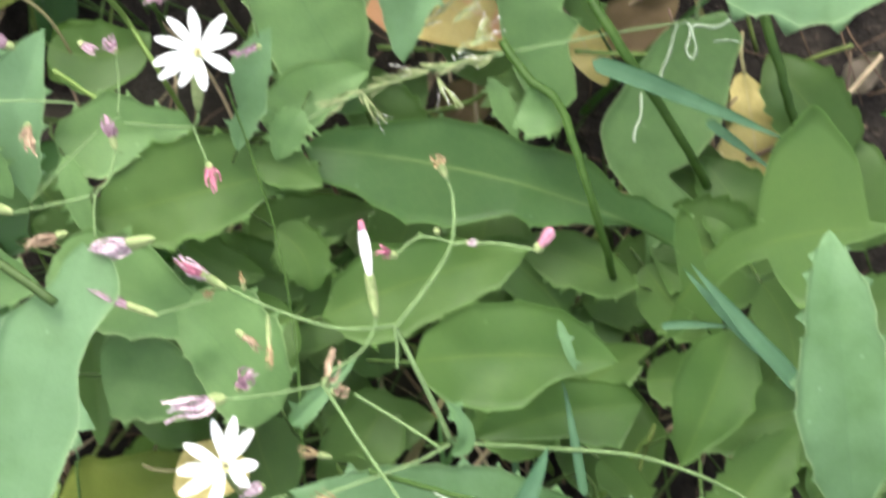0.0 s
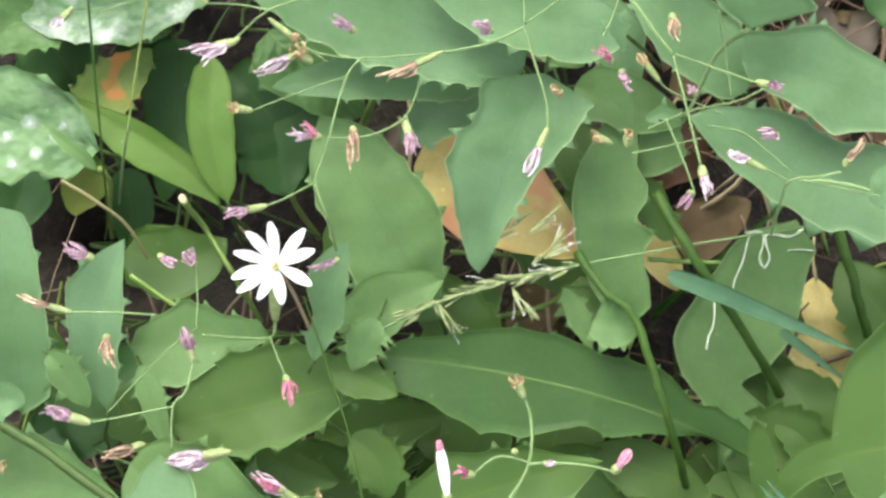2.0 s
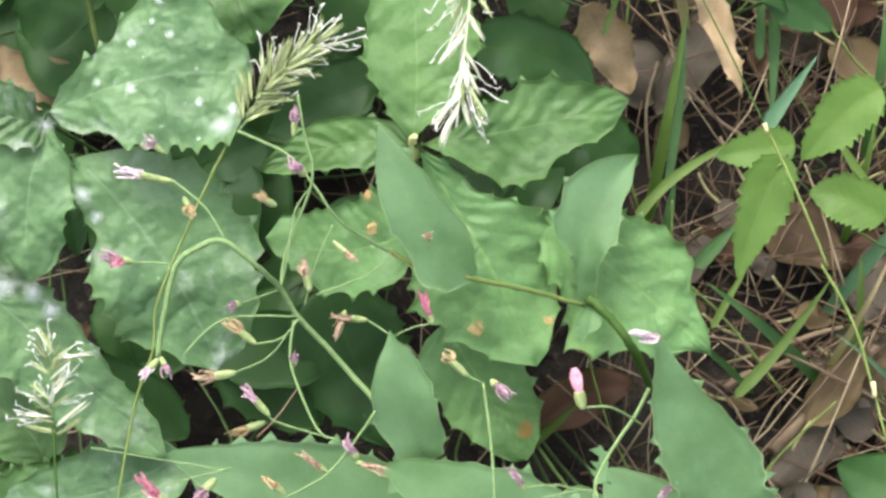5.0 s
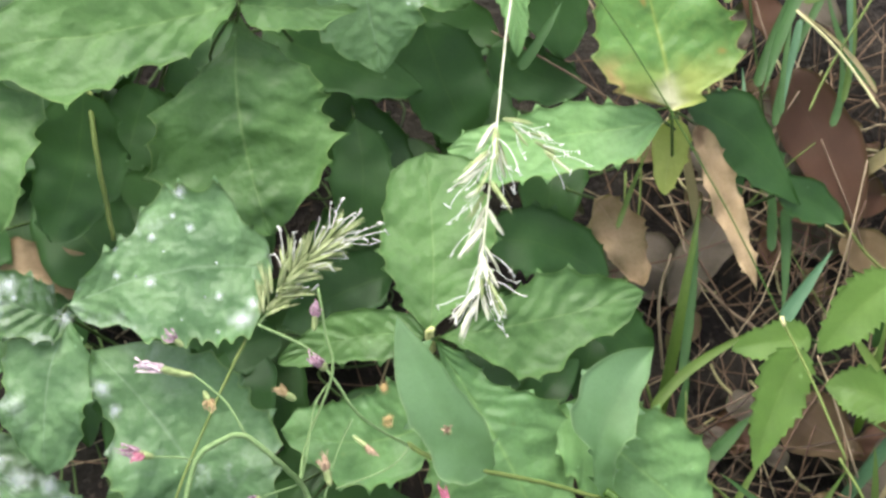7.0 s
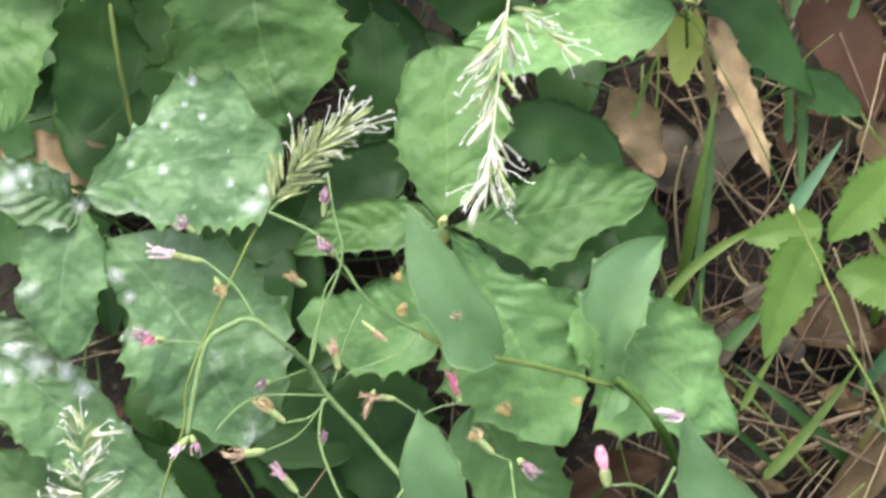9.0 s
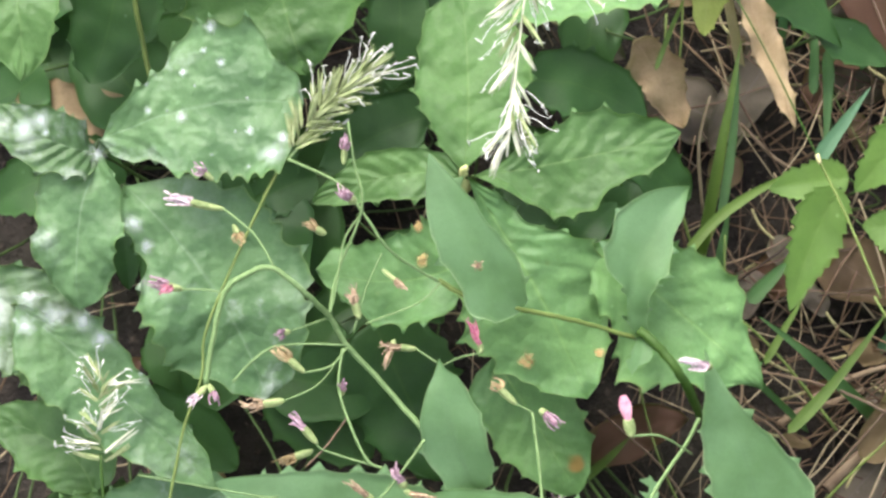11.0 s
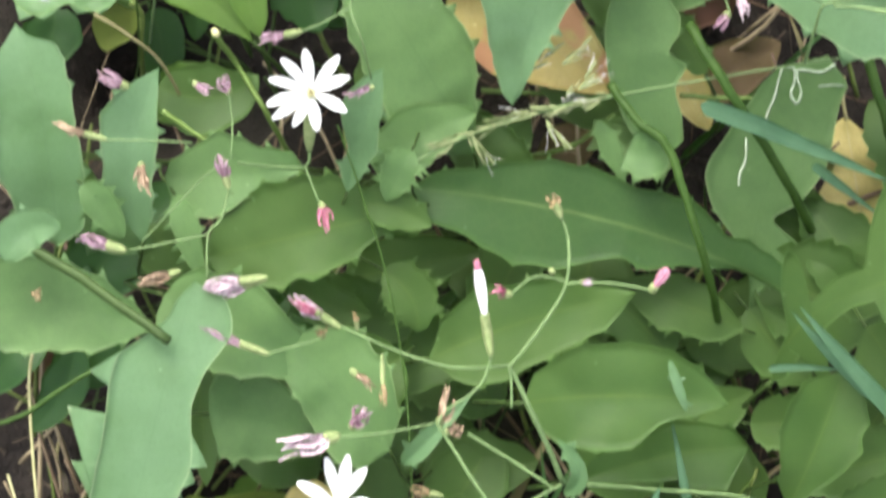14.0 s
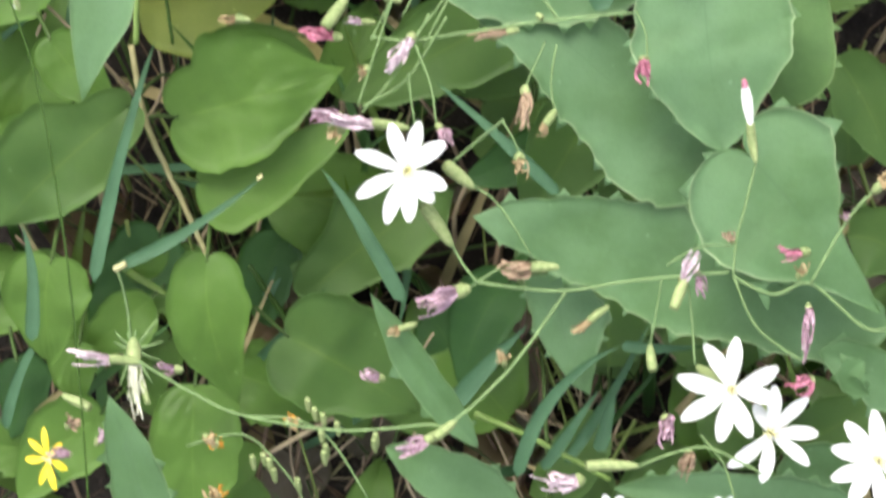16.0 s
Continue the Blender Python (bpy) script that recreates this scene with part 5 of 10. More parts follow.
leaf(rosette, (-2.04, -0.78, 6.00), (0.43, 0.18, 6.20), (3.22, 0.89, 6.20), 1.31, 'oval', ROSETTE, stalk=0.07, fold=6, sides=((0.13, 0.36, 0.65, 0.74, 0.84, 0.96, 0.87, 0.79, 0.71, 0.65, 0.50, 0.34, 0.20, 0.11), (0.26, 0.68, 0.87, 0.93, 0.99, 0.98, 0.94, 0.89, 0.84, 0.76, 0.68, 0.58, 0.36, 0.15)), spines=5, spine=0.18, scallop=0.08)
leaf(rosette, (4.22, -0.81, 4.00), (3.18, 0.37, 4.40), (1.87, 1.11, 4.40), 0.88, 'oval', ROSETTE, stalk=0.07, spines=3, spine=0.18, scallop=0.08)
leaf(rosette, (-4.63, 0.04, 5.00), (-4.33, -1.85, 5.40), (-3.90, -3.75, 5.00), 1.08, 'oval', ROSETTE, stalk=0.07, spines=3, spine=0.18, scallop=0.08)

# white-flowered herb, lower stems
herb_low = thing('white_flowered_herb', 1.6, -6.6, 'glaucous white-flowered herb with arrow-shaped and heart-shaped spiny leaves', 'plant', 'white-flowered herbs')
leaf(herb_low, (-7.60, 1.13, 9.60), (-8.66, -2.94, 10.00), (-9.86, -8.48, 10.00), 1.30, 'arrow', GLAUCOUS, sides=((0.61, 0.83, 0.92, 0.82, 0.64, 0.56, 0.69, 0.82, 0.74, 0.61, 0.58, 0.56, 0.31, 0.13), (0.09, 0.23, 0.29, 0.59, 0.99, 1.00, 0.94, 0.83, 0.84, 0.86, 0.70, 0.50, 0.31, 0.15)), fold=3, wave=0.03, thorns=((0.46, 0, 0.4, 0.35, 0.9), (0.53, 0, 0.24, 0.2, 0.5), (0.3, 1, 0.5, 0.5, 0.7), (0.52, 1, 0.95, 0.85, -0.85), (0.58, 1, 0.6, 0.4, -0.4), (0.65, 0, 0.1), (0.74, 1, 0.09)))
leaf(herb_low, (-8.64, -0.04, 8.60), (-11.18, 0.51, 8.00), (-13.76, 0.42, 8.00), 1.25, 'oval', HERBGREEN, fold=7, sides=((0.11, 0.29, 0.47, 0.64, 0.78, 0.85, 0.91, 0.95, 0.95, 0.95, 0.93, 0.84, 0.67, 0.53), (0.08, 0.22, 0.40, 0.53, 0.68, 0.79, 0.91, 0.97, 1.04, 1.05, 0.99, 0.90, 0.81, 0.75)), spines=6, spine=0.2, scallop=0.07)
leaf(herb_low, (-8.08, -0.69, 5.50), (-7.90, -2.14, 5.00), (-7.76, -4.07, 5.00), 0.55, 'oval', ROSETTE, stalk=0.06, spines=3, spine=0.18, scallop=0.08)
leaf(herb_low, (4.71, -5.42, 9.00), (0.93, -5.22, 9.40), (-2.74, -4.85, 9.40), 1.59, 'oval', GLAUCOUS, sides=((0.11, 0.30, 0.50, 0.64, 0.77, 0.88, 0.96, 1.00, 0.99, 0.93, 0.79, 0.62, 0.39, 0.19), (0.07, 0.19, 0.31, 0.43, 0.59, 0.70, 0.66, 0.63, 0.62, 0.60, 0.49, 0.34, 0.19, 0.09)), stalk=0.07, fold=6, spines=9, spine=0.2, scallop=0.07)
leaf(herb_low, (4.74, -6.00, 10.50), (4.87, -7.72, 10.70), (5.20, -9.72, 10.50), 2.09, 'heart', GLAUCOUS, sides=((0.15, 0.39, 0.68, 1.00, 0.98, 0.96, 0.93, 0.85, 0.76, 0.66, 0.53, 0.39, 0.28, 0.16), (0.16, 0.42, 0.74, 0.82, 0.84, 0.85, 0.82, 0.79, 0.70, 0.55, 0.46, 0.37, 0.25, 0.14)), lobe=0.55, notch=0.6, stalk=0.07, fold=4, wave=0.04, thorns=((0.03, 0, 0.3), (0.06, 0, 0.34), (0.09, 0, 0.2), (0.12, 0, 0.3), (0.15, 0, 0.24), (0.2, 0, 0.16), (0.05, 1, 0.26), (0.1, 1, 0.3), (0.14, 1, 0.24), (0.3, 1, 0.2), (0.4, 1, 0.24), (0.6, 1, 0.2), (0.78, 1, 0.16)))
leaf(herb_low, (5.78, -9.82, 10.80), (7.13, -11.38, 11.00), (8.91, -13.54, 10.60), 2.24, 'heart', GLAUCOUS, sides=((0.20, 0.54, 0.82, 0.80, 0.76, 0.62, 0.54, 0.37, 0.24, 0.19, 0.15, 0.11, 0.06, 0.03), (0.79, 0.85, 0.90, 0.95, 0.98, 1.00, 0.91, 0.81, 0.64, 0.47, 0.35, 0.23, 0.13, 0.06)), lobe=0.42, notch=0.7, stalk=0.07, fold=4, wave=0.04, thorns=((0.07, 0, 0.22), (0.12, 0, 0.24), (0.2, 0, 0.3, 0.2, 0.2), (0.36, 0, 0.2), (0.5, 0, 0.14), (0.07, 1, 0.24), (0.12, 1, 0.3), (0.22, 1, 0.32, 0.2, 0.1), (0.34, 1, 0.18), (0.62, 1, 0.2)))
leaf(herb_low, (9.48, -14.26, 8.80), (4.18, -12.57, 9.00), (-0.65, -11.32, 9.00), 1.36, 'oval', GLAUCOUS, stalk=0.07, fold=5, sides=((0.66, 0.85, 0.95, 1.01, 1.02, 1.07, 1.15, 1.12, 0.95, 0.83, 0.69, 0.46, 0.37, 0.19), (0.50, 0.61, 0.74, 0.77, 0.78, 0.80, 1.01, 1.14, 1.02, 0.92, 0.83, 0.65, 0.45, 0.21)), spines=13, spine=0.2, scallop=0.07)
leaf(herb_low, (-0.77, -5.29, 9.00), (2.52, -7.96, 9.20), (5.34, -10.84, 9.00), 1.74, 'oval', GLAUCOUS, stalk=0.07, fold=5, sides=((0.17, 0.32, 0.52, 0.60, 0.63, 0.68, 0.69, 0.63, 0.58, 0.54, 0.46, 0.40, 0.39, 0.38), (0.49, 0.50, 0.53, 0.58, 0.63, 0.70, 0.79, 0.85, 0.91, 0.99, 1.04, 0.87, 0.72, 0.40)), spines=10, spine=0.2, scallop=0.07)
leaf(herb_low, (1.52, -12.88, 7.40), (1.68, -14.49, 7.50), (2.31, -15.93, 7.40), 1.01, 'ovate', GLAUCOUS, stalk=0.06, sides=((0.47, 0.77, 0.92, 1.07, 1.20, 1.27, 1.16, 1.03, 0.88, 0.72, 0.57, 0.41, 0.25, 0.11), (0.87, 0.84, 0.81, 0.78, 0.76, 0.76, 0.65, 0.55, 0.46, 0.39, 0.32, 0.27, 0.15, 0.06)), spines=4, spine=0.2, scallop=0.07)
leaf(herb_low, (0.44, -18.75, 9.60), (-1.20, -17.56, 10.00), (-2.79, -16.75, 10.00), 0.78, 'oval', GLAUCOUS, stalk=0.08, spines=5, spine=0.2, scallop=0.07)
leaf(herb_low, (-0.63, -16.51, 11.60), (-1.95, -14.69, 12.00), (-3.10, -12.80, 12.40), 0.44, 'lance', GLAUCOUS, fold=25, spines=5, spine=0.2, scallop=0.07)
leaf(herb_low, (-8.23, -18.75, 11.50), (-8.54, -17.00, 12.00), (-9.09, -15.09, 12.40), 0.67, 'lance', GLAUCOUS, fold=25, spines=5, spine=0.2, scallop=0.07)
leaf(herb_low, (7.28, -5.10, 8.40), (7.31, -7.02, 8.60), (6.82, -8.85, 8.20), 0.99, 'ovate', HERBGREEN, sides=((0.08, 0.21, 0.37, 0.53, 0.66, 0.75, 0.81, 0.86, 0.92, 1.00, 0.95, 0.80, 0.52, 0.23), (0.13, 0.35, 0.49, 0.62, 0.74, 0.82, 0.82, 0.82, 0.82, 0.79, 0.67, 0.56, 0.39, 0.17)), stalk=0.06, fold=4, thorns=((0.22, 0, 0.2), (0.42, 0, 0.22), (0.62, 0, 0.2), (0.82, 0, 0.26), (0.95, 0, 0.16)))
leaf(herb_low, (9.98, -15.97, 9.00), (8.83, -15.10, 9.20), (7.73, -14.64, 9.20), 0.71, 'oval', GLAUCOUS, stalk=0.06, spines=3, spine=0.2, scallop=0.07)
leaf(herb_low, (10.00, -19.80, 7.00), (6.70, -18.75, 7.00), (2.92, -18.36, 7.00), 0.82, 'oval', GLAUCOUS, stalk=0.06, spines=8, spine=0.2, scallop=0.07)
trail(herb_low, [(0.56, -4.76, 9.90), (0.89, -4.96, 9.90), (1.23, -5.16, 9.90), (1.36, -5.39, 9.90), (1.47, -5.63, 9.90)], 0.028)
trail(herb_low, [(1.63, -5.59, 9.90), (1.79, -5.58, 9.90), (1.96, -5.65, 9.90)], 0.032)

# creeper with heart-shaped leaves
creeper = thing('heart_leaved_creeper', -7.2, -14.1, 'creeper with smooth yellow-green heart-shaped leaves', 'plant')
leaf(creeper, (-7.85, -8.94, 7.00), (-6.11, -8.50, 7.10), (-3.74, -7.74, 6.60), 1.81, 'heart', HEART, sides=((0.10, 0.27, 0.47, 0.70, 0.94, 1.00, 1.00, 0.98, 0.93, 0.78, 0.61, 0.35, 0.17, 0.07), (0.62, 0.80, 0.83, 0.86, 0.87, 0.87, 0.86, 0.79, 0.71, 0.61, 0.47, 0.33, 0.18, 0.08)), lobe=0.32, notch=0.7, fold=4, stalk=0.07, wave=0.04, relief=0.07)
leaf(creeper, (-7.40, -10.55, 6.60), (-5.67, -10.28, 6.50), (-3.50, -9.11, 6.00), 1.32, 'heart', HEART, sides=((0.07, 0.18, 0.31, 0.46, 0.53, 0.52, 0.51, 0.50, 0.49, 0.47, 0.42, 0.37, 0.25, 0.11), (0.33, 0.78, 0.90, 1.00, 0.97, 0.88, 0.79, 0.69, 0.58, 0.47, 0.38, 0.29, 0.18, 0.08)), lobe=0.25, notch=0.7, fold=2, stalk=0.07, wave=0.04, relief=0.07)
leaf(creeper, (-7.13, -12.46, 8.00), (-7.03, -14.15, 8.00), (-6.41, -16.10, 7.20), 1.09, 'heart', HEART, sides=((0.13, 0.34, 0.60, 0.90, 1.00, 0.98, 0.90, 0.81, 0.71, 0.59, 0.47, 0.34, 0.21, 0.10), (0.12, 0.33, 0.57, 0.86, 0.92, 0.93, 0.93, 0.87, 0.81, 0.69, 0.53, 0.35, 0.20, 0.09)), lobe=0.5, notch=0.5, fold=4, stalk=0.07, wave=0.04, relief=0.07)
leaf(creeper, (-9.22, -8.75, 6.00), (-10.88, -10.13, 6.00), (-12.53, -11.74, 5.60), 1.54, 'heart', ROSETTE, lobe=0.42, fold=4, stalk=0.07, sides=((0.17, 0.41, 0.49, 0.57, 0.65, 0.74, 0.76, 0.73, 0.70, 0.67, 0.52, 0.37, 0.22, 0.10), (0.10, 0.26, 0.41, 0.59, 0.78, 0.96, 1.03, 1.10, 1.05, 0.98, 0.91, 0.81, 0.45, 0.20)), relief=0.08)
leaf(creeper, (-11.07, -12.56, 7.00), (-11.23, -13.66, 7.00), (-11.15, -15.13, 6.60), 1.07, 'heart', HEART, lobe=0.4, fold=5, stalk=0.07, wave=0.05, relief=0.08)
leaf(creeper, (-5.26, -14.69, 5.00), (-3.81, -15.50, 5.10), (-1.98, -16.74, 4.60), 1.68, 'heart', ROSETTE, sides=((0.17, 0.47, 0.81, 0.93, 0.99, 1.00, 1.00, 0.96, 0.90, 0.80, 0.65, 0.48, 0.27, 0.12), (0.33, 0.80, 0.83, 0.86, 0.87, 0.85, 0.82, 0.80, 0.71, 0.60, 0.50, 0.34, 0.20, 0.09)), lobe=0.34, notch=0.7, fold=4, stalk=0.07, wave=0.04, relief=0.07)
leaf(creeper, (-4.80, -13.71, 4.00), (-3.09, -12.28, 4.00), (-0.93, -11.04, 3.60), 1.36, 'heart', ROSETTE, lobe=0.42, fold=5, stalk=0.07, sides=((0.17, 0.47, 0.57, 0.64, 0.74, 0.89, 1.06, 1.09, 1.07, 1.00, 0.90, 0.81, 0.45, 0.20), (0.09, 0.23, 0.40, 0.58, 0.71, 0.76, 0.80, 0.85, 0.85, 0.81, 0.77, 0.71, 0.44, 0.20)), spines=4, spine=0.16, scallop=0.1, relief=0.08)
# the creeper's lower hearts in SHADE are darkened by colour to look shaded
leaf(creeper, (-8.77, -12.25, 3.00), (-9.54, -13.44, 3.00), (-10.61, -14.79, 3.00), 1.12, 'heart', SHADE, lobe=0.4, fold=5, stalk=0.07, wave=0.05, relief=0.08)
leaf(creeper, (-11.23, -7.01, 5.00), (-10.60, -7.88, 5.00), (-9.47, -8.82, 5.00), 0.76, 'heart', HEART, lobe=0.4, fold=5, stalk=0.07, wave=0.05, relief=0.08)
leaf(creeper, (-7.70, -15.97, 5.00), (-7.78, -17.48, 5.20), (-7.75, -19.21, 5.00), 1.28, 'heart', HEART, sides=((0.40, 0.93, 0.94, 0.96, 0.97, 0.98, 1.00, 0.98, 0.95, 0.93, 0.90, 0.71, 0.52, 0.25), (0.11, 0.29, 0.50, 0.75, 0.80, 0.85, 0.90, 0.89, 0.86, 0.84, 0.81, 0.64, 0.49, 0.25)), lobe=0.25, notch=0.7, fold=4, stalk=0.07, wave=0.04, relief=0.07)
leaf(creeper, (-10.19, -16.68, 5.00), (-11.29, -17.62, 5.00), (-12.27, -18.94, 5.00), 1.05, 'heart', HEART, lobe=0.4, fold=5, stalk=0.07, wave=0.05, relief=0.08)
leaf(creeper, (-10.79, -14.96, 4.00), (-10.95, -15.71, 4.00), (-10.67, -16.45, 4.00), 0.66, 'heart', HEART, lobe=0.4, fold=5, stalk=0.07, wave=0.05, relief=0.08)
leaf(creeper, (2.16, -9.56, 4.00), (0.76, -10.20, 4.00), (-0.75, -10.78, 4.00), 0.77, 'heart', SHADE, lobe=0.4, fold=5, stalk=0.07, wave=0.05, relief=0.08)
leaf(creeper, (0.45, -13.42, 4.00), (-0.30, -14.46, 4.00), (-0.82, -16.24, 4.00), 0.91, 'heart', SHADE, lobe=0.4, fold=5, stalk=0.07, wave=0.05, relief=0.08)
leaf(creeper, (0.55, -6.36, 5.00), (-1.42, -7.44, 5.00), (-3.90, -8.59, 5.00), 1.38, 'heart', ROSETTE, lobe=0.4, fold=5, stalk=0.07, wave=0.05, spines=4, spine=0.16, scallop=0.1, relief=0.08)
leaf(creeper, (-11.77, -5.25, 4.00), (-12.66, -5.84, 4.00), (-13.84, -6.88, 4.00), 1.03, 'heart', HEART, lobe=0.4, fold=5, stalk=0.07, wave=0.05, relief=0.08)
leaf(creeper, (-3.93, -3.33, 4.00), (-3.64, -4.51, 4.00), (-3.05, -5.84, 4.00), 1.18, 'oval', ROSETTE, stalk=0.07, spines=3, spine=0.18, scallop=0.08)
leaf(creeper, (-9.18, -6.10, 3.40), (-7.24, -5.76, 3.40), (-5.07, -4.46, 3.40), 1.56, 'oval', OLIVE, stalk=0.07)
leaf(creeper, (-2.45, -6.88, 4.00), (-0.68, -7.45, 4.20), (1.10, -8.36, 4.00), 1.18, 'oval', ROSETTE, stalk=0.07, spines=3, spine=0.18, scallop=0.08)

# seedling with two lance-shaped leaves
lance = thing('lance_leaved_seedling', -6.7, 6.9, 'seedling with two smooth light green lance-shaped leaves', 'plant')
leaf(lance, (-6.59, 7.37, 5.00), (-8.24, 8.87, 5.00), (-10.87, 10.31, 5.00), 0.69, 'oval', LIME, sides=((0.08, 0.20, 0.35, 0.50, 0.63, 0.78, 0.91, 1.00, 0.97, 0.95, 0.78, 0.59, 0.34, 0.15), (0.07, 0.19, 0.33, 0.43, 0.53, 0.55, 0.55, 0.56, 0.55, 0.49, 0.37, 0.27, 0.21, 0.12)), stalk=0.08, fold=20, wave=0.08)
leaf(lance, (-6.42, 7.49, 5.00), (-6.84, 9.32, 5.20), (-6.85, 11.32, 5.00), 0.63, 'oval', LIME, sides=((0.14, 0.33, 0.48, 0.64, 0.78, 0.88, 0.99, 0.98, 0.96, 0.93, 0.90, 0.80, 0.66, 0.33), (0.16, 0.43, 0.60, 0.73, 0.84, 0.88, 0.92, 0.96, 1.00, 0.94, 0.89, 0.76, 0.59, 0.33)), stalk=0.08, fold=14)
leaf(lance, (-9.13, 6.29, 4.50), (-7.66, 6.00, 4.50), (-6.49, 6.59, 4.50), 0.95, 'ovate', ROSETTE, stalk=0.08)
leaf(lance, (-9.62, 8.76, 6.00), (-11.28, 9.34, 6.00), (-13.44, 10.02, 6.00), 1.58, 'oval', MILDEWED, sides=((0.19, 0.44, 0.52, 0.62, 0.64, 0.65, 0.76, 0.95, 1.00, 0.93, 0.84, 0.60, 0.38, 0.17), (0.08, 0.20, 0.36, 0.45, 0.54, 0.64, 0.73, 0.77, 0.80, 0.80, 0.80, 0.71, 0.62, 0.33)), stalk=0.08, relief=0.1, thorns=((0.3, 0, 0.2, 0.3, 0.2), (0.48, 0, 0.22, 0.25, 0.3), (0.64, 0, 0.3, 0.3, 0.1), (0.12, 0, 0.2, 0.3, 0.4), (0.3, 1, 0.2, 0.3, 0.3), (0.5, 1, 0.2, 0.3, 0.3)))
leaf(lance, (-10.58, 9.48, 4.40), (-9.60, 10.48, 4.40), (-8.52, 11.57, 4.40), 0.85, 'oval', RUSTY, spines=7, spine=0.13, scallop=0.14, relief=0.1, stalk=0.08)
leaf(lance, (-5.66, 10.80, 4.00), (-5.35, 9.31, 4.00), (-4.90, 7.74, 4.00), 1.21, 'oval', SHADE, teeth=8, depth=0.2, stalk=0.08)
leaf(lance, (-9.37, 12.16, 3.00), (-8.45, 11.09, 3.00), (-7.69, 9.88, 3.00), 0.90, 'oval', SHADE, teeth=8, depth=0.2, stalk=0.08)
leaf(lance, (-9.49, 8.51, 3.00), (-9.18, 7.45, 3.00), (-9.37, 6.42, 2.60), 0.62, 'oval', SHADE, stalk=0.08)
leaf(lance, (-9.72, 13.04, 5.00), (-11.47, 12.30, 5.00), (-13.23, 11.85, 5.00), 1.02, 'oval', SERRATE, spines=7, spine=0.13, scallop=0.14, relief=0.1, stalk=0.08)
leaf(lance, (-12.05, 8.51, 3.00), (-12.19, 7.60, 3.00), (-12.93, 6.54, 3.00), 0.75, 'oval', SHADE, stalk=0.08)

# fallen leaves
leaf_thing('fallen_leaf', (-1.36, 9.07, 4.80), (0.57, 7.67, 4.80), (2.91, 6.20, 4.80), 1.34, 'oval', FALLEN_ORANGE, 'yellow fallen leaf blushed with orange', 'leaf', 'fallen leaves')
leaf_thing('fallen_leaf', (9.24, 5.75, 1.60), (9.53, 3.85, 1.60), (9.81, 1.67, 1.60), 1.26, 'wide', FALLEN_YELLOW, 'yellow fallen leaf with torn brown-edged holes', 'leaf', 'fallen leaves', wave=0.12, relief=0.12, sides=((0.10, 0.24, 0.35, 0.46, 0.52, 0.58, 0.65, 0.68, 0.67, 0.63, 0.49, 0.35, 0.20, 0.09), (0.21, 0.32, 0.39, 0.48, 0.46, 0.50, 0.73, 0.96, 1.00, 0.33, 0.16, 0.05, 0.03, 0.01)), spines=6, spine=0.06, scallop=0.12)
leaf_thing('fallen_leaf', (4.49, 7.10, 2.00), (5.02, 6.27, 2.00), (5.48, 5.33, 2.00), 0.55, 'oval', FALLEN_YELLOW, 'small yellow fallen leaf in the shade', 'leaf', 'fallen leaves', wave=0.1)
leaf_thing('dead_leaf', (8.28, 2.67, 1.10), (9.02, 2.28, 1.30), (9.97, 1.51, 1.10), 0.62, 'oval', DEAD, 'curled brown dead leaf beside the yellow one', 'dead leaf', 'dead leaves', wave=0.3, relief=0.3)
leaf_thing('dead_leaf', (7.36, 2.94, 1.10), (7.87, 3.00, 1.30), (8.51, 2.67, 1.10), 0.45, 'oval', REDDISH, 'small red-brown dead leaf under the stalks', 'dead leaf', 'dead leaves', wave=0.3, relief=0.2)
leaf_thing('fallen_leaf', (-5.90, -4.73, 4.60), (-5.05, -4.78, 4.60), (-3.95, -4.59, 4.60), 0.82, 'wide', FALLEN_YELLOW, 'bright yellow fallen leaf under the stems', 'leaf', 'fallen leaves')
leaf_thing('fallen_leaf', (-6.59, -6.57, 2.00), (-5.52, -7.18, 2.00), (-4.30, -7.48, 2.00), 0.61, 'oval', FALLEN_YELLOW, 'bright yellow fallen leaf under the stems', 'leaf', 'fallen leaves')

# flower stems of the upper herb
stem(herb_top, 0.076, STEM, (-1.81, 14.59, 9.00), (-2.87, 15.78, 9.00), (-3.75, 16.69, 9.50), (-4.09, 17.25, 10.00), (-4.60, 17.63, 11.00), (-5.35, 18.16, 11.40), (-5.99, 17.96, 11.50), (-6.45, 17.55, 11.50), (-6.74, 16.50, 11.20), (-6.91, 15.44, 11.00), name='stem')
stem(herb_top, 0.035, STEM, (-4.09, 17.25, 10.00), (-3.94, 18.23, 10.00), (-3.30, 19.80, 10.60), (-3.49, 20.87, 10.90), (-3.64, 21.84, 11.00), name='stem')
stem(herb_top, 0.039, STEM, (-5.13, 21.03, 10.50), (-3.94, 20.46, 10.50), (-3.26, 19.68, 10.50), (-2.63, 18.86, 10.00), (-1.52, 18.40, 8.40), name='stem')
stem(herb_top, 0.031, STEM, (-6.39, 15.64, 10.00), (-5.44, 16.48, 10.00), (-3.71, 16.55, 10.00), name='stem')
stem(herb_top, 0.026, STEM, (-6.52, 17.64, 11.00), (-7.00, 17.71, 11.00), (-7.52, 17.72, 11.00), name='stem')
floret(herb_top, (-7.52, 17.72, 11.00), (-8.45, 17.91, 11.20), 'pink', 0.095, 0.40)
floret(herb_top, (-7.59, 17.74, 11.20), (-8.10, 17.60, 11.40), 'crim', 0.084, 0.30)
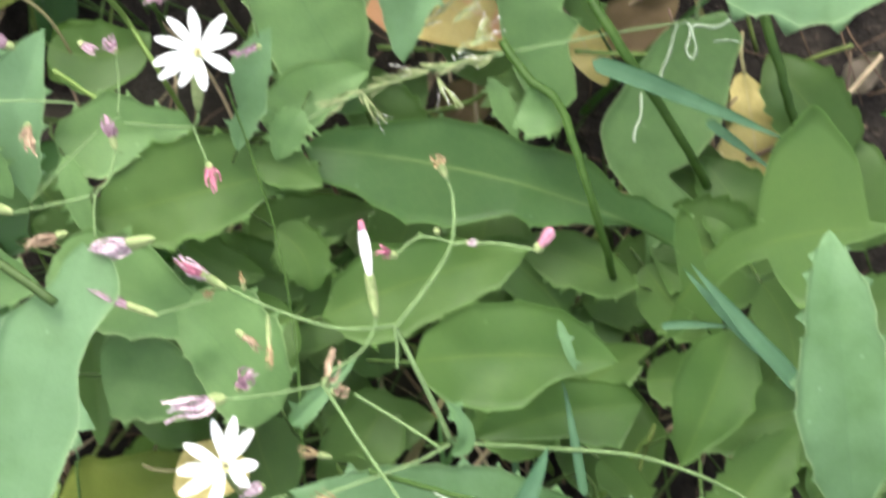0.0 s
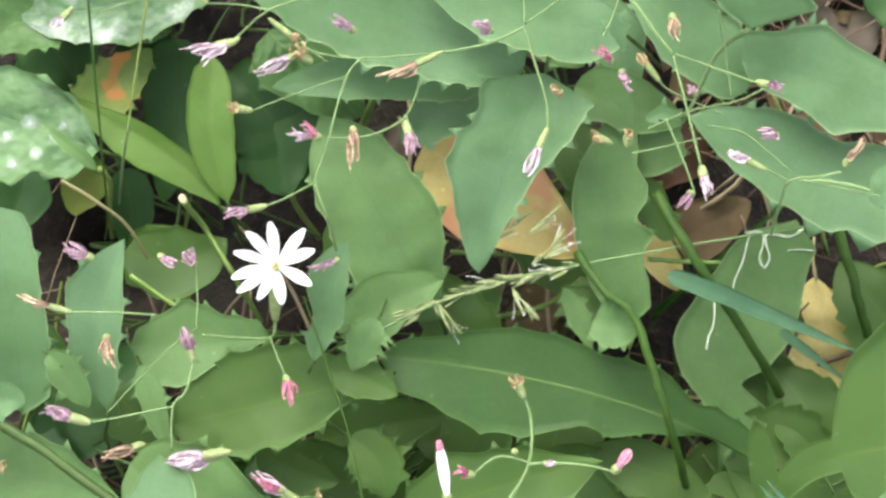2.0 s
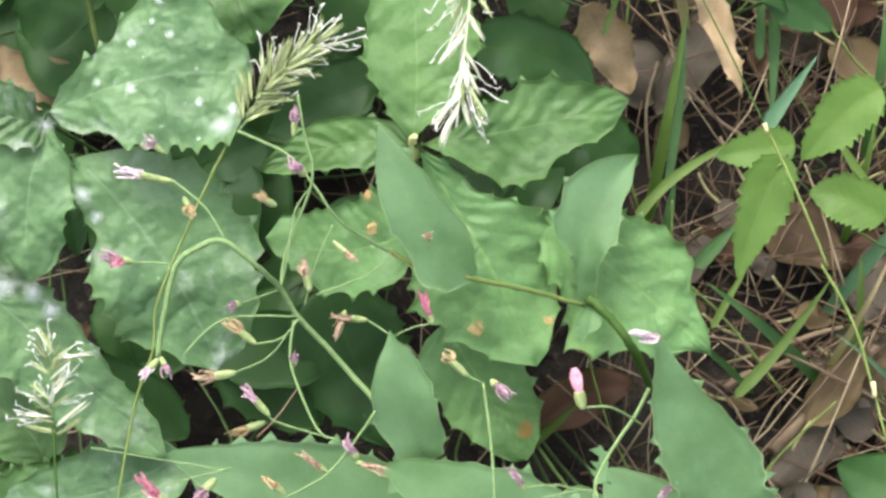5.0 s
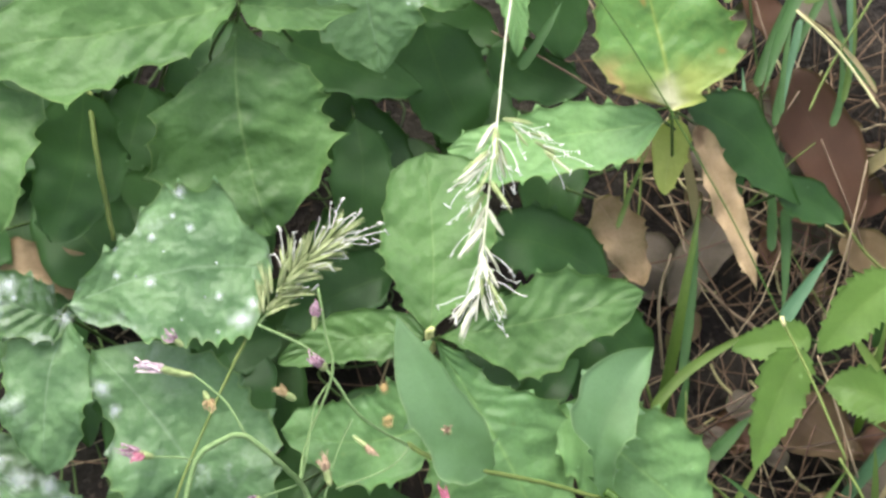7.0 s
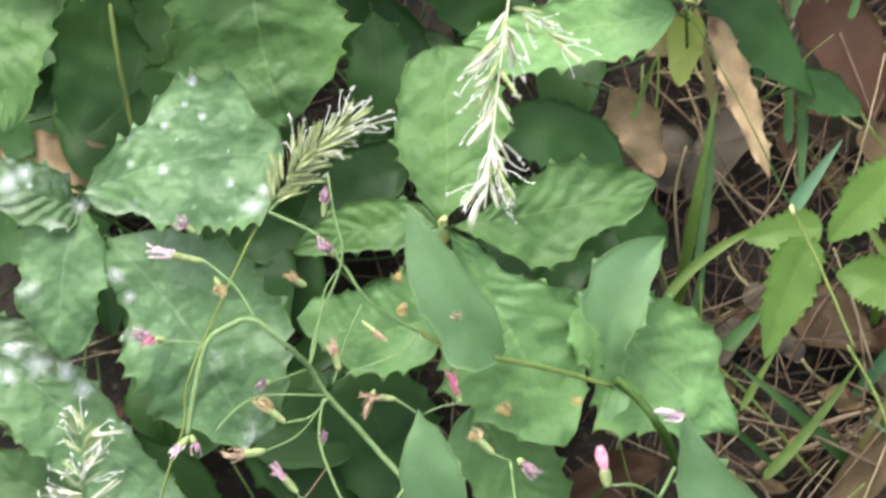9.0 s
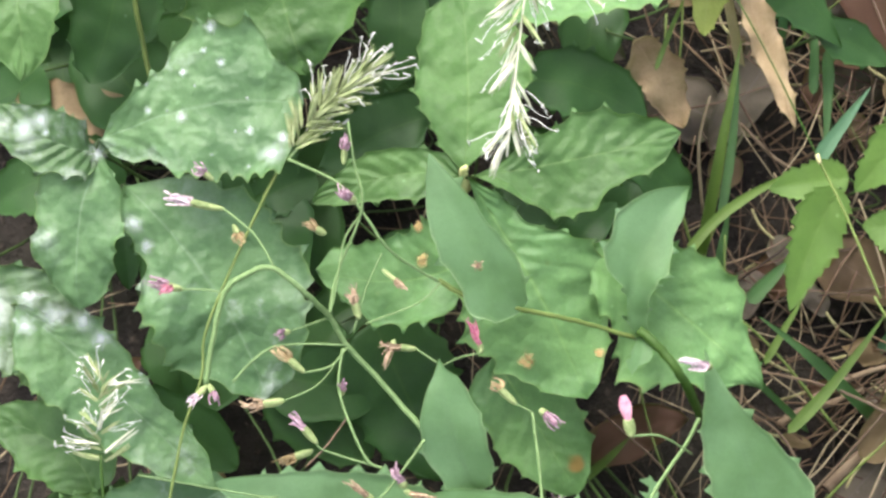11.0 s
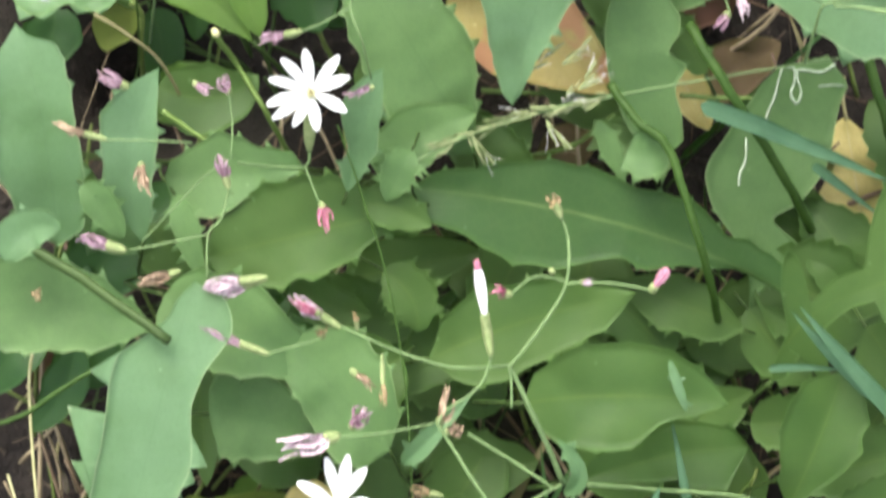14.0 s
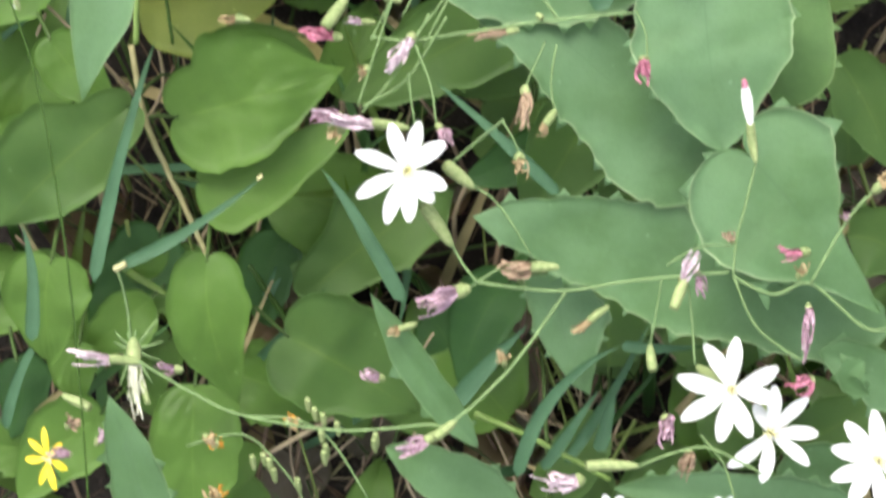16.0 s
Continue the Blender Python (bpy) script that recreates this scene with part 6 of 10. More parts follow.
stem(herb_top, 0.030, STEM, (-6.61, 19.70, 11.00), (-5.94, 19.16, 11.00), (-5.62, 18.75, 11.00), (-5.37, 18.30, 11.00), name='stem')
floret(herb_top, (-6.58, 19.68, 11.00), (-8.08, 19.95, 11.20), 'pale', 0.095, 0.55)
floret(herb_top, (-6.38, 19.35, 10.80), (-6.11, 18.82, 11.00), 'seed', 0.079, 0.50)
floret(herb_top, (-6.89, 20.45, 10.80), (-7.33, 20.74, 11.00), 'pink', 0.079, 0.50)
floret(herb_top, (-3.73, 20.78, 11.00), (-3.67, 21.48, 11.20), 'pink', 0.074, 0.50)
floret(herb_top, (-3.42, 19.83, 11.00), (-3.80, 20.17, 11.20), 'pink', 0.116, 0.35)
stem(herb_top, 0.026, STEM, (-3.31, 19.70, 10.40), (-3.72, 19.07, 10.40), (-3.90, 17.88, 10.40), (-4.03, 17.25, 10.40), name='stem')
floret(herb_top, (-2.80, 18.31, 10.50), (-2.12, 17.73, 10.70), 'rust', 0.064, 0.50)
stem(herb_top, 0.022, STEM, (-2.82, 18.74, 10.30), (-3.19, 17.89, 10.30), (-3.48, 16.78, 10.30), name='stem')
floret(herb_top, (-3.33, 17.09, 10.50), (-3.54, 17.85, 10.70), 'rust', 0.096, 0.50)
stem(herb_top, 0.027, STEM, (-3.24, 17.14, 9.60), (-2.15, 17.56, 9.60), (-1.71, 17.85, 9.60), (-1.48, 18.33, 8.60), name='stem')
floret(herb_top, (-2.00, 16.52, 9.60), (-2.88, 16.58, 9.80), 'rust', 0.086, 0.45)
floret(herb_top, (-2.53, 16.75, 9.60), (-2.79, 15.99, 9.80), 'rust', 0.076, 0.30)
stem(herb_top, 0.027, STEM, (-2.01, 16.54, 9.50), (-1.38, 16.12, 9.50), name='stem')
floret(herb_top, (-0.41, 16.43, 9.60), (-0.67, 17.28, 9.80), 'crim', 0.076, 0.25)
stem(herb_top, 0.022, STEM, (-0.41, 16.44, 9.50), (-0.90, 16.34, 9.50), (-1.38, 16.12, 9.50), name='stem')
stem(herb_top, 0.036, STEM, (-1.39, 16.13, 9.40), (-1.66, 15.38, 9.40), (-1.83, 14.57, 9.40), name='stem')
floret(herb_top, (-5.03, 16.88, 10.00), (-5.37, 16.77, 10.20), 'pink', 0.080, 0.50)
stem(herb_top, 0.022, STEM, (-5.03, 16.88, 10.00), (-4.07, 17.22, 10.00), name='stem')
floret(herb_top, (-4.67, 15.88, 10.00), (-5.42, 16.46, 10.20), 'seed', 0.097, 0.50)
stem(herb_top, 0.027, STEM, (-4.67, 15.88, 10.00), (-4.05, 16.02, 10.00), (-3.64, 16.48, 10.00), name='stem')
floret(herb_top, (-5.14, 15.19, 10.00), (-6.17, 15.00, 10.20), 'rust', 0.107, 0.50)
stem(herb_top, 0.027, STEM, (-5.16, 15.21, 9.80), (-4.33, 15.63, 9.80), (-3.68, 16.51, 9.80), name='stem')
floret(herb_top, (-4.21, 19.28, 10.00), (-4.70, 19.49, 10.20), 'seed', 0.097, 0.50)
floret(herb_top, (-3.80, 15.33, 9.80), (-3.70, 15.65, 10.00), 'pink', 0.081, 0.50)
floret(herb_top, (-6.87, 15.41, 11.00), (-7.30, 14.90, 11.20), 'pale', 0.084, 0.50)
floret(herb_top, (-6.83, 15.44, 11.00), (-6.63, 15.00, 11.20), 'pink', 0.074, 0.50)
floret(herb_top, (4.93, 15.63, 12.70), (4.13, 15.71, 12.90), 'pale', 0.102, 0.15)
floret(herb_top, (3.09, 13.98, 12.90), (2.88, 14.90, 13.10), 'bud', 0.134, 0.42)
stem(herb_top, 0.035, STEM, (-3.75, 16.46, 10.00), (-3.81, 15.36, 10.00), (-3.18, 13.85, 10.00), (-2.75, 13.58, 10.00), name='stem')
stem(herb_top, 0.031, STEM, (-1.76, 14.26, 10.00), (-2.23, 13.58, 10.00), (-2.90, 12.76, 10.00), (-3.98, 12.15, 10.00), (-5.06, 11.74, 10.00), (-5.83, 11.06, 10.00), name='stem')
floret(herb_top, (-5.74, 10.98, 10.50), (-6.98, 10.61, 10.70), 'pale', 0.106, 0.40)
floret(herb_top, (-5.64, 11.00, 10.80), (-6.54, 10.41, 11.00), 'pale', 0.085, 0.35)
stem(herb_top, 0.026, STEM, (-5.01, 11.70, 10.50), (-5.68, 11.83, 10.50), (-6.46, 11.86, 10.50), name='stem')
floret(herb_top, (-6.41, 11.83, 10.80), (-7.37, 12.61, 11.00), 'crim', 0.085, 0.45)
stem(herb_top, 0.027, STEM, (-2.79, 13.60, 9.80), (-4.15, 14.01, 9.80), (-4.36, 14.22, 9.80), name='stem')
floret(herb_top, (-4.29, 14.11, 10.40), (-4.97, 14.83, 10.60), 'pink', 0.096, 0.50)
floret(herb_top, (-4.41, 13.99, 10.00), (-5.31, 13.66, 10.20), 'seed', 0.097, 0.50)
stem(herb_top, 0.022, STEM, (-5.21, 12.90, 10.00), (-6.96, 12.42, 10.00), (-9.12, 11.70, 10.00), name='stem')
floret(herb_top, (-9.73, 11.83, 10.00), (-10.22, 11.22, 10.20), 'pale', 0.086, 0.50)
stem(herb_top, 0.020, STEM, (-8.64, 13.40, 9.80), (-7.00, 13.12, 9.80), (-5.34, 12.85, 9.80), name='stem')
stem(herb_top, 0.027, TWIG, (-4.79, 13.82, 8.00), (-4.30, 14.31, 8.00), (-3.75, 15.09, 8.00), name='stem')
floret(herb_top, (-2.93, 12.80, 10.00), (-3.71, 13.28, 10.20), 'rust', 0.086, 0.25)
floret(herb_top, (-2.18, 13.08, 10.20), (-2.55, 13.58, 10.40), 'pink', 0.107, 0.30)
floret(herb_top, (-2.22, 13.01, 10.20), (-1.40, 12.72, 10.40), 'rust', 0.075, 0.20)
floret(herb_top, (-3.90, 12.22, 10.20), (-4.38, 12.64, 10.40), 'seed', 0.096, 0.50)
floret(herb_top, (-5.54, 12.61, 10.40), (-6.08, 12.02, 10.60), 'pink', 0.107, 0.50)
floret(herb_top, (-2.89, 11.18, 10.40), (-3.45, 11.54, 10.60), 'pink', 0.096, 0.25)
floret(herb_top, (-4.21, 10.68, 10.60), (-5.23, 10.11, 10.80), 'pale', 0.096, 0.30)
floret(herb_top, (-3.92, 10.44, 10.60), (-4.41, 10.69, 10.80), 'seed', 0.117, 0.50)
stem(herb_top, 0.026, STEM, (-4.34, 10.86, 10.40), (-3.53, 10.63, 10.40), (-2.70, 10.56, 10.40), (-1.66, 10.63, 10.40), (-0.85, 10.70, 10.40), name='stem')
floret(herb_top, (-5.01, 11.55, 10.20), (-4.29, 10.99, 10.40), 'seed', 0.075, 0.80)
floret(herb_top, (-0.82, 10.70, 10.70), (-2.32, 9.97, 10.90), 'rust', 0.085, 0.45)
floret(herb_top, (0.38, 11.18, 10.70), (-0.15, 11.37, 10.90), 'pink', 0.095, 0.25)
stem(herb_top, 0.035, STEM, (0.82, 14.85, 10.70), (0.99, 13.49, 10.70), (1.06, 12.42, 10.70), (1.09, 11.35, 10.70), name='stem')
stem(herb_top, 0.031, STEM, (1.09, 11.28, 10.70), (1.35, 10.41, 10.70), (1.62, 9.48, 10.70), (1.64, 8.82, 10.70), name='stem')
floret(herb_top, (1.64, 8.86, 11.00), (1.12, 7.72, 11.20), 'pale', 0.084, 0.45)
stem(herb_top, 0.039, STEM, (1.09, 11.28, 10.70), (0.22, 10.88, 10.70), (-0.84, 10.68, 10.70), name='stem')
stem(herb_top, 0.031, STEM, (1.09, 11.35, 10.60), (2.22, 12.09, 10.60), (3.46, 12.32, 10.60), name='stem')
floret(herb_top, (0.99, 14.87, 11.00), (1.48, 14.48, 11.20), 'pink', 0.095, 0.30)
floret(herb_top, (0.45, 14.98, 11.00), (-0.21, 15.56, 11.20), 'seed', 0.095, 0.60)
stem(herb_top, 0.026, STEM, (0.45, 14.98, 11.00), (0.82, 14.80, 11.00), name='stem')
floret(herb_top, (1.78, 12.29, 11.00), (1.38, 12.87, 11.20), 'pink', 0.074, 0.20)
stem(herb_top, 0.022, STEM, (1.78, 12.34, 10.80), (2.49, 12.41, 10.80), (3.15, 12.27, 10.80), name='stem')
stem(herb_top, 0.048, STEM, (4.73, 14.67, 11.00), (4.42, 14.06, 11.00), (3.82, 13.19, 11.00), (3.44, 12.28, 11.00), (3.94, 11.46, 11.00), (4.59, 10.59, 11.00), name='stem')
stem(herb_top, 0.030, STEM, (3.06, 14.04, 12.50), (3.74, 14.06, 12.50), (4.52, 13.77, 11.50), name='stem')
floret(herb_top, (5.42, 12.52, 10.80), (4.80, 12.02, 11.00), 'pink', 0.095, 0.35)
floret(herb_top, (4.47, 11.43, 12.00), (4.57, 10.75, 12.20), 'rust', 0.093, 0.25)
stem(herb_top, 0.026, STEM, (3.46, 12.29, 10.60), (3.16, 11.49, 10.60), (2.96, 11.06, 10.60), name='stem')
stem(herb_top, 0.035, STEM, (4.61, 10.58, 11.20), (5.63, 10.22, 11.20), (6.58, 9.88, 11.20), name='stem')
floret(herb_top, (6.45, 9.90, 11.60), (6.99, 9.71, 11.80), 'pink', 0.094, 0.60)
floret(herb_top, (3.19, 10.43, 10.80), (2.79, 10.72, 11.00), 'crim', 0.085, 0.20)
floret(herb_top, (3.38, 10.27, 10.80), (3.53, 9.84, 11.00), 'pink', 0.095, 0.25)
floret(herb_top, (4.30, 9.97, 10.80), (3.73, 10.66, 11.00), 'seed', 0.085, 0.60)
stem(herb_top, 0.022, STEM, (4.31, 9.98, 10.60), (4.61, 9.75, 10.60), (5.80, 9.22, 10.60), name='stem')
floret(herb_top, (2.01, 9.71, 10.80), (1.68, 9.76, 11.00), 'seed', 0.095, 0.30)
floret(herb_top, (5.16, 9.64, 10.80), (4.99, 9.86, 11.00), 'pink', 0.074, 0.50)
stem(herb_top, 0.023, STEM, (5.79, 11.83, 9.80), (5.95, 10.75, 9.80), (6.09, 9.73, 9.80), name='stem')
floret(herb_top, (7.04, 8.68, 11.00), (6.54, 8.71, 11.20), 'pink', 0.105, 0.15)
floret(herb_top, (6.70, 7.85, 11.40), (5.82, 8.24, 11.60), 'pale', 0.094, 0.55)
floret(herb_top, (8.59, 7.96, 11.00), (8.99, 8.57, 11.20), 'rust', 0.095, 0.30)
floret(herb_top, (3.19, 8.54, 10.40), (2.72, 8.72, 10.60), 'seed', 0.096, 0.70)
floret(herb_top, (3.55, 8.46, 10.40), (3.54, 8.85, 10.60), 'seed', 0.107, 0.70)
floret(herb_top, (-1.73, 9.09, 10.40), (-1.48, 8.18, 10.60), 'pink', 0.107, 0.40)
floret(herb_top, (-3.71, 8.67, 10.40), (-4.50, 8.79, 10.60), 'pale', 0.107, 0.30)
floret(herb_top, (-3.79, 8.60, 10.60), (-4.09, 9.01, 10.80), 'crim', 0.074, 0.20)
floret(herb_top, (-2.94, 8.87, 11.00), (-2.92, 7.77, 11.20), 'rust', 0.095, 0.10)
floret(herb_top, (-0.44, 18.60, 8.90), (-0.57, 18.73, 9.10), 'rust', 0.076, 0.50)
stem(herb_mid, 0.032, STEM, (-2.66, 10.64, 10.20), (-3.13, 10.16, 10.20), (-3.60, 8.47, 10.20), (-3.86, 7.65, 10.20), (-3.59, 6.84, 10.20), (-3.41, 6.05, 9.00), name='stem')
stem(herb_mid, 0.027, STEM, (-3.87, 7.65, 10.00), (-4.55, 7.27, 10.00), (-5.06, 7.06, 10.00), name='stem')
floret(herb_mid, (-5.02, 7.08, 10.00), (-6.10, 6.82, 10.20), 'pink', 0.097, 0.45)
stem(herb_mid, 0.026, STEM, (-3.60, 10.50, 10.20), (-4.14, 10.88, 10.20), (-4.96, 11.45, 10.20), name='stem')
stem(herb_mid, 0.023, STEM, (-3.13, 10.16, 10.20), (-4.14, 9.82, 10.20), (-5.42, 9.31, 10.20), name='stem')
floret(herb_mid, (-5.39, 9.36, 10.00), (-5.97, 9.41, 10.20), 'seed', 0.097, 0.70)
stem(herb_mid, 0.028, STEM, (-1.37, 10.07, 10.40), (-1.71, 9.19, 10.40), (-2.51, 8.74, 10.40), (-3.59, 8.65, 10.40), name='stem')
stem(herb_mid, 0.025, STEM, (-1.71, 9.19, 10.40), (-1.51, 8.71, 10.40), name='stem')
stem(herb_mid, 0.035, STEM, (4.56, 10.51, 11.40), (4.84, 9.39, 11.40), (5.19, 7.93, 11.40), name='stem')
floret(herb_mid, (5.17, 7.92, 11.80), (5.30, 7.15, 12.00), 'pale', 0.114, 0.40)
stem(herb_mid, 0.026, STEM, (4.39, 9.09, 11.20), (4.85, 7.96, 11.20), (5.07, 7.29, 11.20), name='stem')
floret(herb_mid, (5.02, 7.34, 11.40), (4.63, 6.96, 11.60), 'pink', 0.105, 0.25)
stem(herb_mid, 0.024, STEM, (3.63, 8.27, 10.80), (4.56, 8.47, 10.80), (5.25, 8.64, 10.80), name='stem')
stem(herb_mid, 0.024, STEM, (4.03, 8.87, 10.80), (4.96, 9.27, 10.80), (6.17, 9.54, 10.80), (6.84, 9.88, 10.80), name='stem')
stem(herb_mid, 0.041, STEM, (7.25, 6.54, 8.00), (7.24, 7.10, 9.60), (7.37, 7.65, 10.50), (8.13, 7.76, 10.50), (8.60, 7.87, 10.50), name='stem')
stem(herb_mid, 0.026, STEM, (7.38, 7.66, 10.40), (6.74, 8.01, 10.40), (6.21, 8.28, 10.40), name='stem')
stem(herb_mid, 0.026, STEM, (7.56, 7.71, 10.30), (8.49, 7.54, 10.30), (9.56, 7.31, 10.30), name='stem')
stem(herb_mid, 0.023, STEM, (5.47, 8.98, 10.40), (6.34, 8.78, 10.40), (7.41, 7.90, 10.40), name='stem')
floret(herb_mid, (-9.28, 5.82, 9.00), (-9.97, 6.13, 9.20), 'pink', 0.109, 0.30)
floret(herb_mid, (-7.73, 5.94, 9.20), (-7.23, 5.66, 9.40), 'pink', 0.087, 0.30)
floret(herb_mid, (-6.80, 5.67, 9.20), (-7.08, 5.98, 9.40), 'pink', 0.098, 0.30)
stem(herb_mid, 0.023, STEM, (-6.86, 5.68, 9.00), (-6.77, 4.89, 9.00), (-6.81, 4.20, 9.00), name='stem')
open_flower(herb_mid, (-4.85, 5.66, 9.30), 1.02, [(99, 1.08), (53, 1.12), (21, 1.00), (-30, 1.00), (-80, 0.95), (-117, 0.93), (-145, 1.12), (-164, 1.10), (164, 1.05), (132, 1.08)], foot=(-4.96, 4.38, 8.00), widths=0.126, tilt=(0.0, 0.12), seed=1)
floret(herb_mid, (-3.33, 5.83, 9.20), (-4.10, 5.55, 9.40), 'pink', 0.087, 0.20)
stem(herb_mid, 0.037, STEM, (-4.96, 4.38, 8.00), (-5.04, 3.95, 8.40), (-5.85, 3.94, 8.60), (-6.64, 4.00, 9.00), name='stem')
floret(herb_mid, (-6.85, 3.35, 9.10), (-7.05, 4.16, 9.30), 'pink', 0.098, 0.40)
stem(herb_mid, 0.031, STEM, (-6.86, 3.38, 9.00), (-7.04, 2.63, 9.00), (-7.35, 2.26, 9.00), (-7.37, 1.20, 9.00), name='stem')
stem(herb_mid, 0.027, STEM, (-5.03, 3.94, 8.60), (-4.82, 3.39, 8.60), (-4.64, 2.98, 8.60), name='stem')
floret(herb_mid, (-4.61, 3.04, 9.30), (-4.42, 2.29, 9.50), 'crim', 0.098, 0.25)
stem(herb_mid, 0.029, STEM, (-7.37, 2.27, 8.80), (-8.56, 2.02, 8.80), (-9.45, 1.86, 8.80), name='stem')
floret(herb_mid, (-9.33, 1.86, 9.00), (-10.49, 2.18, 9.20), 'pink', 0.131, 0.45)
stem(herb_mid, 0.022, STEM, (-9.00, 2.09, 8.60), (-8.05, 3.12, 8.60), (-7.36, 3.80, 8.60), (-6.79, 4.19, 8.60), name='stem')
floret(herb_mid, (-9.76, 4.53, 9.40), (-11.04, 4.86, 9.60), 'rust', 0.087, 0.45)
stem(herb_mid, 0.027, STEM, (-9.82, 4.54, 9.00), (-8.83, 4.54, 9.00), (-7.74, 4.48, 9.00), name='stem')
floret(herb_mid, (-8.99, 4.00, 9.00), (-8.85, 3.21, 9.20), 'rust', 0.109, 0.15)
floret(herb_mid, (-7.99, 1.37, 9.20), (-9.02, 1.04, 9.40), 'rust', 0.098, 0.30)
floret(herb_mid, (-5.87, 1.21, 9.60), (-7.46, 0.97, 9.80), 'pale', 0.119, 0.45)
floret(herb_mid, (-5.88, 1.21, 9.40), (-7.10, 0.74, 9.60), 'pale', 0.097, 0.50)
floret(herb_mid, (-11.46, 0.79, 8.60), (-11.59, 0.86, 8.80), 'seed', 0.099, 0.50)
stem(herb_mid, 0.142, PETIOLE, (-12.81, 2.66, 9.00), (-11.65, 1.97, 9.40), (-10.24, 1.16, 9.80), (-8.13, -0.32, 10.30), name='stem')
stem(herb_mid, 0.065, DARKSTEM, (-8.23, -0.67, 9.60), (-9.44, -0.73, 8.60), (-10.54, -1.24, 8.60), (-11.91, -2.13, 8.60), (-12.88, -2.41, 8.60), name='stem')
stem(herb_mid, 0.042, STRAW, (-12.02, -0.20, 6.00), (-12.17, -1.56, 6.00), (-11.96, -4.43, 6.00), name='stem')
leaf(herb_mid, (-12.18, 1.60, 9.50), (-11.64, 2.35, 9.50), (-10.85, 2.35, 9.50), 0.57, 'wide', GLAUCOUS, spines=3, spine=0.2, scallop=0.07)
floret(herb_mid, (-5.80, -0.64, 9.60), (-7.46, -0.04, 9.80), 'pink', 0.097, 0.45)
stem(herb_mid, 0.027, STEM, (-5.82, -0.61, 9.60), (-5.25, -0.44, 9.60), (-4.51, -0.24, 9.60), name='stem')
floret(herb_mid, (-7.55, 0.15, 9.40), (-8.34, 0.01, 9.60), 'pink', 0.097, 0.30)

# flower stems of the lower herb
stem(herb_low, 0.069, STEM, (1.17, -3.62, 10.50), (0.49, -2.13, 11.50), (-0.12, -0.89, 12.00), name='stem')
stem(herb_low, 0.043, STEM, (-0.12, -0.89, 12.10), (0.73, 0.21, 12.10), (1.18, 1.05, 12.10), (1.22, 2.03, 12.10), (1.01, 2.65, 12.10), name='stem')
floret(herb_low, (1.06, 2.52, 12.20), (0.84, 3.04, 12.40), 'seed', 0.103, 0.65)
stem(herb_low, 0.034, STEM, (1.18, 1.02, 12.20), (1.76, 1.04, 12.20), (2.54, 0.98, 12.20), (3.16, 0.83, 12.20), name='stem')
floret(herb_low, (3.08, 0.81, 12.40), (3.46, 1.35, 12.60), 'bud', 0.116, 0.30)
stem(herb_low, 0.030, STEM, (1.18, 1.05, 12.10), (0.47, 1.18, 12.10), (-0.12, 0.76, 12.10), name='stem')
floret(herb_low, (-0.06, 0.75, 12.20), (-0.58, 0.87, 12.40), 'crim', 0.093, 0.40)
floret(herb_low, (0.92, 1.27, 12.20), (0.71, 1.36, 12.40), 'green', 0.077, 0.50)
stem(herb_low, 0.034, STEM, (-0.13, -0.90, 12.00), (-0.08, -1.35, 12.00), (-0.08, -1.84, 12.00), name='stem')
floret(herb_low, (1.49, 1.04, 12.30), (1.74, 1.05, 12.50), 'pale', 0.062, 0.30)
floret(herb_low, (-0.55, -0.66, 12.20), (-0.88, 1.49, 12.40), 'whitebud', 0.123, 0.46)
stem(herb_low, 0.034, STEM, (-0.54, -0.66, 12.00), (-0.83, -1.35, 12.00), (-1.61, -1.93, 12.00), (-1.77, -2.23, 12.00), name='stem')
stem(herb_low, 0.039, STEM, (-0.10, -0.86, 11.60), (-0.82, -0.92, 11.60), (-1.61, -0.88, 11.60), (-2.66, -0.56, 11.60), (-3.44, -0.23, 11.60), (-4.13, 0.07, 10.60), name='stem')
floret(herb_low, (-4.06, -0.00, 10.80), (-5.18, 0.70, 11.00), 'pale', 0.106, 0.45)
floret(herb_low, (-4.52, 0.31, 11.00), (-5.19, 0.67, 11.20), 'crim', 0.095, 0.20)
floret(herb_low, (-1.74, -2.28, 11.80), (-1.53, -1.41, 12.00), 'rust', 0.114, 0.25)
floret(herb_low, (-1.61, -2.39, 11.80), (-1.22, -2.26, 12.00), 'rust', 0.104, 0.30)
stem(herb_low, 0.043, STEM, (-1.77, -2.23, 11.80), (-0.70, -3.89, 11.80), (0.35, -5.39, 11.80), (1.28, -6.64, 11.80), name='stem')
stem(herb_low, 0.039, STEM, (-1.08, -2.46, 11.00), (-0.15, -3.03, 11.00), (0.93, -3.74, 11.00), name='stem')
stem(herb_low, 0.026, STEM, (-1.77, -2.19, 11.60), (-3.05, -2.43, 11.60), (-4.10, -2.52, 11.60), name='stem')
floret(herb_low, (-4.03, -2.49, 11.60), (-5.37, -2.80, 11.80), 'pale', 0.157, 0.30)
floret(herb_low, (-3.81, -2.35, 11.40), (-3.42, -1.89, 11.60), 'pink', 0.115, 0.35)
floret(herb_low, (-3.08, -0.61, 11.20), (-3.03, -1.86, 11.40), 'seed', 0.063, 0.60)
floret(herb_low, (-3.83, -0.96, 11.00), (-3.29, -1.40, 11.20), 'rust', 0.095, 0.35)
floret(herb_low, (-4.48, -0.26, 10.40), (-4.56, -0.02, 10.60), 'seed', 0.085, 0.50)
floret(herb_low, (-3.67, -0.06, 10.60), (-3.73, 0.39, 10.80), 'seed', 0.053, 0.50)
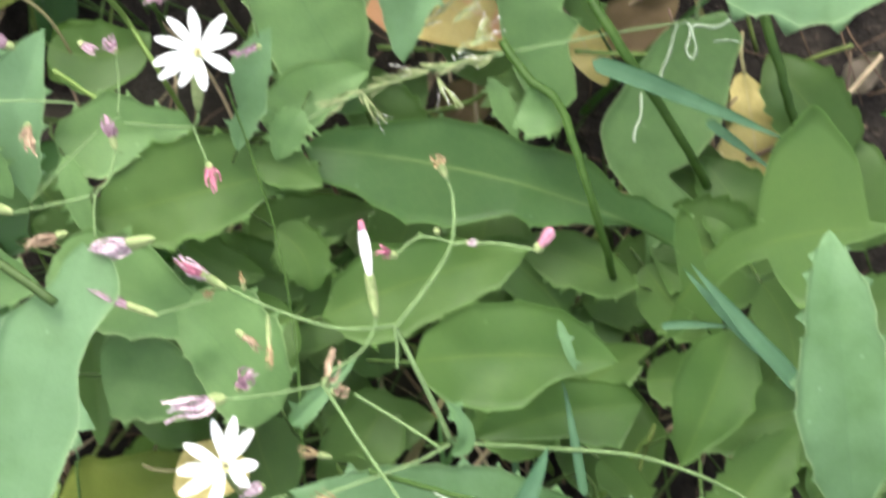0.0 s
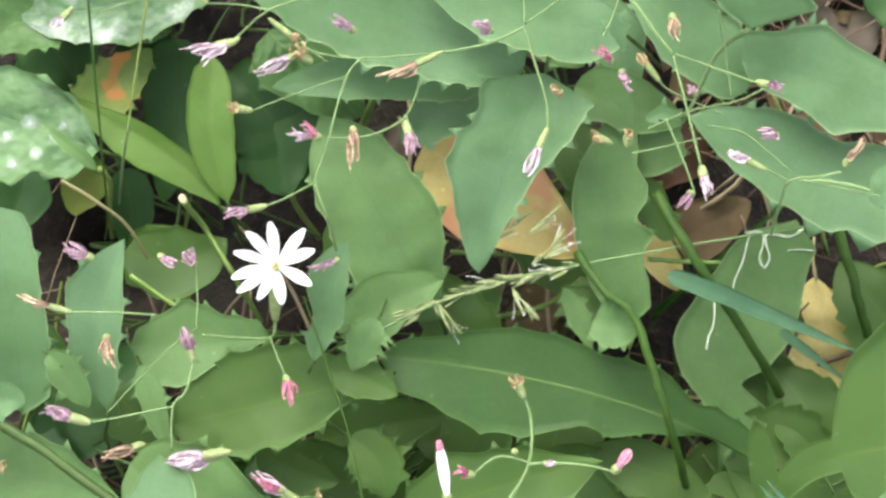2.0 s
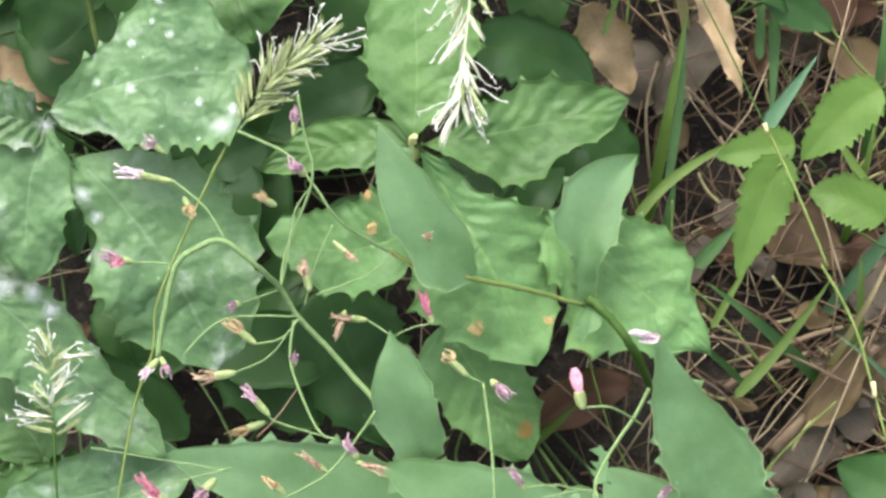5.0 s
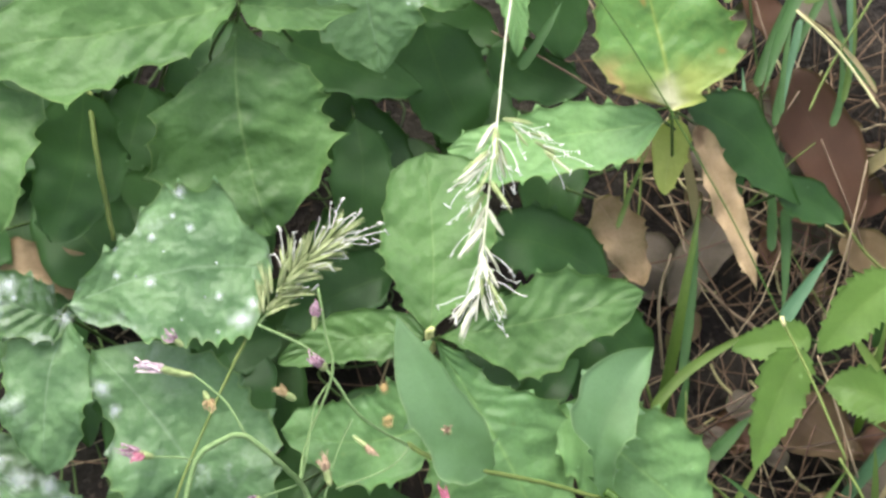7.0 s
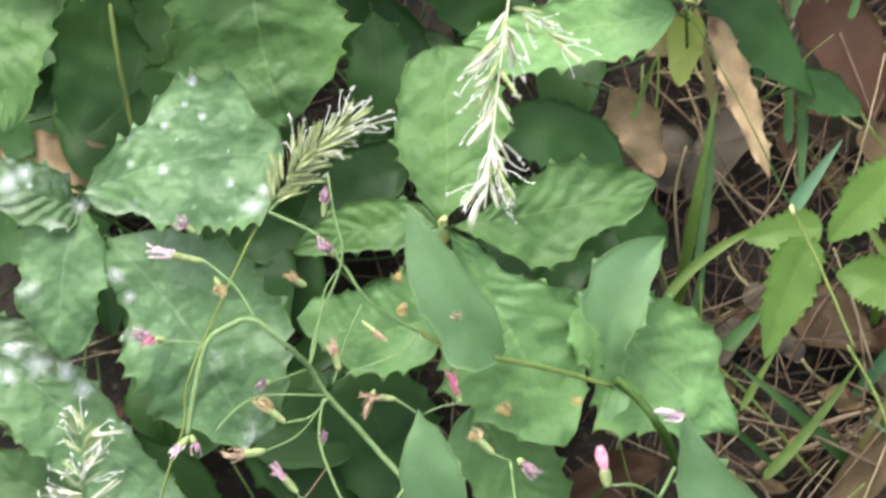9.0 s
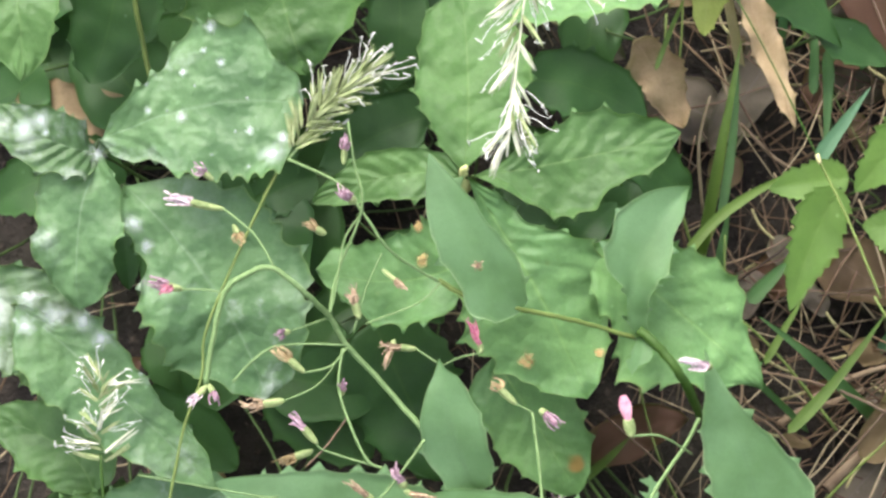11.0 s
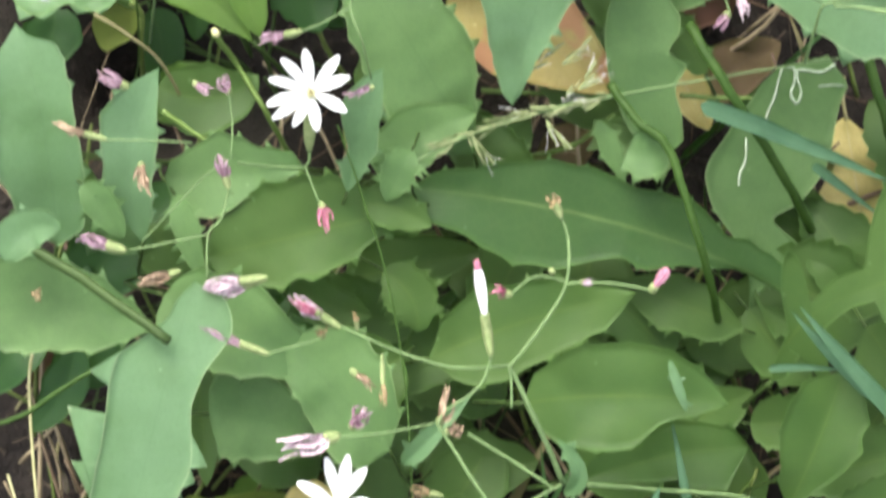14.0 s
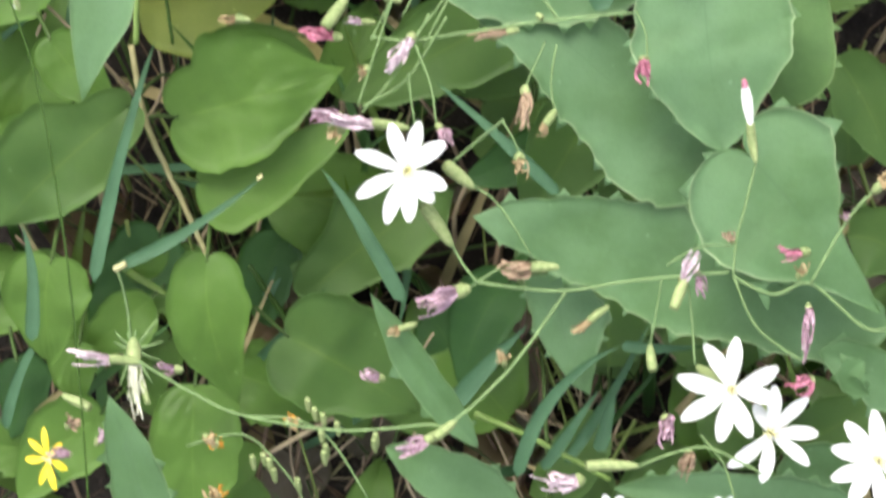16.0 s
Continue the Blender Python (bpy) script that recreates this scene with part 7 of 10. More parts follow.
leaf(herb_low, (1.17, -3.89, 10.60), (1.52, -3.39, 11.00), (1.00, -2.58, 11.20), 0.22, 'oval', GLAUCOUS, fold=25, spines=3, spine=0.2, scallop=0.07)
leaf(herb_low, (-2.60, -3.20, 10.40), (-2.07, -2.66, 10.80), (-1.01, -1.60, 11.00), 0.26, 'lance', GLAUCOUS, fold=25, spines=3, spine=0.2, scallop=0.07)
stem(herb_low, 0.040, STEM, (1.18, -3.65, 10.40), (0.27, -4.13, 10.40), (-1.07, -4.60, 10.40), (-2.00, -4.94, 10.40), name='stem')
stem(herb_low, 0.049, STEM, (1.22, -3.67, 10.00), (3.64, -3.93, 8.60), (5.70, -4.13, 8.60), (7.86, -4.92, 8.00), (9.58, -6.10, 7.00), name='stem')
stem(herb_low, 0.076, DARKSTEM, (-0.78, -4.31, 10.30), (1.12, -4.85, 10.30), (3.12, -5.37, 10.70), (4.77, -5.91, 11.10), name='stem')
open_flower(herb_low, (-4.08, -4.13, 11.20), 1.16, [(104, 1.00), (78, 1.05), (52, 0.96), (7, 0.70), (-40, 0.62), (-105, 0.95), (-150, 1.08), (-174, 1.00), (151, 0.95)], foot=(-3.62, -4.95, 10.00), widths=0.122, tilt=(-0.1, 0.1), seed=2)
floret(herb_low, (-3.19, -4.57, 11.00), (-3.72, -4.76, 11.20), 'pale', 0.105, 0.20)
floret(herb_low, (-6.24, -5.56, 10.60), (-6.25, -6.08, 10.80), 'crim', 0.085, 0.40)
floret(herb_low, (-5.84, -6.59, 10.60), (-6.59, -6.48, 10.80), 'seed', 0.096, 0.50)
floret(herb_low, (-5.08, -5.71, 10.80), (-5.65, -5.66, 11.00), 'green', 0.106, 0.50)
stem(herb_low, 0.030, STEM, (-5.08, -5.71, 10.80), (-3.99, -5.21, 10.80), (-2.67, -4.81, 10.80), name='stem')
floret(herb_low, (-3.56, -6.06, 12.00), (-4.07, -6.76, 12.20), 'green', 0.155, 1.00)
stem(herb_low, 0.034, STEM, (-3.04, -5.05, 12.00), (-3.33, -5.63, 12.00), (-3.59, -6.09, 12.00), name='stem')
floret(herb_low, (-3.67, -7.01, 12.00), (-4.57, -6.81, 12.20), 'crim', 0.104, 0.30)
floret(herb_low, (-2.33, -6.18, 12.00), (-3.53, -5.78, 12.20), 'crim', 0.114, 0.35)
floret(herb_low, (-2.81, -5.53, 11.60), (-3.50, -5.54, 11.80), 'pink', 0.083, 0.50)
floret(herb_low, (-2.92, -6.66, 11.80), (-3.63, -6.60, 12.00), 'pale', 0.073, 0.50)
floret(herb_low, (-1.02, -5.24, 11.60), (-1.98, -4.67, 11.80), 'seed', 0.094, 0.40)
floret(herb_low, (-1.63, -3.95, 10.60), (-2.37, -3.81, 10.80), 'seed', 0.074, 0.50)
stem(herb_low, 0.029, STEM, (-0.96, -5.48, 12.00), (-1.48, -6.28, 12.00), (-2.13, -7.09, 12.00), name='stem')
stem(herb_low, 0.029, STEM, (-0.96, -5.44, 12.00), (-1.35, -6.28, 12.00), (-1.85, -7.22, 12.00), name='stem')
stem(herb_low, 0.026, STEM, (-2.33, -5.51, 12.00), (-2.65, -6.28, 12.00), (-3.04, -7.06, 12.00), name='stem')
stem(herb_low, 0.026, STEM, (-2.00, -5.90, 12.00), (-2.33, -6.54, 12.00), name='stem')
stem(herb_low, 0.036, STEM, (-3.04, -6.98, 12.20), (-2.13, -7.07, 12.20), (-0.84, -6.89, 12.20), (1.11, -6.63, 12.20), (2.92, -6.47, 12.20), name='stem')
floret(herb_low, (0.32, -6.84, 12.40), (-0.78, -7.04, 12.60), 'rust', 0.082, 0.30)
floret(herb_low, (4.11, -5.20, 11.00), (3.73, -5.36, 11.20), 'seed', 0.127, 0.60)
floret(herb_low, (0.72, -6.47, 12.20), (0.97, -6.71, 12.40), 'green', 0.077, 0.50)
open_flower(herb_low, (-2.25, -9.98, 13.50), 1.14, [(75, 1.03), (36, 0.96), (-22, 0.87), (-48, 0.80), (-88, 1.00), (-112, 1.10), (-153, 1.10), (159, 1.08), (107, 1.00)], foot=(-1.54, -9.40, 12.60), widths=0.149, tilt=(-0.1, 0.1), seed=3)
open_flower(herb_low, (5.31, -15.26, 11.40), 1.27, [(84, 1.00), (27, 0.96), (-12, 0.88), (-70, 0.92), (-105, 0.98), (-151, 1.10), (165, 1.06), (121, 1.00)], foot=(4.63, -14.83, 10.40), widths=0.144, tilt=(0, 0.1), seed=4)
open_flower(herb_low, (6.26, -16.35, 11.00), 1.19, [(85, 0.98), (44, 1.05), (0, 0.95), (-40, 0.98), (-102, 0.98), (-143, 1.07), (120, 0.70)], foot=(6.24, -15.85, 10.00), widths=0.135, tilt=(0, 0.1), seed=5)
open_flower(herb_low, (8.76, -16.97, 11.20), 1.21, [(95, 1.00), (130, 1.00), (165, 0.95), (200, 1.00), (235, 1.00), (275, 1.00), (320, 1.00), (20, 1.00), (60, 1.00)], widths=0.149, tilt=(0, 0.1), seed=6)
open_flower(herb_low, (2.57, -18.33, 11.00), 0.66, [(110, 0.95), (70, 0.90), (30, 1.00), (-10, 1.00), (150, 1.00), (190, 1.00)], widths=0.2, seed=7)
open_flower(herb_low, (5.17, -18.32, 11.00), 0.66, [(110, 0.80), (70, 0.80), (30, 1.00), (-10, 1.00), (150, 1.00), (190, 1.00)], widths=0.2, seed=8)
floret(herb_low, (5.77, -9.90, 11.90), (5.47, -8.05, 12.10), 'whitebud', 0.114, 0.48)
stem(herb_low, 0.034, STEM, (5.82, -9.91, 11.60), (5.56, -10.99, 11.60), (5.36, -11.78, 11.60), (5.31, -12.63, 11.60), name='stem')
stem(herb_low, 0.038, STEM, (-0.67, -12.53, 12.80), (0.29, -12.67, 12.80), (1.36, -12.74, 12.80), (2.60, -12.56, 12.80), (3.76, -12.44, 12.80), (5.04, -12.34, 12.80), name='stem')
floret(herb_low, (-1.24, -11.69, 13.00), (-1.88, -10.72, 13.20), 'green', 0.165, 1.00)
stem(herb_low, 0.034, STEM, (-1.26, -11.65, 12.80), (-0.98, -12.14, 12.80), (-0.67, -12.53, 12.80), name='stem')
stem(herb_low, 0.034, STEM, (5.28, -12.59, 12.00), (5.80, -13.71, 12.00), (6.86, -14.51, 12.00), name='stem')
stem(herb_low, 0.038, STEM, (5.17, -12.47, 12.60), (6.10, -12.89, 12.60), (6.94, -12.65, 12.60), (8.17, -13.66, 12.60), (8.82, -13.66, 12.60), name='stem')
stem(herb_low, 0.038, STEM, (6.90, -12.63, 12.80), (7.73, -11.18, 12.80), (8.37, -10.48, 12.80), name='stem')
floret(herb_low, (8.30, -10.57, 12.80), (8.56, -10.28, 13.00), 'seed', 0.123, 0.70)
floret(herb_low, (7.73, -11.21, 12.80), (7.63, -11.01, 13.00), 'pink', 0.061, 0.50)
floret(herb_low, (6.91, -11.90, 12.80), (6.16, -11.95, 13.00), 'crim', 0.123, 0.35)
floret(herb_low, (6.64, -12.54, 12.60), (6.71, -12.20, 12.80), 'seed', 0.082, 0.50)
floret(herb_low, (6.94, -13.13, 12.40), (6.78, -14.49, 12.60), 'pink', 0.082, 0.10)
floret(herb_low, (7.15, -14.93, 12.00), (6.54, -15.13, 12.20), 'crim', 0.124, 0.20)
floret(herb_low, (3.95, -12.57, 12.80), (4.29, -11.85, 13.00), 'pale', 0.112, 0.15)
floret(herb_low, (4.11, -12.34, 12.80), (3.76, -13.15, 13.00), 'green', 0.128, 1.00)
floret(herb_low, (4.32, -12.33, 12.60), (4.50, -12.96, 12.80), 'pink', 0.092, 0.10)
stem(herb_low, 0.031, STEM, (4.12, -12.38, 12.40), (4.24, -13.39, 12.40), (4.32, -14.50, 12.40), name='stem')
stem(herb_low, 0.027, STEM, (3.65, -12.20, 12.60), (4.42, -11.77, 12.60), (5.17, -11.76, 12.60), name='stem')
floret(herb_low, (5.22, -11.71, 12.40), (5.00, -11.50, 12.60), 'rust', 0.082, 0.50)
floret(herb_low, (1.18, -12.19, 12.90), (-0.19, -12.18, 13.10), 'rust', 0.122, 0.50)
floret(herb_low, (-0.83, -12.66, 12.80), (-1.99, -12.99, 13.00), 'pink', 0.164, 0.30)
stem(herb_low, 0.027, STEM, (-0.86, -12.66, 12.80), (-0.67, -12.53, 12.80), name='stem')
stem(herb_low, 0.027, STEM, (-0.67, -12.53, 12.80), (-0.15, -12.21, 12.80), name='stem')
stem(herb_low, 0.039, STEM, (1.37, -12.76, 12.60), (0.10, -14.50, 12.60), (-1.26, -15.76, 12.60), (-1.90, -15.81, 12.60), (-3.83, -15.92, 12.60), (-6.02, -15.55, 12.60), (-7.29, -14.95, 12.60), (-8.37, -14.29, 12.60), name='stem')
floret(herb_low, (-8.33, -14.35, 12.40), (-9.99, -14.12, 12.60), 'pale', 0.113, 0.45)
floret(herb_low, (-8.53, -13.82, 12.20), (-8.45, -15.62, 12.40), 'husk', 0.17, 0.30)
floret(herb_low, (-8.60, -13.95, 12.20), (-8.19, -15.30, 12.40), 'green', 0.077, 1.00)
floret(herb_low, (-7.37, -14.52, 12.40), (-7.95, -14.45, 12.60), 'pink', 0.093, 0.40)
floret(herb_low, (-1.32, -15.94, 12.60), (-2.47, -16.42, 12.80), 'pink', 0.123, 0.50)
floret(herb_low, (-1.15, -15.72, 12.60), (-1.65, -16.08, 12.80), 'green', 0.115, 1.00)
floret(herb_low, (-2.06, -6.92, 12.40), (-2.76, -7.80, 12.60), 'pale', 0.124, 0.15)
floret(herb_low, (-2.18, -9.05, 12.60), (-4.27, -8.74, 12.80), 'pale', 0.123, 0.42)
floret(herb_low, (-3.74, -8.72, 12.60), (-4.40, -8.77, 12.80), 'pink', 0.103, 0.10)
floret(herb_low, (-3.62, -9.05, 12.40), (-4.05, -9.22, 12.60), 'seed', 0.093, 0.50)
floret(herb_low, (-3.05, -7.65, 12.20), (-3.35, -7.80, 12.40), 'seed', 0.093, 0.50)
stem(herb_low, 0.027, STEM, (-2.54, -6.09, 12.30), (-2.97, -7.42, 12.30), (-3.36, -8.57, 12.30), name='stem')
stem(herb_low, 0.027, STEM, (-1.71, -6.47, 12.30), (-2.48, -7.81, 12.30), (-3.26, -8.70, 12.30), name='stem')
stem(herb_low, 0.029, STEM, (-2.03, -7.17, 12.50), (-1.70, -8.06, 12.50), (-1.57, -8.93, 12.50), name='stem')
stem(herb_low, 0.029, STEM, (-2.20, -7.80, 12.50), (-2.13, -8.44, 12.50), (-2.05, -9.02, 12.50), name='stem')
stem(herb_low, 0.029, STEM, (-3.26, -8.57, 12.30), (-2.23, -7.93, 12.30), (-1.32, -6.54, 12.30), name='stem')
stem(herb_low, 0.032, STEM, (-0.03, -8.86, 12.60), (-0.58, -9.28, 12.60), (-1.35, -9.95, 12.60), name='stem')
floret(herb_low, (-1.57, -8.93, 12.60), (-1.23, -9.46, 12.80), 'pink', 0.092, 0.30)
floret(herb_low, (0.45, -8.10, 12.60), (0.37, -9.11, 12.80), 'rust', 0.123, 0.20)
floret(herb_low, (1.17, -8.66, 12.20), (0.77, -9.17, 12.40), 'seed', 0.103, 0.70)
stem(herb_low, 0.025, STEM, (-0.07, -8.90, 12.60), (0.16, -9.28, 12.60), (0.31, -9.67, 12.60), name='stem')
floret(herb_low, (0.31, -9.60, 12.60), (0.30, -10.10, 12.80), 'seed', 0.133, 0.40)
stem(herb_low, 0.025, STEM, (0.90, -7.12, 12.50), (0.64, -7.69, 12.50), (0.45, -8.14, 12.50), name='stem')
floret(herb_low, (-0.75, -10.38, 12.80), (-1.38, -9.85, 13.00), 'green', 0.153, 1.00)
stem(herb_low, 0.027, STEM, (-0.76, -10.36, 12.60), (-0.18, -10.78, 12.60), (0.56, -11.92, 12.60), name='stem')
floret(herb_low, (3.10, -7.45, 12.90), (3.07, -7.99, 13.10), 'crim', 0.133, 0.20)
stem(herb_low, 0.027, STEM, (2.92, -6.41, 12.80), (3.15, -6.95, 12.80), (3.17, -7.52, 12.80), name='stem')
stem(herb_low, 0.027, STEM, (1.19, -7.19, 12.00), (1.06, -8.09, 12.00), (1.19, -8.86, 12.00), name='stem')
floret(herb_low, (-2.77, -14.81, 12.20), (-3.36, -14.62, 12.40), 'pink', 0.103, 0.30)
floret(herb_low, (-2.04, -13.51, 12.40), (-2.75, -13.70, 12.60), 'seed', 0.082, 0.60)
floret(herb_low, (2.35, -13.14, 12.40), (1.39, -13.83, 12.60), 'seed', 0.093, 0.50)
floret(herb_low, (-0.02, -14.52, 12.40), (-0.15, -14.17, 12.60), 'seed', 0.093, 0.50)
floret(herb_low, (3.33, -14.08, 12.00), (3.37, -14.66, 12.20), 'green', 0.117, 1.00)
stem(herb_low, 0.022, STEM, (3.59, -12.52, 12.20), (3.41, -13.54, 12.20), (3.31, -14.08, 12.20), name='stem')
floret(herb_low, (3.74, -15.79, 11.60), (3.77, -16.46, 11.80), 'pink', 0.136, 0.20)
floret(herb_low, (4.39, -16.76, 11.00), (4.14, -17.33, 11.20), 'rust', 0.127, 0.10)
floret(herb_low, (1.82, -17.23, 12.00), (0.73, -17.29, 12.20), 'pale', 0.166, 0.20)
floret(herb_low, (3.07, -16.91, 12.00), (1.85, -16.86, 12.20), 'green', 0.130, 1.00)
stem(herb_low, 0.031, STEM, (3.09, -16.95, 11.80), (4.01, -16.62, 11.80), (4.80, -16.56, 11.80), (5.98, -17.17, 11.80), name='stem')
stem(herb_low, 0.028, STEM, (5.38, -17.77, 11.40), (5.11, -16.97, 11.40), (4.58, -16.29, 11.40), name='stem')
floret(herb_low, (-9.44, -16.33, 12.00), (-9.21, -15.91, 12.20), 'pale', 0.093, 0.50)
floret(herb_low, (-10.16, -15.99, 11.60), (-10.02, -15.67, 11.80), 'rust', 0.094, 0.50)
stem(herb_low, 0.031, STEM, (-5.98, -15.83, 11.00), (-4.93, -15.90, 11.00), (-4.07, -16.41, 11.00), (-3.22, -17.76, 11.00), name='stem')
stem(herb_low, 0.028, STEM, (-7.45, -16.51, 11.00), (-6.12, -16.26, 11.00), (-5.20, -17.07, 11.00), (-4.68, -17.88, 11.00), name='stem')
floret(herb_low, (-4.55, -15.71, 11.20), (-4.59, -15.36, 11.40), 'green', 0.079, 1.00)
floret(herb_low, (-4.39, -15.94, 11.20), (-4.43, -15.59, 11.40), 'green', 0.079, 1.00)
floret(herb_low, (-4.19, -16.07, 11.20), (-4.24, -15.72, 11.40), 'green', 0.079, 1.00)
floret(herb_low, (-4.24, -16.47, 11.20), (-4.28, -16.12, 11.40), 'green', 0.079, 1.00)
floret(herb_low, (-4.14, -16.81, 11.20), (-4.18, -16.45, 11.40), 'green', 0.079, 1.00)
floret(herb_low, (-4.19, -16.97, 11.20), (-4.23, -16.61, 11.40), 'green', 0.079, 1.00)
floret(herb_low, (-5.46, -17.13, 11.20), (-5.50, -16.77, 11.40), 'green', 0.079, 1.00)
floret(herb_low, (-5.36, -17.36, 11.20), (-5.40, -17.00, 11.40), 'green', 0.079, 1.00)
floret(herb_low, (-5.85, -17.06, 11.20), (-5.89, -16.70, 11.40), 'green', 0.079, 1.00)
floret(herb_low, (-4.80, -17.60, 11.20), (-4.85, -17.25, 11.40), 'green', 0.079, 1.00)
floret(herb_low, (-2.97, -16.55, 11.20), (-3.02, -16.20, 11.40), 'green', 0.079, 1.00)
floret(herb_low, (-3.01, -16.68, 11.20), (-3.06, -16.33, 11.40), 'green', 0.079, 1.00)
floret(herb_low, (-8.04, -17.37, 11.20), (-8.06, -17.01, 11.40), 'green', 0.079, 1.00)
floret(herb_low, (-3.87, -16.28, 11.20), (-3.91, -15.92, 11.40), 'green', 0.079, 1.00)
floret(herb_low, (-5.59, -16.99, 11.20), (-5.63, -16.64, 11.40), 'green', 0.079, 1.00)
floret(herb_low, (-5.12, -15.90, 11.20), (-4.78, -16.05, 11.40), 'seed', 0.095, 0.50)
floret(herb_low, (-6.72, -16.52, 11.00), (-7.03, -16.29, 11.20), 'seed', 0.127, 0.30)
floret(herb_low, (-6.67, -17.80, 11.00), (-6.98, -17.58, 11.20), 'seed', 0.137, 0.30)
floret(herb_low, (-10.25, -15.20, 11.60), (-9.58, -15.47, 11.80), 'green', 0.117, 1.00)
hawk = thing('yellow_flowered_herb', -11.7, -19.4, 'slim herb with one small yellow flower head', 'plant')
open_flower(hawk, (-10.75, -16.88, 10.40), 0.70, [(97, 1.1), (134, 0.95), (180, 0.8), (250, 0.95), (282, 1.1), (-30, 0.75), (50, 0.7)], widths=0.12, material=YELLOW, label='open yellow flower with narrow petals', seed=9)
stem(hawk, 0.029, STEM, (-10.84, -17.16, 9.40), (-11.23, -18.36, 5.00), (-11.67, -19.45, 0.00), name='stem')
floret(hawk, (-10.21, -16.76, 10.60), (-10.64, -16.65, 10.80), 'pink', 0.096, 0.10)

# grasses
grass_a = thing('grass', 12.4, 13.5, 'tall grass stalk with a narrow blade', 'grass', 'grasses')
stem(grass_a, 0.027, DARKSTEM, (2.92, 30.81, 8.60), (4.08, 29.01, 8.60), (5.21, 27.01, 8.60), (6.62, 24.45, 8.30), (7.95, 21.58, 8.20), name='stem')
stem(grass_a, 0.041, OLIVESTEM, (7.95, 21.58, 8.20), (8.64, 20.05, 8.20), (9.41, 18.04, 8.20), name='stem')
stem(grass_a, 0.041, OLIVESTEM, (9.28, 18.13, 8.00), (10.03, 16.66, 8.00), (10.49, 14.95, 8.00), (10.81, 13.54, 8.00), (11.64, 12.42, 5.00), (12.69, 12.25, 0.00), name='stem')
stem(grass_a, 0.066, STRAW, (10.45, 15.14, 8.20), (10.48, 14.76, 8.20), name='node')
blade(grass_a, ((7.98, 21.58, 8.20), (8.51, 22.39, 8.20), (9.31, 23.45, 8.20)), 0.19, BLADE)
stem(grass_a, 0.066, STRAW, (7.89, 21.65, 8.40), (7.97, 21.42, 8.40), name='node')
grass_b = thing('grass', 1.1, 39.2, 'grass stalk with a nodding head of pale spikelets', 'grass', 'grasses')
stem(grass_b, 0.034, HUSK, (2.11, 39.16, 0.00), (1.89, 34.83, 6.00), (1.52, 32.01, 9.00), (1.31, 30.69, 10.00), (0.98, 28.56, 10.00), (0.76, 26.46, 10.00), (0.51, 24.39, 10.00), (0.18, 21.21, 10.00), name='stem')
panicle(grass_b, [(0.71, 26.38, 10.00), (0.51, 24.68, 10.00), (0.36, 22.93, 10.00), (0.22, 21.64, 10.00)], 27, 0.95, 0.25, size=1.15, seed=2, anthers=0.6, pale=0.7)
panicle(grass_b, [(0.83, 26.38, 10.00), (1.39, 26.01, 10.00), (1.89, 25.49, 10.00)], 5, 0.50, 0.20, size=0.9, seed=8)
grass_c = thing('grass', -10.1, 6.9, 'grass stalk with a dense green and cream seed head', 'grass', 'grasses')
stem(grass_c, 0.040, STEM, (-3.80, 22.56, 10.40), (-4.49, 21.85, 10.40), (-5.10, 21.07, 10.40), name='stem')
stem(grass_c, 0.036, OLIVESTEM, (-5.13, 21.37, 10.20), (-6.02, 19.46, 10.20), (-7.02, 16.94, 10.20), (-7.13, 15.69, 10.20), (-7.58, 14.17, 10.20), (-8.18, 10.09, 10.20), (-8.36, 8.75, 10.20), name='stem')
stem(grass_c, 0.036, STEM, (-8.39, 9.15, 9.60), (-9.04, 8.21, 6.00), (-9.98, 6.92, 0.00), name='stem')
panicle(grass_c, [(-5.02, 21.24, 10.60), (-4.55, 22.00, 10.60), (-4.05, 22.55, 10.60), (-3.35, 23.15, 10.60)], 62, 1.2, 0.40, size=0.95, seed=3, anthers=0.22)
grass_d = thing('grass', -10.3, 6.8, 'grass stalk with a bristly pale seed head', 'grass', 'grasses')
stem(grass_d, 0.032, DARKSTEM, (-9.50, 13.86, 10.20), (-9.38, 12.24, 10.00), (-9.27, 10.38, 9.40), (-9.27, 8.55, 8.00), (-9.54, 7.12, 5.00), (-10.30, 6.80, 0.00), name='stem')
panicle(grass_d, [(-9.40, 13.66, 10.20), (-9.55, 14.48, 10.20), (-9.59, 15.23, 10.20), (-9.48, 15.64, 10.20)], 24, 2.9, 0.20, size=0.85, seed=4, anthers=0.4, pale=0.45)
grass_e = thing('grass', 10.1, 7.5, 'leaning grass stalk with a loose drying seed head', 'grass', 'grasses')
stem(grass_e, 0.031, STEM, (10.13, 7.47, 0.00), (8.80, 6.94, 5.60), (5.52, 6.37, 6.50), (2.58, 5.83, 6.70), name='stem')
stem(grass_e, 0.047, STEM, (2.58, 5.82, 6.80), (1.37, 5.57, 6.80), (-0.19, 5.14, 6.80), (-1.46, 4.64, 6.80), (-2.46, 4.15, 6.80), name='stem')
stem(grass_e, 0.033, STRAW, (-2.46, 4.15, 6.80), (-3.16, 3.30, 6.80), (-4.40, 1.39, 6.00), name='stem')
panicle(grass_e, [(2.50, 5.81, 7.00), (1.36, 5.55, 7.00), (-0.05, 5.16, 7.00), (-1.67, 4.56, 7.00)], 40, 0.42, 0.35, size=0.58, seed=5, anthers=0.12)
panicle(grass_e, [(1.22, 6.48, 7.00), (1.79, 7.04, 7.00)], 5, 0.35, 0.16, size=0.62, seed=20, anthers=0.15)
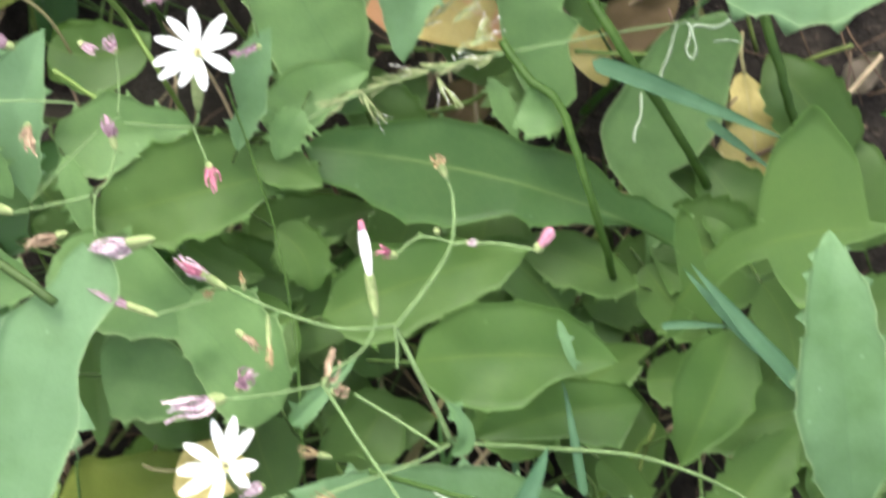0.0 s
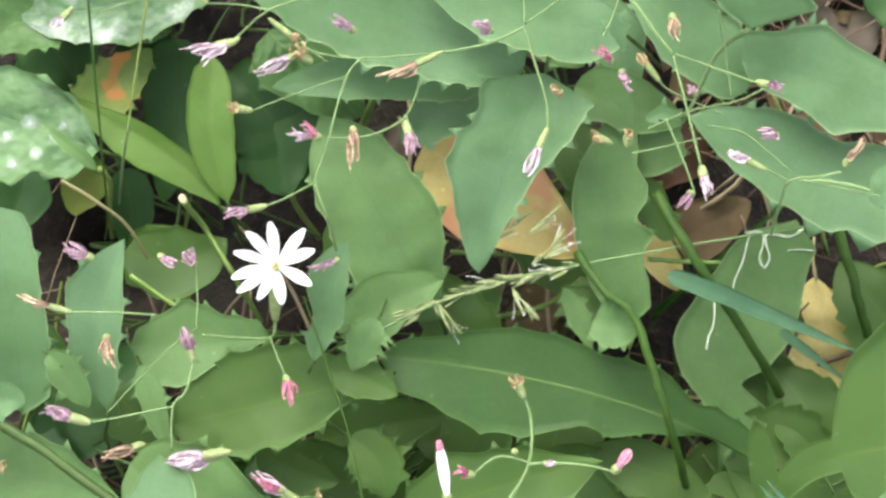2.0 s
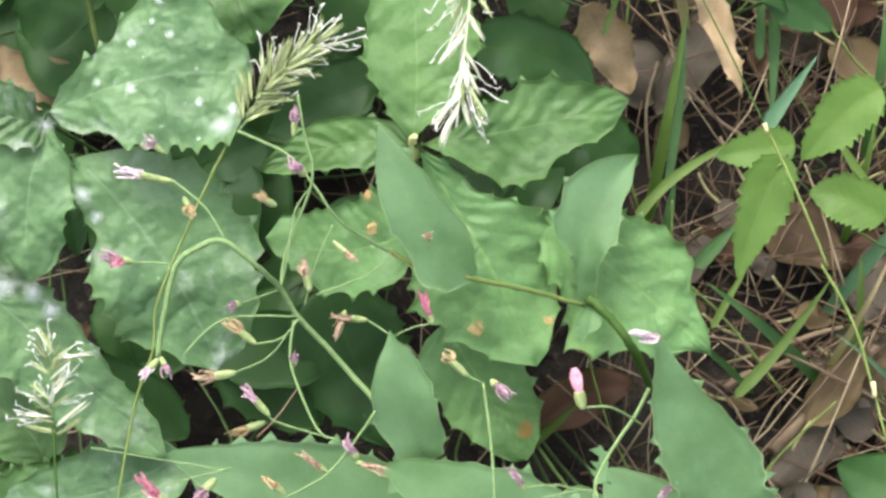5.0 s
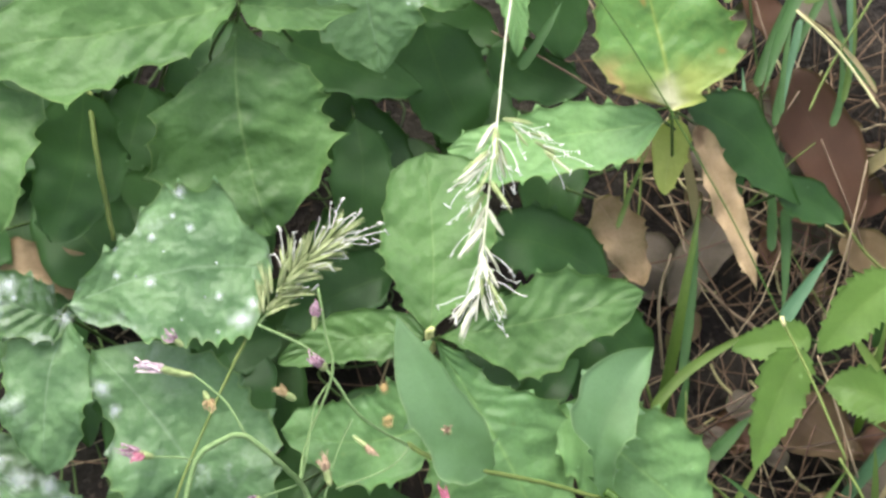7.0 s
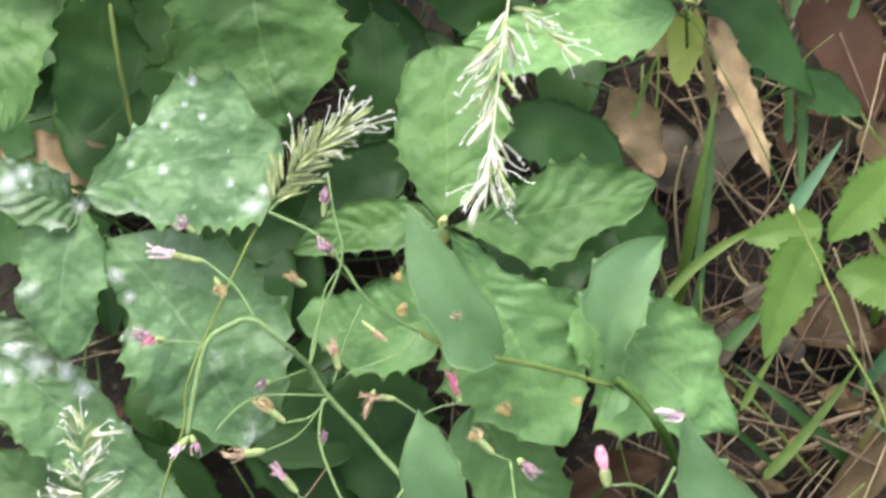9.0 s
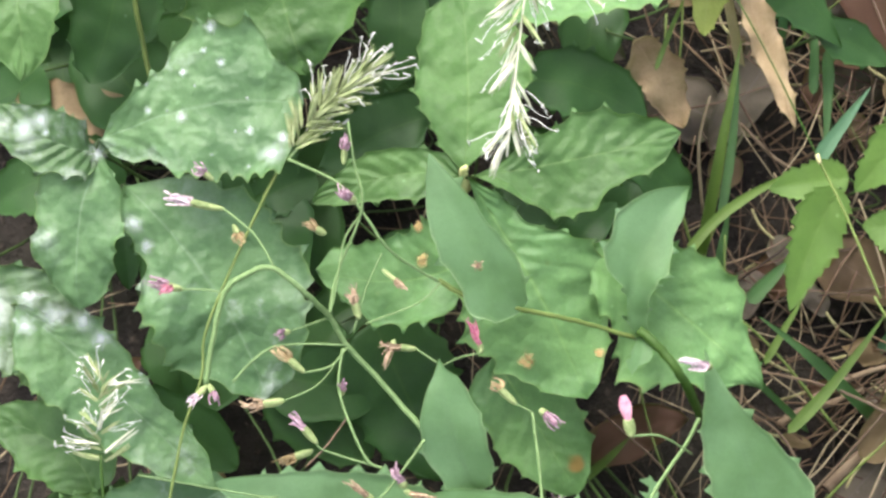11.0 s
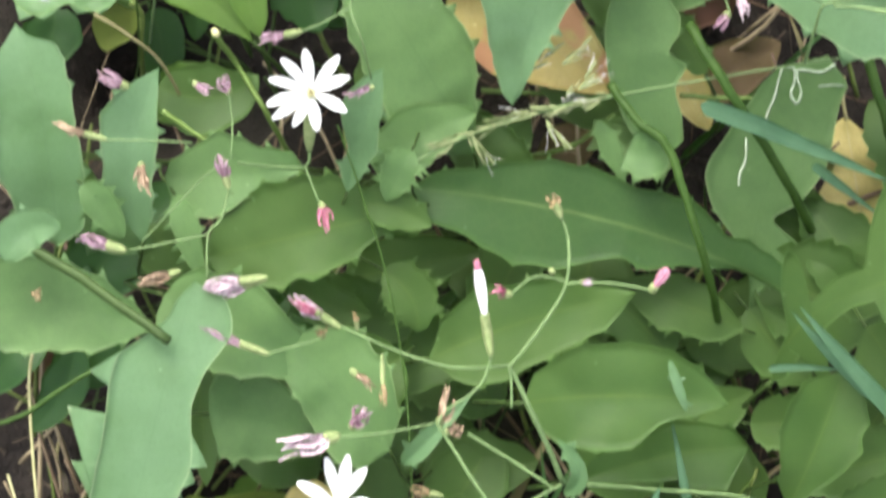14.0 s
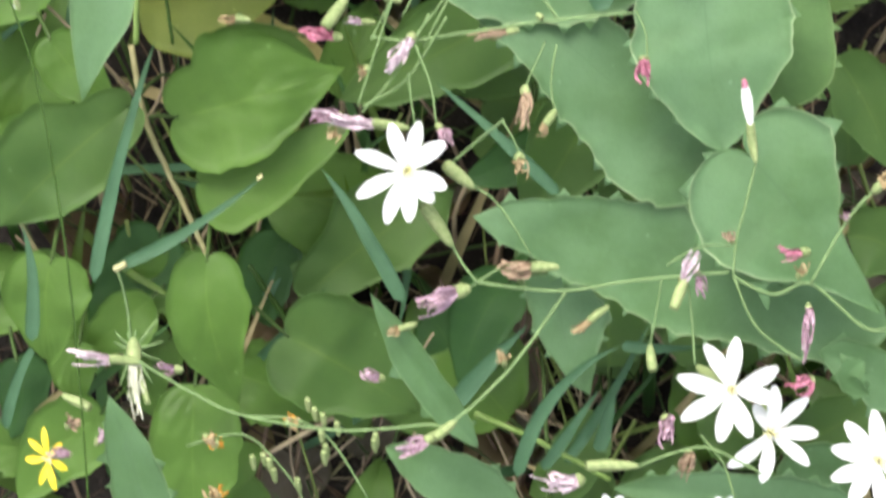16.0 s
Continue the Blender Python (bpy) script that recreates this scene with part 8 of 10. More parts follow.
panicle(grass_e, [(0.38, 6.33, 7.00), (0.94, 6.90, 7.00)], 5, 0.35, 0.16, size=0.62, seed=21, anthers=0.15)
panicle(grass_e, [(0.80, 5.34, 7.00), (1.36, 4.64, 7.00)], 5, 0.35, 0.16, size=0.62, seed=22, anthers=0.15)
panicle(grass_e, [(-1.18, 5.06, 7.00), (-0.62, 4.35, 7.00)], 5, 0.35, 0.16, size=0.62, seed=23, anthers=0.15)
panicle(grass_e, [(1.36, 5.70, 7.00), (1.93, 6.26, 7.00)], 5, 0.35, 0.16, size=0.62, seed=24, anthers=0.15)
grass_f = thing('grass', -2.6, -5.1, 'thin dark green grass stalk among the leaves', 'grass', 'grasses')
stem(grass_f, 0.027, DARKSTEM, (-4.26, 4.97, 8.20), (-3.72, 3.45, 8.20), (-3.04, 1.24, 8.20), (-2.57, -1.52, 8.20), (-2.41, -4.55, 8.20), (-2.55, -5.57, 3.00), (-2.64, -6.00, 0.00), name='stem')
grass_g = thing('grass', -11.1, -20.1, 'thin dark grass stalk rising past heart leaves', 'grass', 'grasses')
stem(grass_g, 0.027, DARKSTEM, (-11.35, -5.71, 12.00), (-10.75, -7.50, 12.00), (-10.29, -9.95, 12.00), (-9.90, -13.32, 12.00), (-9.62, -17.78, 12.00), name='stem')
stem(grass_g, 0.028, STRAW, (-11.99, -3.49, 10.00), (-11.60, -4.82, 10.00), (-11.41, -5.89, 10.00), name='stem')
panicle(grass_g, [(-11.93, -4.16, 10.00), (-11.67, -4.96, 10.00), (-11.44, -5.89, 10.00)], 7, 0.40, 0.20, size=0.8, seed=6, anthers=0.4)
tuft_a = thing('grass_tuft', 8.8, 2.2, 'green stalks and blue-green grass blades among fallen leaves', 'grass', 'grasses')
stem(tuft_a, 0.15, DARKSTEM, (4.52, 7.65, 6.60), (5.47, 5.98, 7.00), (6.70, 4.32, 6.00), (7.94, 2.63, 4.00), (9.05, 1.59, 0.50), name='stem')
stem(tuft_a, 0.13, DARKSTEM, (2.55, 6.15, 6.60), (3.20, 5.16, 7.00), (3.89, 4.56, 7.20), (4.41, 3.15, 7.20), (4.86, 1.75, 6.80), (5.40, 0.30, 5.00), (6.12, -1.05, 0.20), name='stem')
stem(tuft_a, 0.16, DARKSTEM, (9.34, 7.52, 4.00), (9.84, 5.73, 4.00), (10.44, 4.14, 3.00), (11.45, 2.52, 0.20), name='stem')
stem(tuft_a, 0.071, GREENSTEM, (4.52, 6.11, 4.00), (5.77, 6.03, 4.00), (7.11, 6.00, 4.00), name='stem')
stem(tuft_a, 0.072, GREENSTEM, (-0.67, 6.32, 3.00), (0.61, 6.25, 3.00), (1.52, 6.22, 3.00), name='stem')
stem(tuft_a, 0.106, GREENSTEM, (-2.53, 10.65, 4.00), (-2.93, 9.95, 3.00), (-3.37, 9.34, 1.00), name='stem')
stem(tuft_a, 0.083, GREENSTEM, (2.81, 5.59, 4.00), (1.81, 4.89, 3.00), (0.64, 4.63, 2.00), name='stem')
blade(tuft_a, ((4.76, 5.60, 7.00), (7.01, 4.71, 7.00), (9.61, 3.61, 7.00)), 0.25, BLADE)
blade(tuft_a, ((7.84, 4.22, 5.00), (8.71, 3.56, 5.00), (9.72, 2.79, 5.00)), 0.13, BLADE)
blade(tuft_a, ((9.80, -2.56, 8.00), (8.43, -1.03, 8.00), (7.08, 0.55, 8.00)), 0.23, BLADE)
blade(tuft_a, ((4.42, -5.11, 8.50), (4.16, -3.60, 8.50), (3.88, -2.20, 8.50)), 0.12, BLADE)
blade(tuft_a, ((2.20, -6.41, 10.40), (2.94, -4.94, 10.40), (3.45, -3.71, 10.40)), 0.3, BLADE)
blade(tuft_a, ((6.44, -1.02, 7.00), (7.43, -0.98, 7.00), (8.55, -1.09, 7.00)), 0.10, BLADE)
blade(tuft_a, ((9.49, -2.00, 7.50), (8.23, -0.95, 7.50), (6.94, 0.44, 7.50)), 0.21, BLADE)
tuft_b = thing('grass_tuft', -8.8, -16.0, 'folded blue-green grass blades among heart leaves', 'grass', 'grasses')
blade(tuft_b, ((-9.79, -12.84, 9.00), (-9.06, -9.71, 9.00), (-8.21, -7.04, 9.00)), 0.17, BLADE)
blade(tuft_b, ((-9.32, -12.54, 8.60), (-7.57, -11.66, 8.60), (-5.69, -10.33, 8.60)), 0.15, BLADE)
blade(tuft_b, ((-11.17, -14.14, 10.00), (-11.10, -12.59, 10.00), (-11.34, -11.36, 10.00)), 0.16, BLADE)
blade(tuft_b, ((-2.34, -13.65, 6.50), (-3.35, -11.72, 6.50), (-4.33, -10.29, 6.50)), 0.20, BLADE)
blade(tuft_b, ((1.45, -10.81, 9.00), (-0.04, -9.37, 9.00), (-1.53, -8.07, 9.00)), 0.16, BLADE)
blade(tuft_b, ((-1.12, -16.24, 7.00), (-0.27, -15.25, 7.00), (0.80, -14.19, 7.00)), 0.23, BLADE)
stem(tuft_b, 0.037, STEM, (-9.35, -12.52, 8.00), (-9.13, -13.36, 8.00), (-9.01, -14.34, 8.00), name='stem')
stem(tuft_b, 0.085, TANSTEM, (-9.20, -7.17, 5.00), (-8.83, -9.18, 5.00), (-7.99, -11.07, 5.00), (-7.29, -12.68, 5.00), name='stem')
stem(tuft_b, 0.072, OLIVESTEM, (-6.89, -5.72, 3.00), (-6.46, -6.60, 3.00), (-3.94, -7.06, 3.00), name='stem')
blade(tuft_b, ((0.45, -17.87, 8.00), (1.37, -15.83, 8.00), (3.04, -14.61, 8.00)), 0.18, BLADE)
blade(tuft_b, ((3.04, -14.61, 8.00), (4.02, -14.70, 8.00), (5.14, -14.63, 8.00)), 0.14, BLADE)
blade(tuft_b, ((1.14, -17.84, 7.00), (1.86, -16.84, 7.00), (2.57, -15.84, 7.00)), 0.16, BLADE)
blade(tuft_b, ((2.65, -17.59, 6.00), (2.87, -16.72, 6.00), (3.08, -15.99, 6.00)), 0.19, BLADE)
blade(tuft_b, ((1.85, -18.05, 5.00), (3.03, -16.28, 5.00), (4.05, -14.38, 5.00)), 0.15, BLADE)
stem(tuft_b, 0.080, GREENSTEM, (-0.52, -16.57, 6.00), (0.92, -17.21, 6.00), (2.94, -18.32, 6.00), name='stem')
stem(tuft_b, 0.084, DARKSTEM, (-6.39, -13.01, 3.00), (-5.22, -14.83, 3.00), (-4.63, -16.50, 3.00), name='stem')
blade(tuft_b, ((-2.48, -10.50, 3.00), (-2.20, -12.75, 3.00), (-2.44, -14.71, 3.00)), 0.17, BLADE)
blade(tuft_b, ((-5.96, -13.92, 3.00), (-5.50, -13.02, 3.00), (-4.58, -11.38, 3.00)), 0.15, BLADE)
blade(tuft_b, ((-12.74, -17.18, 4.00), (-12.27, -15.54, 4.00), (-11.36, -14.22, 4.00)), 0.15, BLADE)
tuft_c = thing('grass_tuft', 7.4, 20.2, 'bright green grass blades on the needle litter', 'grass', 'grasses')
blade(tuft_c, ((4.88, 19.93, 4.50), (6.27, 21.30, 4.50), (8.34, 22.30, 4.50)), 0.16, GREENBLADE)
blade(tuft_c, ((7.56, 15.34, 3.00), (8.95, 16.87, 3.00), (10.34, 18.72, 3.00)), 0.16, GREENBLADE)
blade(tuft_c, ((7.07, 17.34, 2.00), (7.70, 18.44, 2.00), (8.17, 19.22, 2.00)), 0.11, GREENBLADE)
blade(tuft_c, ((1.68, 14.04, 1.00), (2.60, 14.59, 1.60), (3.51, 15.47, 2.00)), 0.16, GREENBLADE)
blade(tuft_c, ((5.91, 21.29, 2.20), (6.27, 23.53, 2.20), (6.48, 25.64, 2.20)), 0.14, DARKBLADE)
blade(tuft_c, ((8.49, 24.77, 2.40), (8.54, 26.24, 2.40), (8.49, 27.23, 2.40)), 0.14, DARKBLADE)
blade(tuft_c, ((8.79, 28.54, 3.00), (9.00, 30.21, 3.00), (9.25, 31.72, 3.00)), 0.11, DARKBLADE)
blade(tuft_c, ((9.41, 31.54, 4.00), (10.37, 31.87, 4.00), (11.66, 32.53, 4.00)), 0.10, GREENBLADE)
blade(tuft_c, ((10.54, 28.87, 3.00), (10.95, 31.21, 3.00), (10.79, 33.08, 3.00)), 0.10, GREENBLADE)
blade(tuft_c, ((11.44, 29.07, 3.40), (10.55, 30.40, 3.40), (9.32, 31.50, 3.40)), 0.07, STRAWBLADE)
blade(tuft_c, ((11.43, 20.31, 4.00), (10.73, 21.55, 4.00), (10.15, 22.48, 4.00)), 0.15, GREENBLADE)
blade(tuft_c, ((12.31, 18.99, 4.00), (11.58, 20.06, 4.00), (10.99, 21.14, 4.00)), 0.17, GREENBLADE)
blade(tuft_c, ((4.40, 17.64, 3.00), (4.98, 16.72, 2.00), (5.58, 15.61, 1.00)), 0.16, GREENBLADE)
blade(tuft_c, ((7.20, 31.55, 4.00), (7.85, 32.22, 4.00), (8.67, 33.23, 4.00)), 0.12, GREENBLADE)
blade(tuft_c, ((1.49, 29.59, 4.00), (2.13, 30.58, 4.00), (2.69, 31.58, 4.00)), 0.16, DARKBLADE)
blade(tuft_c, ((4.08, 24.98, 4.20), (4.56, 26.26, 4.20), (5.05, 27.38, 4.20)), 0.07, GREENBLADE)
tuft_d = thing('grass_tuft', -10.1, 6.1, 'green stalks in the shade under the leaves', 'grass', 'grasses')
stem(tuft_d, 0.052, TANSTEM, (-10.51, 7.95, 6.40), (-9.72, 7.47, 6.20), (-9.00, 6.91, 5.60), (-8.63, 6.27, 4.80), (-8.45, 5.81, 4.00), name='stem')
stem(tuft_d, 0.070, GREENSTEM, (-8.92, 5.60, 5.00), (-7.75, 4.80, 5.00), (-6.72, 4.29, 5.00), name='stem')
stem(tuft_d, 0.080, GREENSTEM, (-7.52, 7.49, 6.00), (-7.07, 6.87, 4.60), (-6.33, 5.70, 4.60), (-5.70, 4.44, 3.00), name='stem')
stem(tuft_d, 0.085, OLIVESTEM, (-9.54, 8.23, 6.50), (-9.35, 7.92, 6.00), (-9.49, 7.28, 5.00), (-9.68, 6.70, 3.00), name='stem')
stem(tuft_d, 0.103, STRAW, (-7.50, 7.54, 6.20), (-7.38, 7.42, 6.40), name='cut_end')
blade(tuft_d, ((-9.69, 8.34, 5.40), (-10.50, 8.93, 5.40), (-11.20, 9.50, 5.40)), 0.19, GREENBLADE)
blade(tuft_d, ((-9.60, 8.31, 5.00), (-10.26, 8.53, 5.00), (-10.70, 8.53, 5.00)), 0.14, GREENBLADE)
stem(tuft_d, 0.049, DARKSTEM, (-8.22, -7.17, 4.00), (-8.45, -5.40, 4.00), (-8.52, -4.51, 4.00), name='stem')
stem(tuft_d, 0.083, GREENSTEM, (-9.18, -7.17, 4.00), (-9.11, -5.69, 4.00), (-8.96, -5.10, 4.00), name='stem')

# dead leaves that show between the plants
leaf_thing('dead_leaf', (2.23, 14.79, 1.00), (3.72, 15.68, 1.00), (5.04, 15.96, 1.00), 0.69, 'oval', REDDISH, 'curled red-brown dead leaf on dark soil', 'dead leaf', 'dead leaves', wave=0.25)
leaf_thing('dead_leaf', (5.00, 6.38, 1.00), (6.32, 7.16, 1.00), (7.57, 7.86, 1.00), 0.80, 'oval', TAN, 'pinkish-brown dead leaf under the stems', 'dead leaf', 'dead leaves', wave=0.15)
leaf_thing('dead_leaf', (0.97, 4.21, 1.00), (1.74, 4.98, 1.00), (2.44, 5.76, 1.00), 0.65, 'oval', TAN, 'pinkish-brown dead leaf under the stems', 'dead leaf', 'dead leaves', wave=0.15)
leaf_thing('dead_leaf', (9.11, 30.39, 1.40), (10.16, 28.18, 1.40), (11.11, 25.75, 1.40), 1.10, 'oval', REDDISH, 'large red-brown dead leaf on the litter', 'dead leaf', 'dead leaves', wave=0.12)
leaf_thing('dead_leaf', (-13.45, 24.84, 2.40), (-11.87, 24.14, 2.60), (-9.93, 24.42, 2.40), 0.95, 'oval', DRYTAN, 'broad tan-brown dead leaf under the shrub', 'dead leaf', 'dead leaves', wave=0.2)
leaf_thing('dead_leaf', (-14.27, 26.82, 1.20), (-13.10, 26.31, 1.20), (-12.07, 25.13, 1.20), 0.52, 'oval', DRYTAN, 'curled tan-brown dead leaf under the shrub', 'dead leaf', 'dead leaves', wave=0.3)
leaf_thing('dead_leaf', (10.68, 25.60, 1.00), (11.62, 24.94, 1.00), (12.56, 24.44, 1.00), 0.69, 'oval', TAN, 'tan dead leaf on the litter', 'dead leaf', 'dead leaves')
leaf_thing('dead_leaf', (-6.56, -15.86, 2.00), (-6.02, -14.87, 2.00), (-5.55, -13.88, 2.00), 0.49, 'oval', TAN, 'pinkish-brown dead leaf under the creeper', 'dead leaf', 'dead leaves')
leaf_thing('dead_leaf', (-12.76, -1.61, 1.50), (-12.23, -1.07, 1.50), (-11.61, -0.54, 1.50), 0.54, 'oval', REDDISH, 'red-brown dead leaf in the shade', 'dead leaf', 'dead leaves')
leaf_thing('dead_leaf', (9.78, 14.82, 1.00), (10.73, 16.08, 1.00), (11.37, 17.03, 1.00), 0.65, 'oval', TAN, 'curled tan dead leaf on the needles', 'dead leaf', 'dead leaves', wave=0.2)
leaf_thing('dead_leaf', (5.75, -19.54, 2.00), (4.98, -18.91, 2.00), (4.52, -18.28, 2.00), 0.91, 'oval', REDDISH, 'pinkish-brown dead leaf under the flowers', 'dead leaf', 'dead leaves')

# leaves deeper down; those in SHADE have the shade put into their colour
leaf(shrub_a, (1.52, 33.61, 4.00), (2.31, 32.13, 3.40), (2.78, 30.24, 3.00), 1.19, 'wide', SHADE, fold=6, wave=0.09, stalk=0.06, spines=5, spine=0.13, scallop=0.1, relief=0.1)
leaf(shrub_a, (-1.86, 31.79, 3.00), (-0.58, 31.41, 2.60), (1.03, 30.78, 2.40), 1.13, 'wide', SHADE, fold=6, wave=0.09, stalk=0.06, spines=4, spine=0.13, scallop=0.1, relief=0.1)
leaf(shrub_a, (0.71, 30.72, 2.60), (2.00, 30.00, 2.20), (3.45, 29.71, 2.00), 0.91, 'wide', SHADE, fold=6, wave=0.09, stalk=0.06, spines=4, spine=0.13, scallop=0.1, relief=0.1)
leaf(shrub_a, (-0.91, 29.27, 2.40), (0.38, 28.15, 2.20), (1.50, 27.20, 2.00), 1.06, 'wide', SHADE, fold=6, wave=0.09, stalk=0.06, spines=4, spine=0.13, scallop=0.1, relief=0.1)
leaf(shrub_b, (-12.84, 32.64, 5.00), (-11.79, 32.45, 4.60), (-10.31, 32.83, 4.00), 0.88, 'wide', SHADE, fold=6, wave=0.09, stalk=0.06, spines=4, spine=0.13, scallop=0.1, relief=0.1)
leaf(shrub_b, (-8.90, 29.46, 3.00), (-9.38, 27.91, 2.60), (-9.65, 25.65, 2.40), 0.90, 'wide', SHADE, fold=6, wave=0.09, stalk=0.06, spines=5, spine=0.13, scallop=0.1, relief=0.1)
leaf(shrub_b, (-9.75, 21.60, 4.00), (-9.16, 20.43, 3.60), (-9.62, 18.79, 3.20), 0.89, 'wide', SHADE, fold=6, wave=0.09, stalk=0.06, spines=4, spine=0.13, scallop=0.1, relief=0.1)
leaf(rosette, (-4.24, 1.28, 3.60), (-2.75, 1.58, 3.60), (-0.66, 2.04, 3.40), 0.89, 'oval', ROSETTE, stalk=0.06, spines=3, spine=0.18, scallop=0.08)
leaf(rosette, (-5.17, 0.56, 3.00), (-3.81, -0.04, 3.00), (-2.16, -0.19, 3.00), 0.75, 'oval', SHADE, stalk=0.06)
leaf(rosette, (6.12, -0.04, 4.60), (4.51, 0.61, 4.80), (2.78, 1.19, 4.40), 0.83, 'oval', ROSETTE, sides=((0.13, 0.35, 0.61, 0.76, 0.84, 0.86, 0.83, 0.85, 1.00, 0.85, 0.70, 0.47, 0.26, 0.12), (0.07, 0.20, 0.35, 0.49, 0.63, 0.79, 0.84, 0.86, 0.87, 0.75, 0.62, 0.46, 0.29, 0.13)), stalk=0.06, fold=4, thorns=((0.12, 0, 0.16), (0.25, 0, 0.2), (0.4, 0, 0.2), (0.52, 0, 0.24), (0.66, 0, 0.18), (0.05, 1, 0.16)))
leaf(rosette, (-2.16, -3.34, 3.40), (-0.82, -3.64, 3.40), (0.84, -3.50, 3.20), 1.04, 'oval', ROSETTE, stalk=0.06, spines=3, spine=0.18, scallop=0.08)
leaf(rosette, (-2.76, -2.00, 3.00), (-1.56, -3.05, 3.00), (-0.36, -3.95, 3.00), 0.90, 'oval', ROSETTE, stalk=0.06, spines=3, spine=0.18, scallop=0.08)
leaf(rosette, (6.28, 0.52, 4.00), (7.17, -0.67, 4.00), (7.91, -1.41, 4.00), 0.81, 'oval', ROSETTE, stalk=0.06, spines=3, spine=0.18, scallop=0.08)
leaf(herb_mid, (-7.55, -2.14, 6.60), (-6.26, -2.28, 6.80), (-4.57, -2.99, 6.40), 1.20, 'oval', HERBGREEN, stalk=0.06, spines=4, spine=0.2, scallop=0.07)
leaf(herb_mid, (-7.27, 0.26, 3.00), (-6.37, 0.41, 3.00), (-5.32, 0.11, 3.00), 0.60, 'oval', SHADE, stalk=0.06)
leaf(herb_mid, (-7.86, 6.92, 4.00), (-8.30, 6.18, 4.00), (-9.19, 5.44, 4.00), 0.89, 'oval', HEART, stalk=0.06)
leaf(shrub_b, (-9.39, 32.99, 6.00), (-11.24, 32.26, 6.00), (-13.55, 31.86, 6.00), 1.07, 'wide', SERRATE, fold=6, wave=0.09, stalk=0.06, spines=6, spine=0.13, scallop=0.1, relief=0.1)
leaf(shrub_b, (-7.98, 33.79, 5.00), (-9.22, 33.12, 5.00), (-10.63, 32.80, 5.00), 0.80, 'wide', SERRATE, fold=6, wave=0.09, stalk=0.06, spines=4, spine=0.13, scallop=0.1, relief=0.1)
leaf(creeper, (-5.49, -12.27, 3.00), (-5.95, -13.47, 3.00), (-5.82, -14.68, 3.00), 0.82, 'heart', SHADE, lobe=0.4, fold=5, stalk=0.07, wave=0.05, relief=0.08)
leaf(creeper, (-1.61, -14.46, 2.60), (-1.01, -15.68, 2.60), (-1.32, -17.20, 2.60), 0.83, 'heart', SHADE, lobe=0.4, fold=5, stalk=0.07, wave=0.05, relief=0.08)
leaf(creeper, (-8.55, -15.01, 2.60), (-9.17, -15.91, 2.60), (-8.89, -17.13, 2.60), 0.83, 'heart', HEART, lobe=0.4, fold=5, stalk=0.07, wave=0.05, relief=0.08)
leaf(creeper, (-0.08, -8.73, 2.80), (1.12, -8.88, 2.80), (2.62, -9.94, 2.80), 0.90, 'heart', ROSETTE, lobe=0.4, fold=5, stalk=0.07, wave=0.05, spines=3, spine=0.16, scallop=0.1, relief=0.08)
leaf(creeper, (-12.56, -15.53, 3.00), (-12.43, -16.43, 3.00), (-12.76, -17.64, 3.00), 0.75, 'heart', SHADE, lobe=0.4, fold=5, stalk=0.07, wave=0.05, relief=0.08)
leaf(herb_low, (8.83, -7.57, 5.00), (9.57, -8.73, 5.00), (10.31, -10.48, 5.00), 0.87, 'oval', ROSETTE, stalk=0.06, spines=3, spine=0.18, scallop=0.08)
leaf(herb_low, (8.98, -12.14, 6.00), (9.84, -12.29, 6.00), (10.71, -13.01, 6.00), 1.00, 'oval', ROSETTE, stalk=0.06, spines=3, spine=0.18, scallop=0.08)
leaf(herb_low, (7.59, -17.97, 4.00), (8.93, -17.38, 4.00), (10.27, -16.49, 4.00), 0.89, 'oval', ROSETTE, stalk=0.06, spines=3, spine=0.18, scallop=0.08)
leaf(herb_low, (7.43, -18.80, 6.00), (8.30, -18.23, 6.00), (9.32, -19.12, 6.00), 0.86, 'oval', GLAUCOUS, stalk=0.06, spines=3, spine=0.2, scallop=0.07)
leaf(herb_low, (-11.33, -0.52, 4.00), (-11.69, -1.70, 3.60), (-12.61, -2.74, 3.40), 0.59, 'oval', SHADE, stalk=0.06)
leaf(rosette, (5.09, -4.52, 4.00), (5.83, -5.26, 4.00), (6.43, -5.99, 4.00), 0.59, 'oval', ROSETTE, stalk=0.06, spines=3, spine=0.18, scallop=0.08)
leaf(rosette, (9.22, 0.04, 5.00), (9.95, -1.27, 5.00), (10.09, -2.73, 5.00), 0.87, 'oval', ROSETTE, stalk=0.06, spines=3, spine=0.18, scallop=0.08)

# more leaves between the stems
leaf(shrub_b, (-6.98, 13.68, 5.50), (-9.00, 12.65, 5.50), (-11.86, 12.41, 5.00), 1.23, 'wide', MILDEWED, stalk=0.06, spines=7, spine=0.13, scallop=0.1, relief=0.1)
leaf(shrub_b, (-8.00, 11.94, 3.60), (-8.00, 10.15, 3.40), (-8.28, 7.63, 3.20), 0.89, 'wide', SHADE, stalk=0.06, spines=6, spine=0.13, scallop=0.1, relief=0.1)
leaf(shrub_c, (-6.52, 11.01, 4.00), (-5.17, 9.53, 4.00), (-4.30, 7.92, 3.60), 1.40, 'wide', SHADE, stalk=0.06, spines=6, spine=0.13, scallop=0.1, relief=0.1)
leaf(shrub_c, (-5.40, 11.97, 5.00), (-4.36, 10.94, 5.00), (-2.92, 9.80, 4.60), 1.09, 'wide', SERRATE, stalk=0.06, spines=5, spine=0.13, scallop=0.1, relief=0.1)
